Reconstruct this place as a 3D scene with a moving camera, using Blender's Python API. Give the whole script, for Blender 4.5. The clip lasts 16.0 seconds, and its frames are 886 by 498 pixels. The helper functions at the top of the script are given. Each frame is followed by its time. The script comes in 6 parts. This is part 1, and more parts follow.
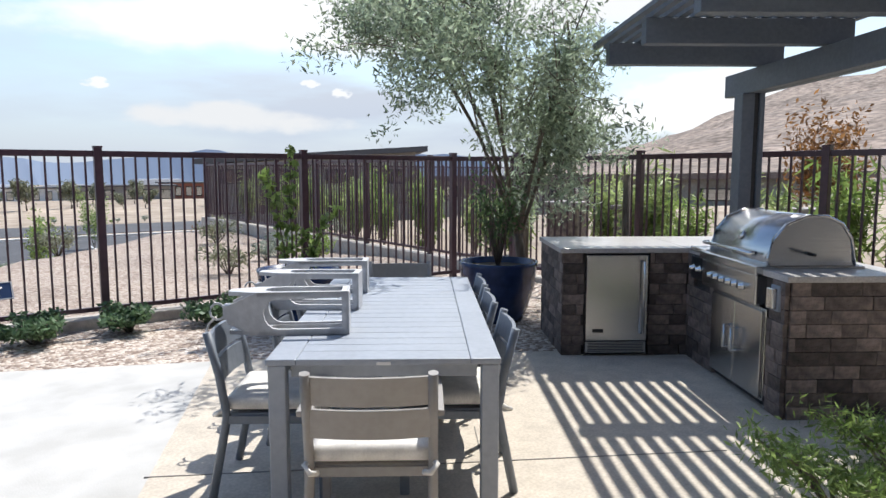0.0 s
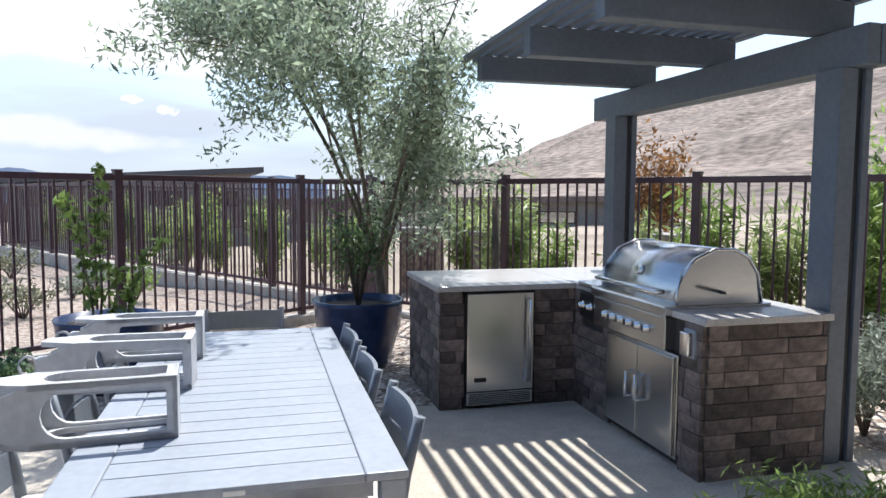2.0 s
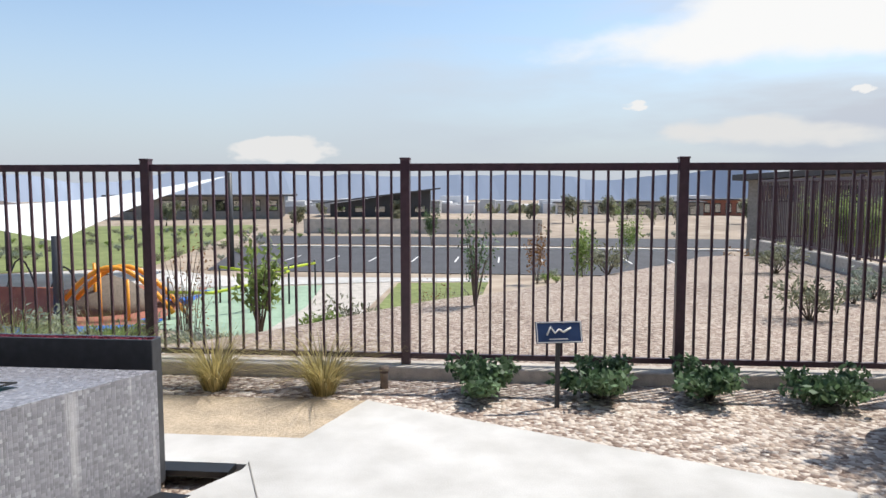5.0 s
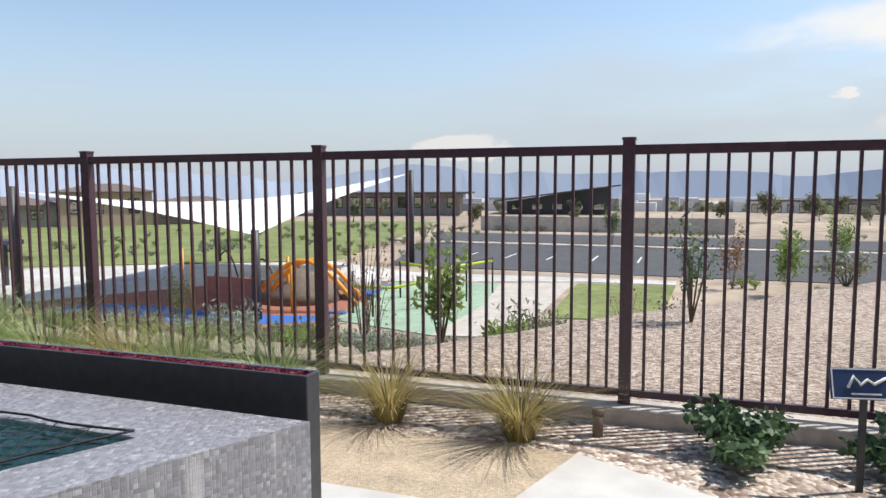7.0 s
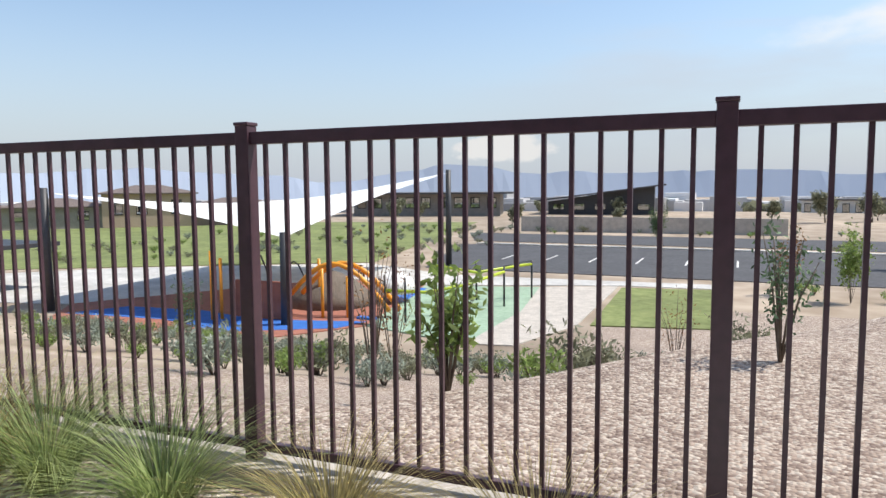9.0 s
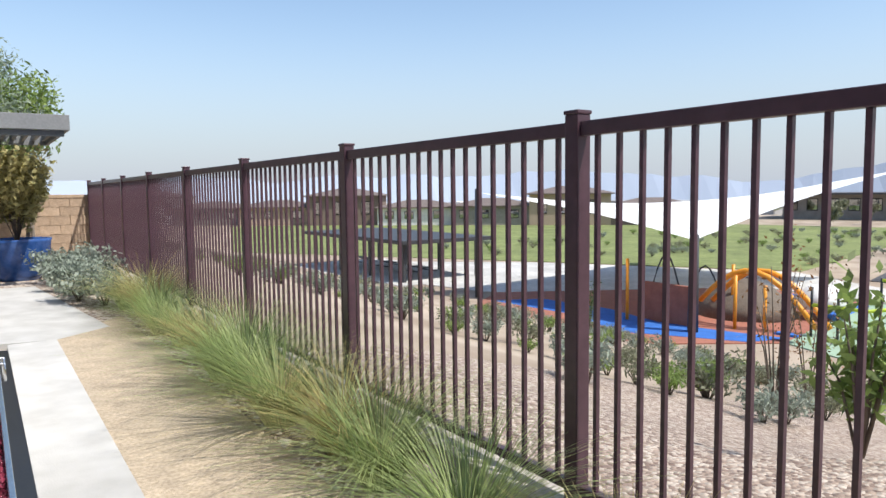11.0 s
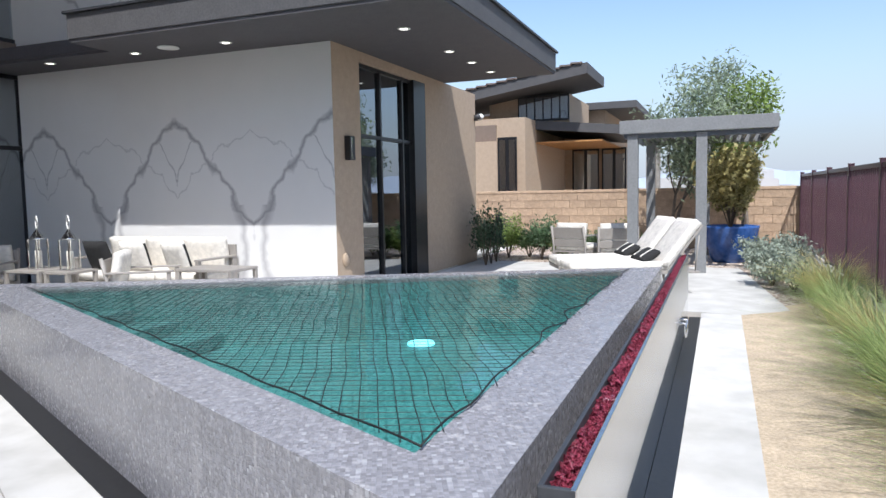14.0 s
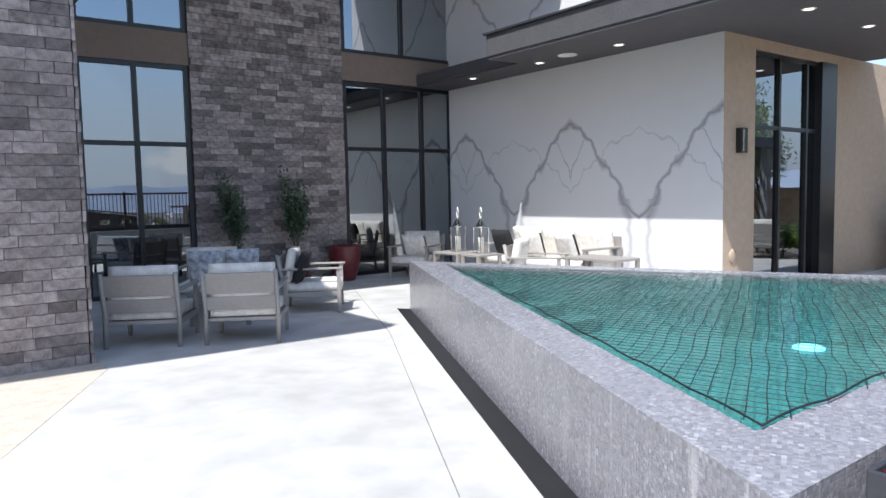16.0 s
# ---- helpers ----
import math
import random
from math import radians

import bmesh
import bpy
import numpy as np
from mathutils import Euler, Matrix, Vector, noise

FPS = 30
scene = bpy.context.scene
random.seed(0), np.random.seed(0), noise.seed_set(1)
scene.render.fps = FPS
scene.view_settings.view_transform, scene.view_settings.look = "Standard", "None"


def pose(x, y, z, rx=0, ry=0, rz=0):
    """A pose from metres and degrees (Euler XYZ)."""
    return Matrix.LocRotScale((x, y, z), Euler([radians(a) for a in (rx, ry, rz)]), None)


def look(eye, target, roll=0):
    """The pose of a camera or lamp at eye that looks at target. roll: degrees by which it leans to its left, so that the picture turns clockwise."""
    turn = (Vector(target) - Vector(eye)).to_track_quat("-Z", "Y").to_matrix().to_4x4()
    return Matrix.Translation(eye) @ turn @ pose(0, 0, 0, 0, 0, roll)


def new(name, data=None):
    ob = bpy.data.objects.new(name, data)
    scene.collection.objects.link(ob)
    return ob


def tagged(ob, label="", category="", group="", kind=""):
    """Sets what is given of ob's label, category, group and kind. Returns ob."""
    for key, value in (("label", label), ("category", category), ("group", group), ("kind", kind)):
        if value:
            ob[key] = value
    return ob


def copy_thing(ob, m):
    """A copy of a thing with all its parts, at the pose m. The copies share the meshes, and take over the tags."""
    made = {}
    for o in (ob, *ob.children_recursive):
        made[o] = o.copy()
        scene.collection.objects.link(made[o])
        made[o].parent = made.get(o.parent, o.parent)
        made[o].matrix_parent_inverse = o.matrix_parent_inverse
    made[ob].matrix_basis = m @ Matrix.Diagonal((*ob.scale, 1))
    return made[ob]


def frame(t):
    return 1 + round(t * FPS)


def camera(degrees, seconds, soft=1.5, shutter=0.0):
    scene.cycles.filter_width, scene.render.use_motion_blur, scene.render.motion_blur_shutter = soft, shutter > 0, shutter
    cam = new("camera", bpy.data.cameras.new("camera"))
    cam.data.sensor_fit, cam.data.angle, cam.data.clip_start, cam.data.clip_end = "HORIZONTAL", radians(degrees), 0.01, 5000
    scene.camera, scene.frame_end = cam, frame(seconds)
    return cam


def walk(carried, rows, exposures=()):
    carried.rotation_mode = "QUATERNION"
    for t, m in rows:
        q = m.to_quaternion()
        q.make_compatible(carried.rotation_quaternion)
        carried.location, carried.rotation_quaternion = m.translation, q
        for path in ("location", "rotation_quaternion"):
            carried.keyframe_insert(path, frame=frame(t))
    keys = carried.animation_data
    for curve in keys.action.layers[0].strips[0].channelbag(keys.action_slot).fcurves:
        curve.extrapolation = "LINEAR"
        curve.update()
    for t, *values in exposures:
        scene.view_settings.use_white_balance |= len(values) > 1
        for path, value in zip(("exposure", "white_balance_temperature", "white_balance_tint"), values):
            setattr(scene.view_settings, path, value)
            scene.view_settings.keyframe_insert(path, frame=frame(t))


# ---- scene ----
cam = camera(64.9, 16.0)
PATH = [
    (0, (0.86, -7.565, 1.532), (2.03, -5.959, 1.311), 0.0),
    (0.5, (1.058, -7.386, 1.541), (2.466, -5.982, 1.321), 0.1),
    (1, (1.207, -7.214, 1.568), (2.701, -5.899, 1.375), 0.2),
    (1.5, (1.266, -6.97, 1.568), (2.776, -5.67, 1.4), 0.3),
    (2, (1.3, -6.758, 1.56), (2.812, -5.459, 1.403), 0.3),
    (2.5, (1.377, -6.533, 1.562), (2.871, -5.212, 1.407), 0.2),
    (3, (1.371, -6.344, 1.54), (2.735, -4.89, 1.387), 0.2),
    (3.5, (1.192, -6.131, 1.546), (2.28, -4.46, 1.39), 0.4),
    (4, (1.08, -5.954, 1.46), (1.793, -4.09, 1.322), -0.0),
    (4.5, (0.908, -5.791, 1.464), (1.15, -3.811, 1.324), -0.2),
    (5, (0.817, -5.59, 1.538), (0.635, -3.606, 1.364), -0.0),
    (5.2, (0.751, -5.51, 1.538), (0.442, -3.541, 1.363), -0.0),
    (7.5, (0.308, -4.101, 1.475), (-0.365, -2.226, 1.293), -0.2),
    (8, (0.235, -3.668, 1.473), (-0.434, -1.792, 1.292), -0.2),
    (10.5, (-0.128, -2.091, 1.454), (-1.519, -0.665, 1.282), -0.8),
    (11, (-0.056, -2.093, 1.458), (-1.715, -0.989, 1.291), -0.7),
    (11.5, (0.079, -2.116, 1.481), (-1.769, -1.369, 1.315), -0.8),
    (12, (0.193, -2.072, 1.483), (-1.759, -1.669, 1.316), -0.9),
    (12.5, (0.265, -1.95, 1.475), (-1.728, -1.934, 1.309), -1.1),
    (13, (0.413, -1.875, 1.485), (-1.559, -2.165, 1.324), -1.1),
    (13.5, (0.58, -1.856, 1.506), (-1.349, -2.358, 1.342), -1.1),
    (14, (0.637, -1.731, 1.488), (-1.214, -2.471, 1.324), -1.1),
    (14.5, (0.632, -1.603, 1.477), (-1.064, -2.651, 1.315), -1.2),
    (15, (0.697, -1.523, 1.512), (-0.786, -2.855, 1.349), -1.1),
    (15.5, (0.798, -1.463, 1.473), (-0.518, -2.961, 1.316), -1.2),
    (16, (0.888, -1.397, 1.477), (-0.304, -2.996, 1.321), -1.2),
]
walk(cam, [(t, look(eye, goal, lean)) for t, eye, goal, lean in PATH],
     exposures=[(0, 0.74, 6400, 9), (2, 0.94, 6250, 9), (3, 0.86, 6350, 9), (4, 0.66, 6500, 9), (5, 0.54, 6650, 9), (8, 0.52, 6700, 9), (11, 0.62, 6600, 9), (13, 0.60, 6350, 10), (14.5, 0.78, 6150, 10), (16, 0.92, 6100, 10)])

# ---- light ----
SUN = Vector((0.57, 0.31, 1.0)).normalized()
world = bpy.data.worlds.new("sky")
scene.world = world
world.use_nodes = True
wn, wl = world.node_tree.nodes, world.node_tree.links
sky = wn.new("ShaderNodeTexSky")
sky.sky_type, sky.sun_disc = "NISHITA", False
sky.sun_elevation = math.asin(SUN.z)
sky.sun_rotation = math.atan2(SUN.x, SUN.y)
sky.dust_density, sky.air_density = 0.7, 1.0
tc = wn.new("ShaderNodeTexCoord")
mp = wn.new("ShaderNodeMapping")
mp.inputs["Scale"].default_value = (1.1, 1.1, 5.5)
cn = wn.new("ShaderNodeTexNoise")
cn.inputs["Scale"].default_value, cn.inputs["Detail"].default_value = 1.7, 7
cn.inputs["Roughness"].default_value = 0.52
cr = wn.new("ShaderNodeValToRGB")
cr.color_ramp.elements[0].position, cr.color_ramp.elements[1].position = 0.45, 0.62
# clouds gather over the hill and the corner of the garden
dt = wn.new("ShaderNodeVectorMath")
dt.operation = "DOT_PRODUCT"
dt.inputs[1].default_value = Vector((0.72, 0.69, 0.1)).normalized()
mr = wn.new("ShaderNodeMapRange")
mr.inputs["From Min"].default_value, mr.inputs["From Max"].default_value = 0.35, 0.95
mul = wn.new("ShaderNodeMath")
mul.operation = "MULTIPLY"
mixc = wn.new("ShaderNodeMix")
mixc.data_type = "RGBA"
mixc.inputs[7].default_value = (3.7, 3.85, 4.15, 1)
bg = wn["Background"]
wl.new(tc.outputs["Generated"], mp.inputs["Vector"])
wl.new(mp.outputs["Vector"], cn.inputs["Vector"])
wl.new(cn.outputs["Fac"], cr.inputs["Fac"])
wl.new(tc.outputs["Generated"], dt.inputs[0])
wl.new(dt.outputs["Value"], mr.inputs["Value"])
wl.new(cr.outputs["Color"], mul.inputs[0])
wl.new(mr.outputs["Result"], mul.inputs[1])
wl.new(mul.outputs["Value"], mixc.inputs[0])
wl.new(sky.outputs["Color"], mixc.inputs[6])
# white haze low over the horizon
sz = wn.new("ShaderNodeSeparateXYZ")
hz = wn.new("ShaderNodeMapRange")
hz.interpolation_type = "SMOOTHSTEP"
hz.inputs["From Min"].default_value, hz.inputs["From Max"].default_value = 0.27, -0.02
hz.inputs["To Max"].default_value = 0.92
mixh = wn.new("ShaderNodeMix")
mixh.data_type = "RGBA"
mixh.inputs[7].default_value = (2.75, 3.1, 3.75, 1)
wl.new(tc.outputs["Generated"], sz.inputs["Vector"])
wl.new(sz.outputs["Z"], hz.inputs["Value"])
wl.new(hz.outputs["Result"], mixh.inputs[0])
wl.new(mixc.outputs[2], mixh.inputs[6])


def cumulus(below, azimuth, elevation, half_w, half_h, seed, ragged, bright):
    """One white cloud: an ellipse in the sky with a noisy rim, laid over what is below."""
    a, e = radians(azimuth), radians(elevation)
    axes = ((-math.sin(a), math.cos(a), 0), (-math.sin(e) * math.cos(a), -math.sin(e) * math.sin(a), math.cos(e)))
    total = None
    for axis, half in zip(axes, (half_w, half_h)):
        d = wn.new("ShaderNodeVectorMath")
        d.operation = "DOT_PRODUCT"
        d.inputs[1].default_value = axis
        wl.new(tc.outputs["Generated"], d.inputs[0])
        q = wn.new("ShaderNodeMath")
        q.operation = "MULTIPLY"
        q.inputs[1].default_value = 1 / math.sin(radians(half))
        wl.new(d.outputs["Value"], q.inputs[0])
        sq = wn.new("ShaderNodeMath")
        sq.operation = "MULTIPLY"
        wl.new(q.outputs["Value"], sq.inputs[0])
        wl.new(q.outputs["Value"], sq.inputs[1])
        if total is None:
            total = sq.outputs["Value"]
        else:
            ad = wn.new("ShaderNodeMath")
            wl.new(total, ad.inputs[0])
            wl.new(sq.outputs["Value"], ad.inputs[1])
            total = ad.outputs["Value"]
    shift = wn.new("ShaderNodeMapping")
    shift.inputs["Location"].default_value = (seed, seed * 0.7, 0)
    shift.inputs["Scale"].default_value = (1, 1, 2.2)
    puff = wn.new("ShaderNodeTexNoise")
    puff.inputs["Scale"].default_value, puff.inputs["Detail"].default_value = 60 / half_w, 7
    wl.new(tc.outputs["Generated"], shift.inputs["Vector"])
    wl.new(shift.outputs["Vector"], puff.inputs["Vector"])
    jag = wn.new("ShaderNodeMath")
    jag.operation = "MULTIPLY_ADD"
    jag.inputs[1].default_value = -ragged
    wl.new(puff.outputs["Fac"], jag.inputs[0])
    wl.new(total, jag.inputs[2])
    ramp = wn.new("ShaderNodeMapRange")
    ramp.interpolation_type = "SMOOTHSTEP"
    ramp.inputs["From Min"].default_value, ramp.inputs["From Max"].default_value = 1 - 0.5 * ragged, 0.35 - 0.5 * ragged
    wl.new(jag.outputs["Value"], ramp.inputs["Value"])
    # only the half of the sky that the cloud stands in
    front = wn.new("ShaderNodeVectorMath")
    front.operation = "DOT_PRODUCT"
    front.inputs[1].default_value = (math.cos(a), math.sin(a), 0)
    wl.new(tc.outputs["Generated"], front.inputs[0])
    pos = wn.new("ShaderNodeMath")
    pos.operation = "GREATER_THAN"
    pos.inputs[1].default_value = 0.0
    wl.new(front.outputs["Value"], pos.inputs[0])
    fac = wn.new("ShaderNodeMath")
    fac.operation = "MULTIPLY"
    wl.new(ramp.outputs["Result"], fac.inputs[0])
    wl.new(pos.outputs["Value"], fac.inputs[1])
    over = wn.new("ShaderNodeMix")
    over.data_type = "RGBA"
    over.inputs[7].default_value = (bright, bright * 1.01, bright * 1.03, 1)
    wl.new(fac.outputs["Value"], over.inputs[0])
    wl.new(below, over.inputs[6])
    return over.outputs[2]


heaven = mixh.outputs[2]
for spec in ((68, 11.2, 18, 3.2, 1.0, 4.0, 5.2), (46, 14.5, 14, 4.0, 5.0, 4.0, 4.7), (36, 5.0, 8, 2.4, 2.0, 3.5, 5.4), (80, 6.4, 1.1, 0.40, 3.0, 3.0, 4.8),
             (108, 2.9, 5.0, 1.0, 4.0, 6.0, 4.4), (62, 6.2, 0.9, 0.4, 6.0, 3.0, 4.8), (64.5, 6.9, 0.8, 0.4, 7.0, 3.0, 4.8), (70, 4.2, 9, 1.3, 9.0, 4.0, 4.2)):
    heaven = cumulus(heaven, *spec)
wl.new(heaven, bg.inputs["Color"])
bg.inputs["Strength"].default_value = 0.125
sun = new("sun", bpy.data.lights.new("sun", "SUN"))
sun.data.energy, sun.data.angle, sun.data.color = 3.5, radians(0.53), (1.0, 0.97, 0.93)
sun.rotation_euler = SUN.to_track_quat("Z", "Y").to_euler()


# ---- materials ----
def mat(name, a, b, scale=8.0, rough=0.7, metal=0.0, bump=0.0, bscale=60.0, piece=0.0, stain=0.12, island=False, stretch=(1, 1, 1)):
    """Two tones mixed by coarse and fine noise, relief, and a piece to piece change of brightness."""
    m = bpy.data.materials.new(name)
    m.use_nodes = True
    n, l = m.node_tree.nodes, m.node_tree.links
    p = n["Principled BSDF"]
    p.inputs["Roughness"].default_value, p.inputs["Metallic"].default_value = rough, metal
    co = n.new("ShaderNodeTexCoord")
    mpn = n.new("ShaderNodeMapping")
    mpn.inputs["Scale"].default_value = stretch
    l.new(co.outputs["Object"], mpn.inputs["Vector"])
    fine, coarse = n.new("ShaderNodeTexNoise"), n.new("ShaderNodeTexNoise")
    fine.inputs["Scale"].default_value, coarse.inputs["Scale"].default_value = scale, scale * 0.12
    fine.inputs["Detail"].default_value = 6
    for t in (fine, coarse):
        l.new(mpn.outputs["Vector"], t.inputs["Vector"])
    ramp = n.new("ShaderNodeValToRGB")
    ramp.color_ramp.elements[0].position, ramp.color_ramp.elements[1].position = 0.34, 0.66
    ramp.color_ramp.elements[0].color, ramp.color_ramp.elements[1].color = (*a, 1), (*b, 1)
    l.new(fine.outputs["Fac"], ramp.inputs["Fac"])
    hsv = n.new("ShaderNodeHueSaturation")
    v = n.new("ShaderNodeMapRange")
    v.inputs["From Min"].default_value, v.inputs["From Max"].default_value = 0.3, 0.7
    v.inputs["To Min"].default_value, v.inputs["To Max"].default_value = 1 - stain, 1 + stain
    l.new(coarse.outputs["Fac"], v.inputs["Value"])
    out = v.outputs["Result"]
    if piece:
        if island:
            src = n.new("ShaderNodeNewGeometry").outputs["Random Per Island"]
        else:
            src = n.new("ShaderNodeObjectInfo").outputs["Random"]
        r = n.new("ShaderNodeMapRange")
        r.inputs["To Min"].default_value, r.inputs["To Max"].default_value = 1 - piece, 1 + piece
        l.new(src, r.inputs["Value"])
        x = n.new("ShaderNodeMath")
        x.operation = "MULTIPLY"
        l.new(out, x.inputs[0])
        l.new(r.outputs["Result"], x.inputs[1])
        out = x.outputs["Value"]
    l.new(out, hsv.inputs["Value"])
    l.new(ramp.outputs["Color"], hsv.inputs["Color"])
    l.new(hsv.outputs["Color"], p.inputs["Base Color"])
    if bump:
        bn = n.new("ShaderNodeTexNoise")
        bn.inputs["Scale"].default_value, bn.inputs["Detail"].default_value = bscale, 4
        l.new(mpn.outputs["Vector"], bn.inputs["Vector"])
        bp = n.new("ShaderNodeBump")
        bp.inputs["Strength"].default_value, bp.inputs["Distance"].default_value = bump, 0.02
        l.new(bn.outputs["Fac"], bp.inputs["Height"])
        l.new(bp.outputs["Normal"], p.inputs["Normal"])
    return m


def leafy(name, a, b, trans=0.35):
    m = mat(name, a, b, scale=3.0, rough=0.55, piece=0.45, stain=0.1, island=True)
    n, l = m.node_tree.nodes, m.node_tree.links
    tr, mix = n.new("ShaderNodeBsdfTranslucent"), n.new("ShaderNodeMixShader")
    mix.inputs["Fac"].default_value = trans
    l.new(n["Hue/Saturation/Value"].outputs["Color"], tr.inputs["Color"])
    l.new(n["Principled BSDF"].outputs["BSDF"], mix.inputs[1])
    l.new(tr.outputs["BSDF"], mix.inputs[2])
    l.new(mix.outputs["Shader"], n["Material Output"].inputs["Surface"])
    return m


def gravel_mat(name, a, b, c, scale):
    """Small stones: cells, each with a tone of its own, domed."""
    m = bpy.data.materials.new(name)
    m.use_nodes = True
    n, l = m.node_tree.nodes, m.node_tree.links
    p = n["Principled BSDF"]
    p.inputs["Roughness"].default_value = 0.85
    co, vo, sep = n.new("ShaderNodeTexCoord"), n.new("ShaderNodeTexVoronoi"), n.new("ShaderNodeSeparateColor")
    vo.inputs["Scale"].default_value = scale
    l.new(co.outputs["Object"], vo.inputs["Vector"])
    ramp = n.new("ShaderNodeValToRGB")
    e = ramp.color_ramp.elements
    e[0].color, e[1].color = (*a, 1), (*c, 1)
    e.new(0.5).color = (*b, 1)
    l.new(vo.outputs["Color"], sep.inputs["Color"])
    l.new(sep.outputs["Red"], ramp.inputs["Fac"])
    big = n.new("ShaderNodeTexNoise")
    big.inputs["Scale"].default_value = 0.6
    l.new(co.outputs["Object"], big.inputs["Vector"])
    mr2, hs = n.new("ShaderNodeMapRange"), n.new("ShaderNodeHueSaturation")
    mr2.inputs["To Min"].default_value, mr2.inputs["To Max"].default_value = 0.75, 1.25
    l.new(big.outputs["Fac"], mr2.inputs["Value"])
    l.new(mr2.outputs["Result"], hs.inputs["Value"])
    l.new(ramp.outputs["Color"], hs.inputs["Color"])
    l.new(hs.outputs["Color"], p.inputs["Base Color"])
    inv, bp = n.new("ShaderNodeMath"), n.new("ShaderNodeBump")
    inv.operation = "SUBTRACT"
    inv.inputs[0].default_value = 1.0
    l.new(vo.outputs["Distance"], inv.inputs[1])
    bp.inputs["Strength"].default_value, bp.inputs["Distance"].default_value = 0.9, 0.6 / scale
    l.new(inv.outputs["Value"], bp.inputs["Height"])
    l.new(bp.outputs["Normal"], p.inputs["Normal"])
    return m


def glass_mat(name, tint, clear=0.35):
    """Dark window glass: mirror gloss over a partly see-through dark pane."""
    m = bpy.data.materials.new(name)
    m.use_nodes = True
    n, l = m.node_tree.nodes, m.node_tree.links
    n.remove(n["Principled BSDF"])
    gl, tp, fr, mx = n.new("ShaderNodeBsdfGlossy"), n.new("ShaderNodeBsdfTransparent"), n.new("ShaderNodeFresnel"), n.new("ShaderNodeMixShader")
    gl.inputs["Roughness"].default_value = 0.0
    gl.inputs["Color"].default_value = (0.9, 0.95, 1.0, 1)
    tp.inputs["Color"].default_value = (*tint, 1)
    fr.inputs["IOR"].default_value = 1.5 + clear
    l.new(fr.outputs["Fac"], mx.inputs["Fac"])
    l.new(tp.outputs["BSDF"], mx.inputs[1])
    l.new(gl.outputs["BSDF"], mx.inputs[2])
    l.new(mx.outputs["Shader"], n["Material Output"].inputs["Surface"])
    return m


M = {}
M["concrete"] = mat("pale_concrete", (0.46, 0.445, 0.415), (0.57, 0.555, 0.525), 3.0, 0.8, bump=0.12, bscale=90, stain=0.16)
M["patio"] = mat("sand_finish_concrete", (0.50, 0.435, 0.35), (0.62, 0.545, 0.45), 60.0, 0.85, bump=0.25, bscale=240, stain=0.10)
M["dg"] = mat("decomposed_granite", (0.42, 0.33, 0.23), (0.58, 0.47, 0.34), 45.0, 0.95, bump=0.5, bscale=160, stain=0.15)
M["gravel"] = gravel_mat("tan_gravel", (0.18, 0.12, 0.09), (0.43, 0.34, 0.27), (0.70, 0.62, 0.54), 27.0)
M["bank"] = gravel_mat("bank_gravel", (0.17, 0.115, 0.09), (0.36, 0.275, 0.215), (0.55, 0.47, 0.39), 32.0)
M["kerb"] = mat("kerb_concrete", (0.42, 0.38, 0.33), (0.55, 0.50, 0.44), 14.0, 0.9, bump=0.3)
M["fence"] = mat("bronze_black_steel", (0.070, 0.036, 0.048), (0.090, 0.046, 0.060), 20.0, 0.33, stain=0.1)
M["alu"] = mat("grey_painted_aluminium", (0.32, 0.345, 0.385), (0.36, 0.385, 0.425), 30.0, 0.42, stain=0.05)
M["taupe"] = mat("taupe_painted_aluminium", (0.30, 0.275, 0.25), (0.33, 0.305, 0.28), 30.0, 0.5, stain=0.05)
M["chair"] = mat("slate_painted_aluminium", (0.16, 0.18, 0.21), (0.19, 0.21, 0.24), 30.0, 0.5, stain=0.05)
M["wood_grey"] = mat("pale_grey_painted_wood", (0.50, 0.50, 0.51), (0.58, 0.58, 0.59), 25.0, 0.6, bump=0.1)
M["cushion"] = mat("off_white_canvas", (0.70, 0.66, 0.60), (0.78, 0.74, 0.68), 120.0, 0.95, bump=0.25, bscale=300)
M["black_cloth"] = mat("black_canvas", (0.015, 0.015, 0.016), (0.03, 0.03, 0.03), 120.0, 0.95, bump=0.2, bscale=300)
M["stripe_cloth"] = mat("grey_blue_patterned_cloth", (0.25, 0.28, 0.34), (0.7, 0.7, 0.7), 14.0, 0.95)
M["steel"] = mat("brushed_stainless", (0.56, 0.55, 0.54), (0.64, 0.63, 0.62), 40.0, 0.24, 1.0, stain=0.05, stretch=(1, 1, 12))
M["chrome"] = mat("polished_steel", (0.7, 0.7, 0.7), (0.75, 0.75, 0.75), 40.0, 0.1, 1.0)
M["black"] = mat("black_plastic", (0.012, 0.012, 0.013), (0.02, 0.02, 0.02), 30.0, 0.35)
M["stone"] = mat("dark_brick_veneer", (0.090, 0.070, 0.062), (0.28, 0.215, 0.185), 12.0, 0.75, bump=0.5, bscale=40, piece=0.55)
M["stone_far"] = mat("grey_brown_brick_veneer", (0.175, 0.146, 0.138), (0.35, 0.302, 0.284), 14.0, 0.8, bump=0.7, bscale=40, piece=0.5)
M["stone_rest"] = mat("grey_brown_brick_veneer_rest", (0.175, 0.146, 0.138), (0.35, 0.302, 0.284), 14.0, 0.8, bump=0.7, bscale=40, piece=0.5, island=True)
M["mortar"] = mat("dark_mortar", (0.05, 0.043, 0.04), (0.075, 0.065, 0.06), 30.0, 0.95, bump=0.3)
M["counter"] = mat("speckled_stone_counter", (0.40, 0.37, 0.35), (0.56, 0.53, 0.50), 90.0, 0.3, stain=0.08)
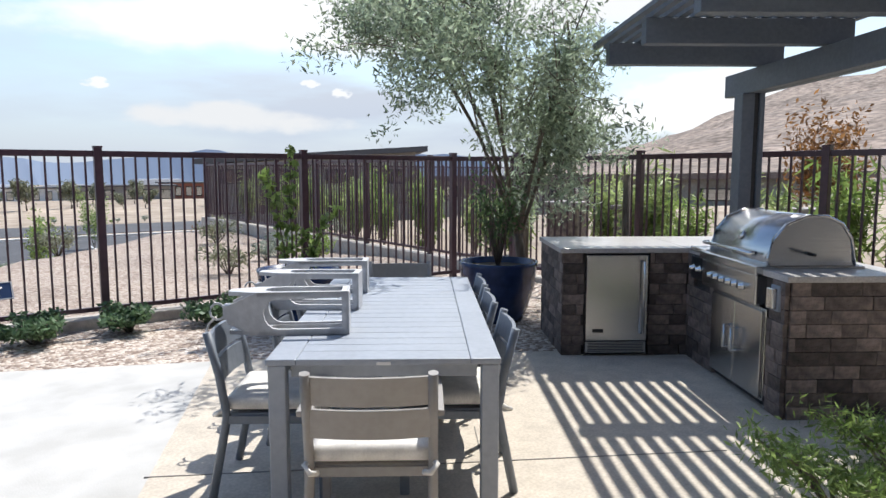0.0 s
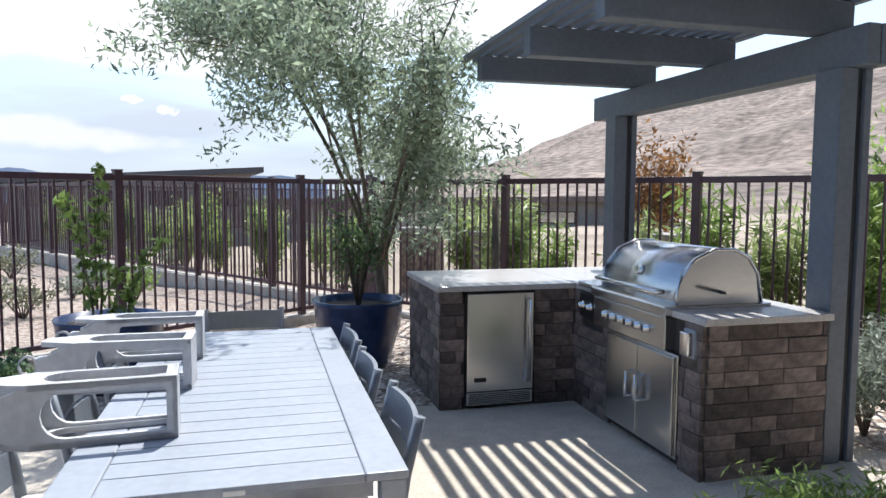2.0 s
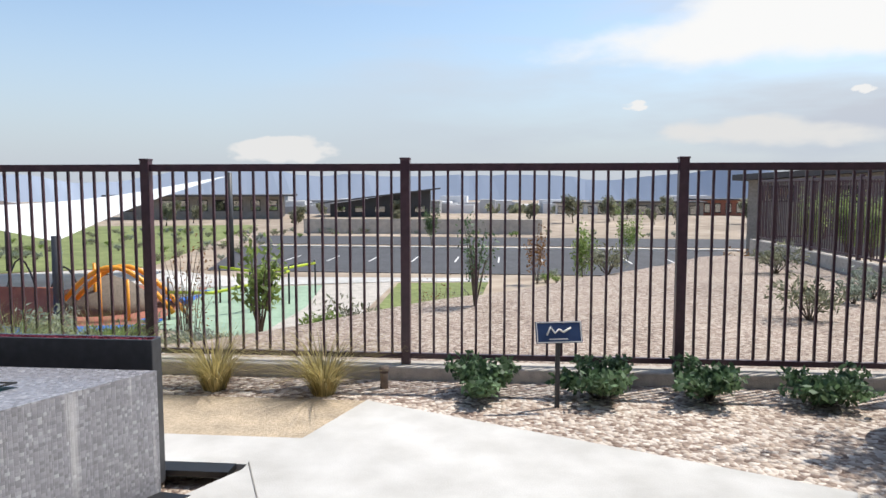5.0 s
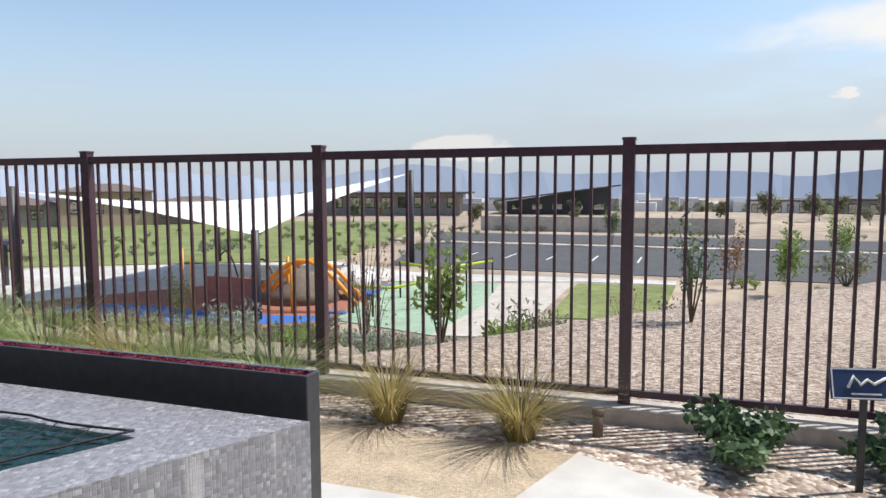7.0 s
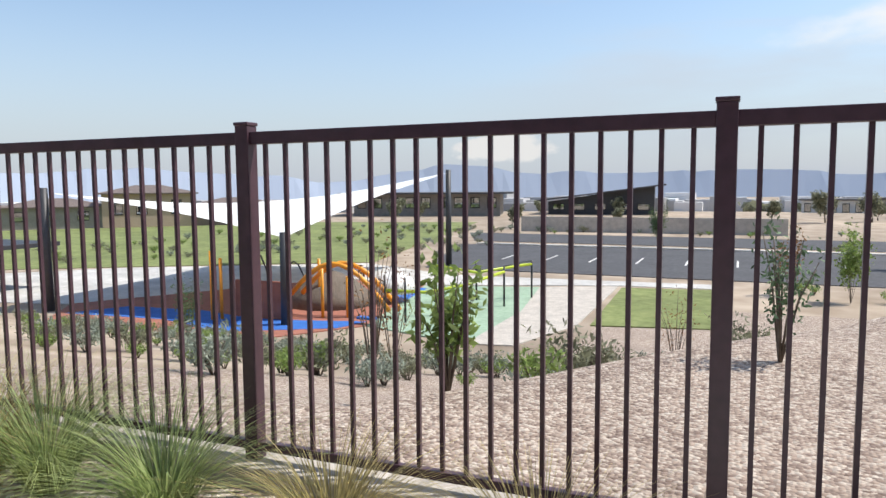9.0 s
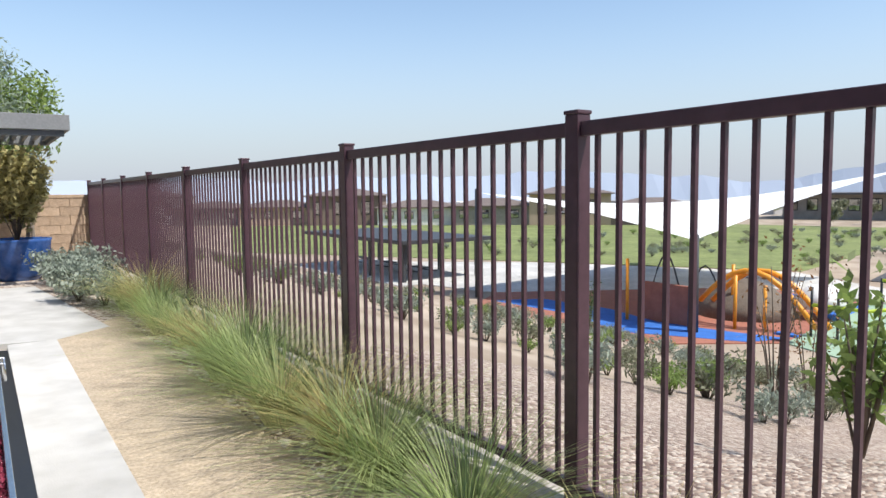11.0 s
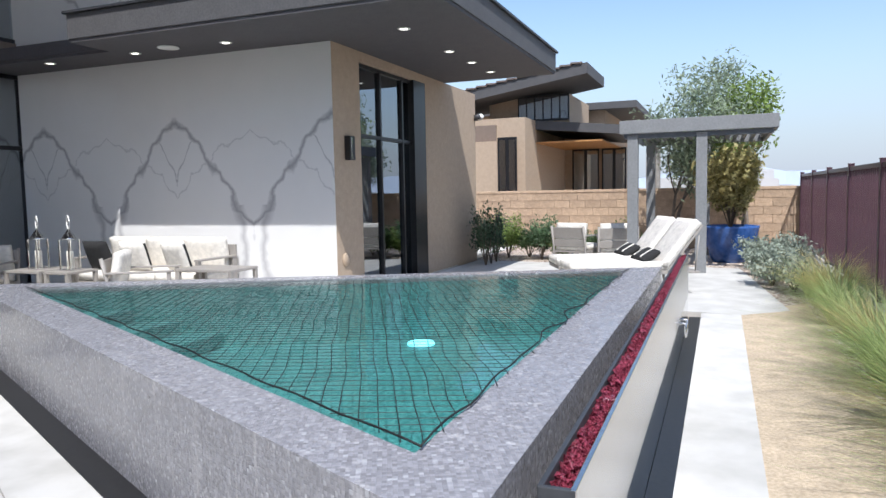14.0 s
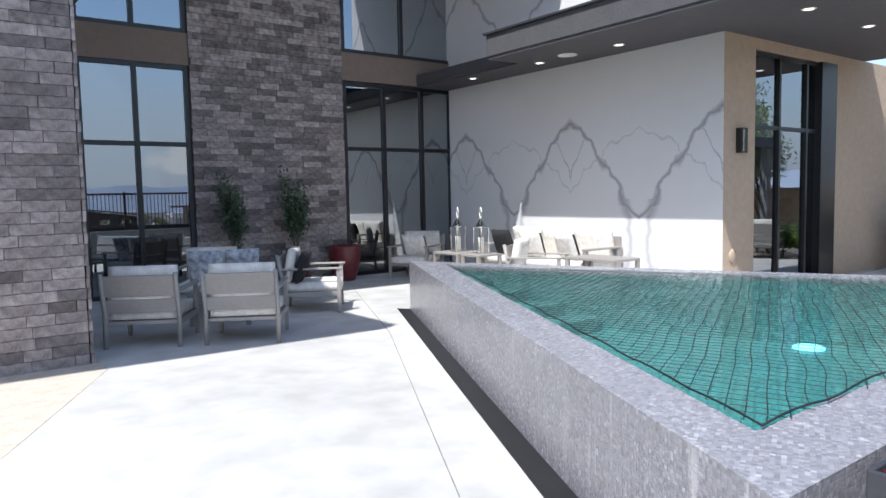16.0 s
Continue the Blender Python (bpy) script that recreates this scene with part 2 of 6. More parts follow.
M["pergola"] = mat("slate_pergola_paint", (0.115, 0.135, 0.165), (0.14, 0.16, 0.19), 30.0, 0.55, bump=0.08, stain=0.06)
M["pergola_light"] = mat("grey_pergola_paint", (0.20, 0.205, 0.21), (0.24, 0.245, 0.25), 30.0, 0.6, stain=0.05)
M["pot"] = mat("glazed_cobalt_pot", (0.012, 0.028, 0.085), (0.025, 0.05, 0.14), 9.0, 0.22, bump=0.06, bscale=20)
M["pot_blue"] = mat("bright_blue_glazed_pot", (0.02, 0.07, 0.24), (0.05, 0.12, 0.34), 9.0, 0.25)
M["red_pot"] = mat("dark_red_glazed_pot", (0.11, 0.016, 0.022), (0.16, 0.03, 0.035), 9.0, 0.3)
M["soil"] = mat("soil", (0.05, 0.035, 0.025), (0.09, 0.065, 0.05), 40.0, 0.95, bump=0.6)
M["bark"] = mat("grey_brown_bark", (0.11, 0.085, 0.065), (0.20, 0.165, 0.13), 25.0, 0.9, bump=0.6, stretch=(1, 1, 0.3))
M["olive"] = leafy("olive_leaves", (0.22, 0.275, 0.18), (0.42, 0.49, 0.35), 0.55)
M["olive_low"] = leafy("young_green_leaves", (0.07, 0.12, 0.05), (0.15, 0.22, 0.09), 0.45)
M["bay"] = leafy("bright_green_leaves", (0.17, 0.25, 0.06), (0.34, 0.44, 0.14), 0.5)
M["shrub"] = leafy("dark_green_leaves", (0.045, 0.08, 0.045), (0.11, 0.16, 0.09), 0.35)
M["carissa"] = leafy("glossy_mid_green_leaves", (0.07, 0.13, 0.06), (0.17, 0.26, 0.13), 0.35)
M["sage"] = leafy("silver_sage_leaves", (0.22, 0.26, 0.20), (0.40, 0.44, 0.36), 0.35)
M["yellow_leaf"] = leafy("yellow_green_variegated_leaves", (0.30, 0.27, 0.10), (0.56, 0.49, 0.24), 0.45)
M["rust"] = leafy("rust_brown_leaves", (0.16, 0.08, 0.03), (0.34, 0.17, 0.06), 0.4)
M["grass"] = leafy("feather_grass_blades", (0.21, 0.29, 0.09), (0.48, 0.54, 0.24), 0.45)
M["straw"] = leafy("golden_grass_blades", (0.36, 0.30, 0.11), (0.60, 0.50, 0.24), 0.45)
M["scrub"] = leafy("grey_green_desert_scrub", (0.17, 0.18, 0.11), (0.32, 0.32, 0.21), 0.4)
M["stucco"] = mat("tan_stucco", (0.42, 0.32, 0.23), (0.48, 0.37, 0.275), 80.0, 0.9, bump=0.25, bscale=200, stain=0.05)
M["brown_stucco"] = mat("brown_stucco", (0.20, 0.15, 0.12), (0.23, 0.175, 0.14), 80.0, 0.9, bump=0.25, bscale=200, stain=0.05)
M["block"] = mat("tan_concrete_block", (0.42, 0.30, 0.20), (0.52, 0.38, 0.27), 60.0, 0.95, bump=0.4, bscale=120, piece=0.12)
M["fascia"] = mat("charcoal_fascia_paint", (0.075, 0.073, 0.078), (0.10, 0.098, 0.10), 40.0, 0.7, bump=0.15, stain=0.06)
M["soffit"] = mat("dark_soffit_paint", (0.078, 0.073, 0.080), (0.095, 0.090, 0.097), 40.0, 0.75, bump=0.15, stain=0.05)
M["frame"] = mat("black_window_frame", (0.010, 0.011, 0.013), (0.018, 0.018, 0.02), 30.0, 0.35)
M["glass"] = glass_mat("tinted_glass", (0.26, 0.32, 0.33), 2.4)
M["clear"] = glass_mat("clear_glass", (0.93, 0.95, 0.95), 0.0)
M["interior"] = mat("dark_room_grey", (0.26, 0.25, 0.24), (0.31, 0.30, 0.29), 10.0, 0.9)
M["roof_tile"] = mat("brown_grey_roof_tile", (0.13, 0.10, 0.09), (0.20, 0.16, 0.14), 12.0, 0.85, bump=0.6, bscale=9)
M["pool_tile"] = mat("green_pool_mosaic", (0.030, 0.165, 0.165), (0.12, 0.36, 0.355), 30.0, 0.4, stain=0.15)
M["red_glass"] = mat("red_fire_glass", (0.09, 0.005, 0.016), (0.40, 0.07, 0.11), 130.0, 0.12, bump=1.0, bscale=130)
M["rope"] = mat("black_net_rope", (0.006, 0.007, 0.008), (0.012, 0.012, 0.012), 60.0, 0.7)
M["lawn"] = mat("mown_lawn", (0.14, 0.17, 0.05), (0.22, 0.25, 0.09), 2.0, 0.95, bump=0.3, bscale=20, stain=0.2)
M["asphalt"] = mat("asphalt", (0.06, 0.06, 0.066), (0.09, 0.09, 0.095), 3.0, 0.9)
M["desert"] = mat("desert_ground", (0.28, 0.215, 0.155), (0.42, 0.34, 0.26), 0.35, 0.95, bump=0.4, bscale=3, stain=0.25)
M["hill"] = mat("rocky_brown_hill", (0.115, 0.083, 0.064), (0.33, 0.255, 0.20), 0.30, 0.95, bump=1.0, bscale=0.9, stain=0.3, stretch=(1, 1, 3.0))
M["rubber_red"] = mat("brick_red_play_surface", (0.30, 0.11, 0.075), (0.36, 0.15, 0.10), 20.0, 0.9)
M["rubber_blue"] = mat("blue_play_surface", (0.02, 0.12, 0.42), (0.04, 0.16, 0.50), 20.0, 0.9)
M["rubber_green"] = mat("sage_green_play_surface", (0.26, 0.37, 0.26), (0.33, 0.44, 0.32), 6.0, 0.9)
M["orange"] = mat("orange_powder_coat", (0.75, 0.28, 0.02), (0.85, 0.36, 0.03), 20.0, 0.4)
M["lime"] = mat("lime_powder_coat", (0.42, 0.52, 0.03), (0.5, 0.6, 0.05), 20.0, 0.4)
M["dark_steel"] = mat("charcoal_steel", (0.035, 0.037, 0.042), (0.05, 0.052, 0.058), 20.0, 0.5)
M["sail"] = mat("white_sail_fabric", (0.78, 0.78, 0.76), (0.82, 0.82, 0.80), 10.0, 0.9)
M["white"] = mat("white_render", (0.70, 0.69, 0.66), (0.76, 0.75, 0.72), 10.0, 0.85)
M["grey_wall"] = mat("grey_block_wall", (0.24, 0.22, 0.20), (0.32, 0.30, 0.27), 8.0, 0.9)
M["sign"] = mat("navy_sign_plate", (0.02, 0.045, 0.12), (0.03, 0.06, 0.15), 10.0, 0.4)
M["candle"] = mat("ivory_wax", (0.75, 0.71, 0.62), (0.8, 0.76, 0.68), 10.0, 0.6)
M["timber"] = mat("orange_timber_soffit", (0.42, 0.20, 0.07), (0.52, 0.27, 0.10), 12.0, 0.6, stretch=(8, 1, 1))


def water_mat():
    m = bpy.data.materials.new("pool_water")
    m.use_nodes = True
    n, l = m.node_tree.nodes, m.node_tree.links
    n.remove(n["Principled BSDF"])
    gl, tp, fr, mx = n.new("ShaderNodeBsdfGlossy"), n.new("ShaderNodeBsdfTransparent"), n.new("ShaderNodeFresnel"), n.new("ShaderNodeMixShader")
    no, bp = n.new("ShaderNodeTexNoise"), n.new("ShaderNodeBump")
    no.inputs["Scale"].default_value, no.inputs["Detail"].default_value = 5.0, 3
    bp.inputs["Strength"].default_value, bp.inputs["Distance"].default_value = 0.10, 0.03
    gl.inputs["Roughness"].default_value = 0.02
    tp.inputs["Color"].default_value = (0.80, 0.97, 0.95, 1)
    fr.inputs["IOR"].default_value = 1.33
    co = n.new("ShaderNodeTexCoord")
    l.new(co.outputs["Object"], no.inputs["Vector"])
    l.new(no.outputs["Fac"], bp.inputs["Height"])
    l.new(bp.outputs["Normal"], gl.inputs["Normal"])
    l.new(bp.outputs["Normal"], fr.inputs["Normal"])
    l.new(fr.outputs["Fac"], mx.inputs["Fac"])
    l.new(tp.outputs["BSDF"], mx.inputs[1])
    l.new(gl.outputs["BSDF"], mx.inputs[2])
    l.new(mx.outputs["Shader"], n["Material Output"].inputs["Surface"])
    return m


M["water"] = water_mat()


def mosaic_mat():
    """Small wet glass tiles: square cells, each with its own tone, sunk joints and faint pale run marks."""
    m = bpy.data.materials.new("grey_glass_mosaic")
    m.use_nodes = True
    n, l = m.node_tree.nodes, m.node_tree.links
    p = n["Principled BSDF"]
    co, vo, sep = n.new("ShaderNodeTexCoord"), n.new("ShaderNodeTexVoronoi"), n.new("ShaderNodeSeparateColor")
    turn = n.new("ShaderNodeMapping")
    turn.inputs["Rotation"].default_value = (0, 0, math.atan2(-6.53, -3.2))
    l.new(co.outputs["Object"], turn.inputs["Vector"])
    vo.distance = "CHEBYCHEV"
    vo.inputs["Scale"].default_value, vo.inputs["Randomness"].default_value = 62.0, 0.0
    l.new(turn.outputs["Vector"], vo.inputs["Vector"])
    l.new(vo.outputs["Color"], sep.inputs["Color"])
    tone = n.new("ShaderNodeValToRGB")
    e = tone.color_ramp.elements
    e[0].color, e[1].color = (0.215, 0.21, 0.225, 1), (0.335, 0.33, 0.355, 1)
    e[1].position = 0.93
    e.new(0.97).color = (0.42, 0.42, 0.44, 1)
    l.new(sep.outputs["Red"], tone.inputs["Fac"])
    run, mp2 = n.new("ShaderNodeTexNoise"), n.new("ShaderNodeMapping")
    mp2.inputs["Scale"].default_value = (1, 1, 0.07)
    run.inputs["Scale"].default_value, run.inputs["Detail"].default_value = 16.0, 5
    l.new(co.outputs["Object"], mp2.inputs["Vector"])
    l.new(mp2.outputs["Vector"], run.inputs["Vector"])
    streak, mix = n.new("ShaderNodeMapRange"), n.new("ShaderNodeMix")
    streak.inputs["From Min"].default_value, streak.inputs["From Max"].default_value = 0.60, 0.74
    streak.inputs["To Max"].default_value = 0.55
    mix.data_type = "RGBA"
    mix.inputs[7].default_value = (0.62, 0.60, 0.60, 1)
    l.new(run.outputs["Fac"], streak.inputs["Value"])
    l.new(streak.outputs["Result"], mix.inputs[0])
    l.new(tone.outputs["Color"], mix.inputs[6])
    l.new(mix.outputs[2], p.inputs["Base Color"])
    ro = n.new("ShaderNodeMapRange")
    ro.inputs["To Min"].default_value, ro.inputs["To Max"].default_value = 0.10, 0.30
    l.new(sep.outputs["Green"], ro.inputs["Value"])
    l.new(ro.outputs["Result"], p.inputs["Roughness"])
    inv, bp = n.new("ShaderNodeMapRange"), n.new("ShaderNodeBump")
    inv.inputs["From Min"].default_value, inv.inputs["From Max"].default_value = 0.5, 0.38
    l.new(vo.outputs["Distance"], inv.inputs["Value"])
    bp.inputs["Strength"].default_value, bp.inputs["Distance"].default_value = 0.35, 0.002
    l.new(inv.outputs["Result"], bp.inputs["Height"])
    l.new(bp.outputs["Normal"], p.inputs["Normal"])
    return m


M["mosaic"] = mosaic_mat()


def glow(name, colour, strength):
    m = bpy.data.materials.new(name)
    m.use_nodes = True
    p = m.node_tree.nodes["Principled BSDF"]
    p.inputs["Base Color"].default_value = (*colour, 1)
    p.inputs["Emission Color"].default_value = (*colour, 1)
    p.inputs["Emission Strength"].default_value = strength
    return m


M["lamp"] = glow("lit_downlight", (1.0, 0.93, 0.82), 2.0)
M["pool_lamp"] = glow("lit_pool_lamp", (0.25, 0.85, 1.0), 1.6)


# ---- building helpers ----
def put(name, bm, material, parent=None, label=""):
    me = bpy.data.meshes.new(name)
    bm.normal_update()
    bm.to_mesh(me)
    bm.free()
    return put_mesh(name, me, material, parent, label)


def put_mesh(name, me, material, parent=None, label=""):
    if material is not None and not me.materials:
        me.materials.append(M[material] if isinstance(material, str) else material)
    ob = new(name, me)
    if parent is not None:
        ob.parent = parent
    if label:
        ob["label"] = label
    return ob


def part(name, bm, material, parent, label=""):
    return put(name, bm, material, parent, label)


def thing(name, m, label, category, group="", kind=""):
    ob = new(name)
    ob.empty_display_size = 0.1
    ob.matrix_basis = m
    return tagged(ob, label, category, group, kind)


def box(x0, x1, y0, y1, z0, z1, bevel=0.0, bm=None):
    """A box by its bounds, with rounded edges where bevel is given; added to bm if there is one."""
    t = bmesh.new()
    bmesh.ops.create_cube(t, size=1.0)
    for v in t.verts:
        v.co = Vector(((x0 + x1) / 2 + v.co.x * (x1 - x0), (y0 + y1) / 2 + v.co.y * (y1 - y0), (z0 + z1) / 2 + v.co.z * (z1 - z0)))
    if bevel:
        bmesh.ops.bevel(t, geom=t.edges[:], offset=bevel, segments=2, affect="EDGES", profile=0.5)
    return merge(bm, t)


def merge(bm, t):
    if bm is None:
        return t
    me = bpy.data.meshes.new("tmp")
    t.to_mesh(me)
    t.free()
    bm.from_mesh(me)
    bpy.data.meshes.remove(me)
    return bm


def moved(bm, m):
    bmesh.ops.transform(bm, matrix=m, verts=bm.verts[:])
    return bm


def tube(points, radii, sides=8, bm=None, cap=True):
    """A tube along points, with a radius at each."""
    t = bmesh.new()
    rings = []
    pts = [Vector(p) for p in points]
    if not hasattr(radii, "__len__"):
        radii = [radii] * len(pts)
    for i, p in enumerate(pts):
        d = (pts[min(i + 1, len(pts) - 1)] - pts[max(i - 1, 0)]).normalized()
        s = d.cross(Vector((0, 0, 1)) if abs(d.z) < 0.95 else Vector((1, 0, 0))).normalized()
        u = s.cross(d)
        rings.append([t.verts.new(p + radii[i] * (math.cos(a) * s + math.sin(a) * u)) for a in (2 * math.pi * k / sides for k in range(sides))])
    for a, b in zip(rings, rings[1:]):
        for k in range(sides):
            f = t.faces.new((a[k], a[(k + 1) % sides], b[(k + 1) % sides], b[k]))
            f.smooth = True
    if cap:
        t.faces.new(rings[0][::-1])
        t.faces.new(rings[-1])
    bmesh.ops.recalc_face_normals(t, faces=t.faces[:])
    return merge(bm, t)


def lathe(profile, sides=40, bm=None):
    """A turned body from (radius, height) pairs."""
    t = bmesh.new()
    rings = [[t.verts.new((r * math.cos(2 * math.pi * k / sides), r * math.sin(2 * math.pi * k / sides), z)) for k in range(sides)] for r, z in profile]
    for a, b in zip(rings, rings[1:]):
        for k in range(sides):
            f = t.faces.new((a[k], a[(k + 1) % sides], b[(k + 1) % sides], b[k]))
            f.smooth = True
    t.faces.new(rings[0][::-1])
    t.faces.new(rings[-1])
    bmesh.ops.recalc_face_normals(t, faces=t.faces[:])
    return merge(bm, t)


def prism(poly, z0, z1, bm=None):
    """An upright prism over a polygon."""
    t = bmesh.new()
    lo = [t.verts.new((x, y, z0)) for x, y in poly]
    hi = [t.verts.new((x, y, z1)) for x, y in poly]
    t.faces.new(lo[::-1])
    t.faces.new(hi)
    for k in range(len(poly)):
        j = (k + 1) % len(poly)
        t.faces.new((lo[k], lo[j], hi[j], hi[k]))
    bmesh.ops.recalc_face_normals(t, faces=t.faces[:])
    return merge(bm, t)


def pillow(w, d, h, bulge=0.35, bm=None):
    """A soft cushion lying flat, its centre at the origin."""
    t = bmesh.new()
    bmesh.ops.create_grid(t, x_segments=10, y_segments=10, size=0.5)
    top = [v for v in t.verts]
    ext = bmesh.ops.extrude_face_region(t, geom=t.faces[:])
    low = [v for v in ext["geom"] if isinstance(v, bmesh.types.BMVert)]
    for vs, s in ((top, -1), (low, 1)):
        for v in vs:
            ex, ey = 1 - (2 * v.co.x) ** 4, 1 - (2 * v.co.y) ** 4
            v.co = Vector((v.co.x * w, v.co.y * d, s * h / 2 * ((1 - bulge) + bulge * max(0, ex * ey) ** 0.5)))
    bmesh.ops.recalc_face_normals(t, faces=t.faces[:])
    for f in t.faces:
        f.smooth = True
    return merge(bm, t)


def leaves(rng, centres, size, n, spread, slim=0.35, droop=0.0, up=0.0):
    """Many small leaf blades round given centres, as one mesh."""
    c = np.asarray(centres, float)
    idx = rng.integers(0, len(c), n)
    g = rng.normal(size=(n, 3))
    g /= np.linalg.norm(g, axis=1)[:, None]
    pos = c[idx] + g * (rng.random(n) ** 0.5)[:, None] * np.asarray(spread)
    d = rng.normal(size=(n, 3))
    d[:, 2] += up - droop
    d /= np.linalg.norm(d, axis=1)[:, None]
    s = np.cross(d, rng.normal(size=(n, 3)))
    s /= np.linalg.norm(s, axis=1)[:, None]
    ln = size * (0.6 + 0.8 * rng.random(n))[:, None]
    a, b = pos - d * ln / 2, pos + d * ln / 2
    v = np.stack([a, pos + s * ln * slim / 2, b, pos - s * ln * slim / 2], 1).reshape(-1, 3)
    f = np.arange(4 * n).reshape(-1, 4)
    me = bpy.data.meshes.new("leaves")
    me.from_pydata(v.tolist(), [], f.tolist())
    return me


def blades(rng, n, radius, length, lean, width=0.006, golden=0.0):
    """A tussock of arching grass blades."""
    vs, fs = [], []
    for i in range(n):
        a = rng.random() * 2 * math.pi
        r = radius * math.sqrt(rng.random())
        out = np.array([math.cos(a), math.sin(a), 0])
        ln = length * (0.55 + 0.6 * rng.random())
        k = lean * (0.35 + 0.9 * rng.random())
        side = np.array([-out[1], out[0], 0]) * width
        p0 = out * r * 0.5
        b = len(vs)
        for j, t in enumerate((0, 0.35, 0.7, 1.0)):
            p = p0 + out * k * ln * t ** 1.8 + np.array([0, 0, ln * (t - 0.38 * k * t * t)])
            w = side * (1 - 0.85 * t)
            vs += [tuple(p - w), tuple(p + w)]
            if j:
                q = b + 2 * j
                fs.append((q - 2, q - 1, q + 1, q))
    me = bpy.data.meshes.new("blades")
    me.from_pydata(vs, [], fs)
    return me


# ---- ground ----
def ground_z(x, y):
    """Garden terrace, gravel bank down to the park, the valley and the rising desert."""
    if y < 0.05 and x < 7.8:
        return -0.09
    brow = min(13.0, max(1.0, 4.5 + 1.4 * x))
    z = -0.02 * min(y, 8) - 0.25 * max(0.0, y - brow) + 0.10 * noise.noise((x * 0.35, y * 0.35, 0)) * min(1, y / 3)
    z = max(z, -5.3)
    r = math.hypot(x, y)
    if r > 180 and y > 20:
        z -= min(60.0, (r - 180) * 0.035)
    return z


def build_ground():
    n = 96
    ax = [math.sinh(7.0 * k / n) / math.sinh(7.0) * 4200 for k in range(-n, n + 1)]
    vs, fs = [], []
    w = len(ax)
    for gy in ax:
        for gx in ax:
            x, y = gx - 2.0, gy + 8.0
            vs.append((x, y, ground_z(x, y)))
    for j in range(w - 1):
        for i in range(w - 1):
            a = j * w + i
            fs.append((a, a + 1, a + w + 1, a + w))
    me = bpy.data.meshes.new("ground")
    me.from_pydata(vs, [], fs)
    me.materials.append(M["bank"])
    me.materials.append(M["desert"])
    for p in me.polygons:
        p.use_smooth = True
        c = p.center
        p.material_index = 0 if -9 < c.x < 9 and c.y < 36 and c.x > -6 else 1
    return tagged(new("ground", me), "gravel bank sloping down to sandy desert park", "ground", kind="structure")


build_ground()
# garden surfaces
UA = Vector((0.566, 0.824))
VA = Vector((0.824, -0.566))


def slab(name, poly, z0, z1, material, label, category):
    return tagged(put(name, prism(poly, z0, z1), material), label, category, kind="structure")


slab("pavement_deck", [(-0.43, -1.5), (-0.19, -0.70), (2.60, -2.0), (1.0, -5.3), (-0.35, -8.05), (-0.35, -14), (-30, -14), (-30, -7), (-8.2, -6.6), (-8.2, -2.4), (-4.2, -9.0), (-0.62, -2.0), (-0.62, -1.5)],
     -0.12, 0.0, "concrete", "pale smooth concrete pool deck in full sun", "pavement")
slab("pavement_walkway", [(-8.05, -1.93), (-0.62, -1.93), (-0.62, -1.5), (-8.05, -1.5)], -0.12, 0.0, "concrete", "narrow pale concrete walkway beside the pool", "pavement")
slab("pavement_lounge", [(-13.6, -6.6), (-8.2, -6.6), (-8.2, -2.4), (-8.05, -1.5), (-8.5, -0.95), (-13.0, -1.4)], -0.12, -0.002, "concrete", "pale concrete terrace under sun loungers", "pavement")
slab("patio", [(2.60, -2.0), (5.1, -3.42), (6.2, -4.2), (6.2, -6.2), (9.0, -8.5), (9, -16), (-0.35, -16), (-0.35, -8.05), (1.0, -5.3)], -0.12, 0.003, "patio", "sand-coloured concrete dining patio with saw-cut joints", "patio")
slab("path_granite", [(-8.1, -1.5), (-0.43, -1.5), (-0.19, -0.70), (-9.2, -0.72)], -0.12, -0.004, "dg", "compacted tan granite path", "path")
slab("gravel_bed", [(-0.19, -0.70), (2.60, -2.0), (5.1, -3.42), (6.2, -4.2), (6.2, -6.2), (9.0, -8.5), (9.0, -0.1), (-9.2, -0.1), (-9.2, -0.72)], -0.12, -0.008, "gravel", "tan and pink gravel planting bed", "gravel")
slab("gravel_back", [(-17.4, -7), (-13.6, -6.6), (-13.0, -1.4), (-8.5, -0.95), (-9.2, -0.72), (-9.2, -0.1), (-17.4, -0.1)], -0.12, -0.008, "gravel", "tan gravel planting bed by the block wall", "gravel")
# saw-cut joints in the patio and the deck, as thin dark strips
def joint(a, b, z):
    d = (Vector(b) - Vector(a)).normalized()
    n = Vector((-d.y, d.x)) * 0.0032
    pa, pb = Vector(a), Vector(b)
    tagged(put("joint", prism([pa + n, pa - n, pb - n, pb + n], z - 0.01, z + 0.004), "grey_wall"), "dark saw-cut control joint", "joint", kind="structure")


joint((1.62, -3.97), (4.3, -5.5), 0.003)
joint((-1.13, -4.01), (-3.1, -7.75), 0.0)
joint((-3.1, -7.75), (-4.6, -11.2), 0.0)
joint((0.95, -5.2), (-0.62, -1.9), 0.0)
joint((2.2, -6.2), (3.4, -4.4), 0.003)
# kerb under the fence
tagged(put("kerb", box(-17.5, 7.9, -0.12, 0.10, -0.3, 0.10, 0.012), "kerb"), "low concrete kerb under the steel fence", "kerb", kind="structure")
tagged(put("kerb_side", box(7.60, 7.84, 0.1, 14.6, -0.5, 0.12, 0.012), "kerb"), "low concrete kerb under the far fence", "kerb", kind="structure")
tagged(put("kerb_back", box(7.60, 7.84, -10, -0.12, -0.3, 0.05, 0.012), "kerb"), "low concrete kerb behind the barbecue", "kerb", kind="structure")


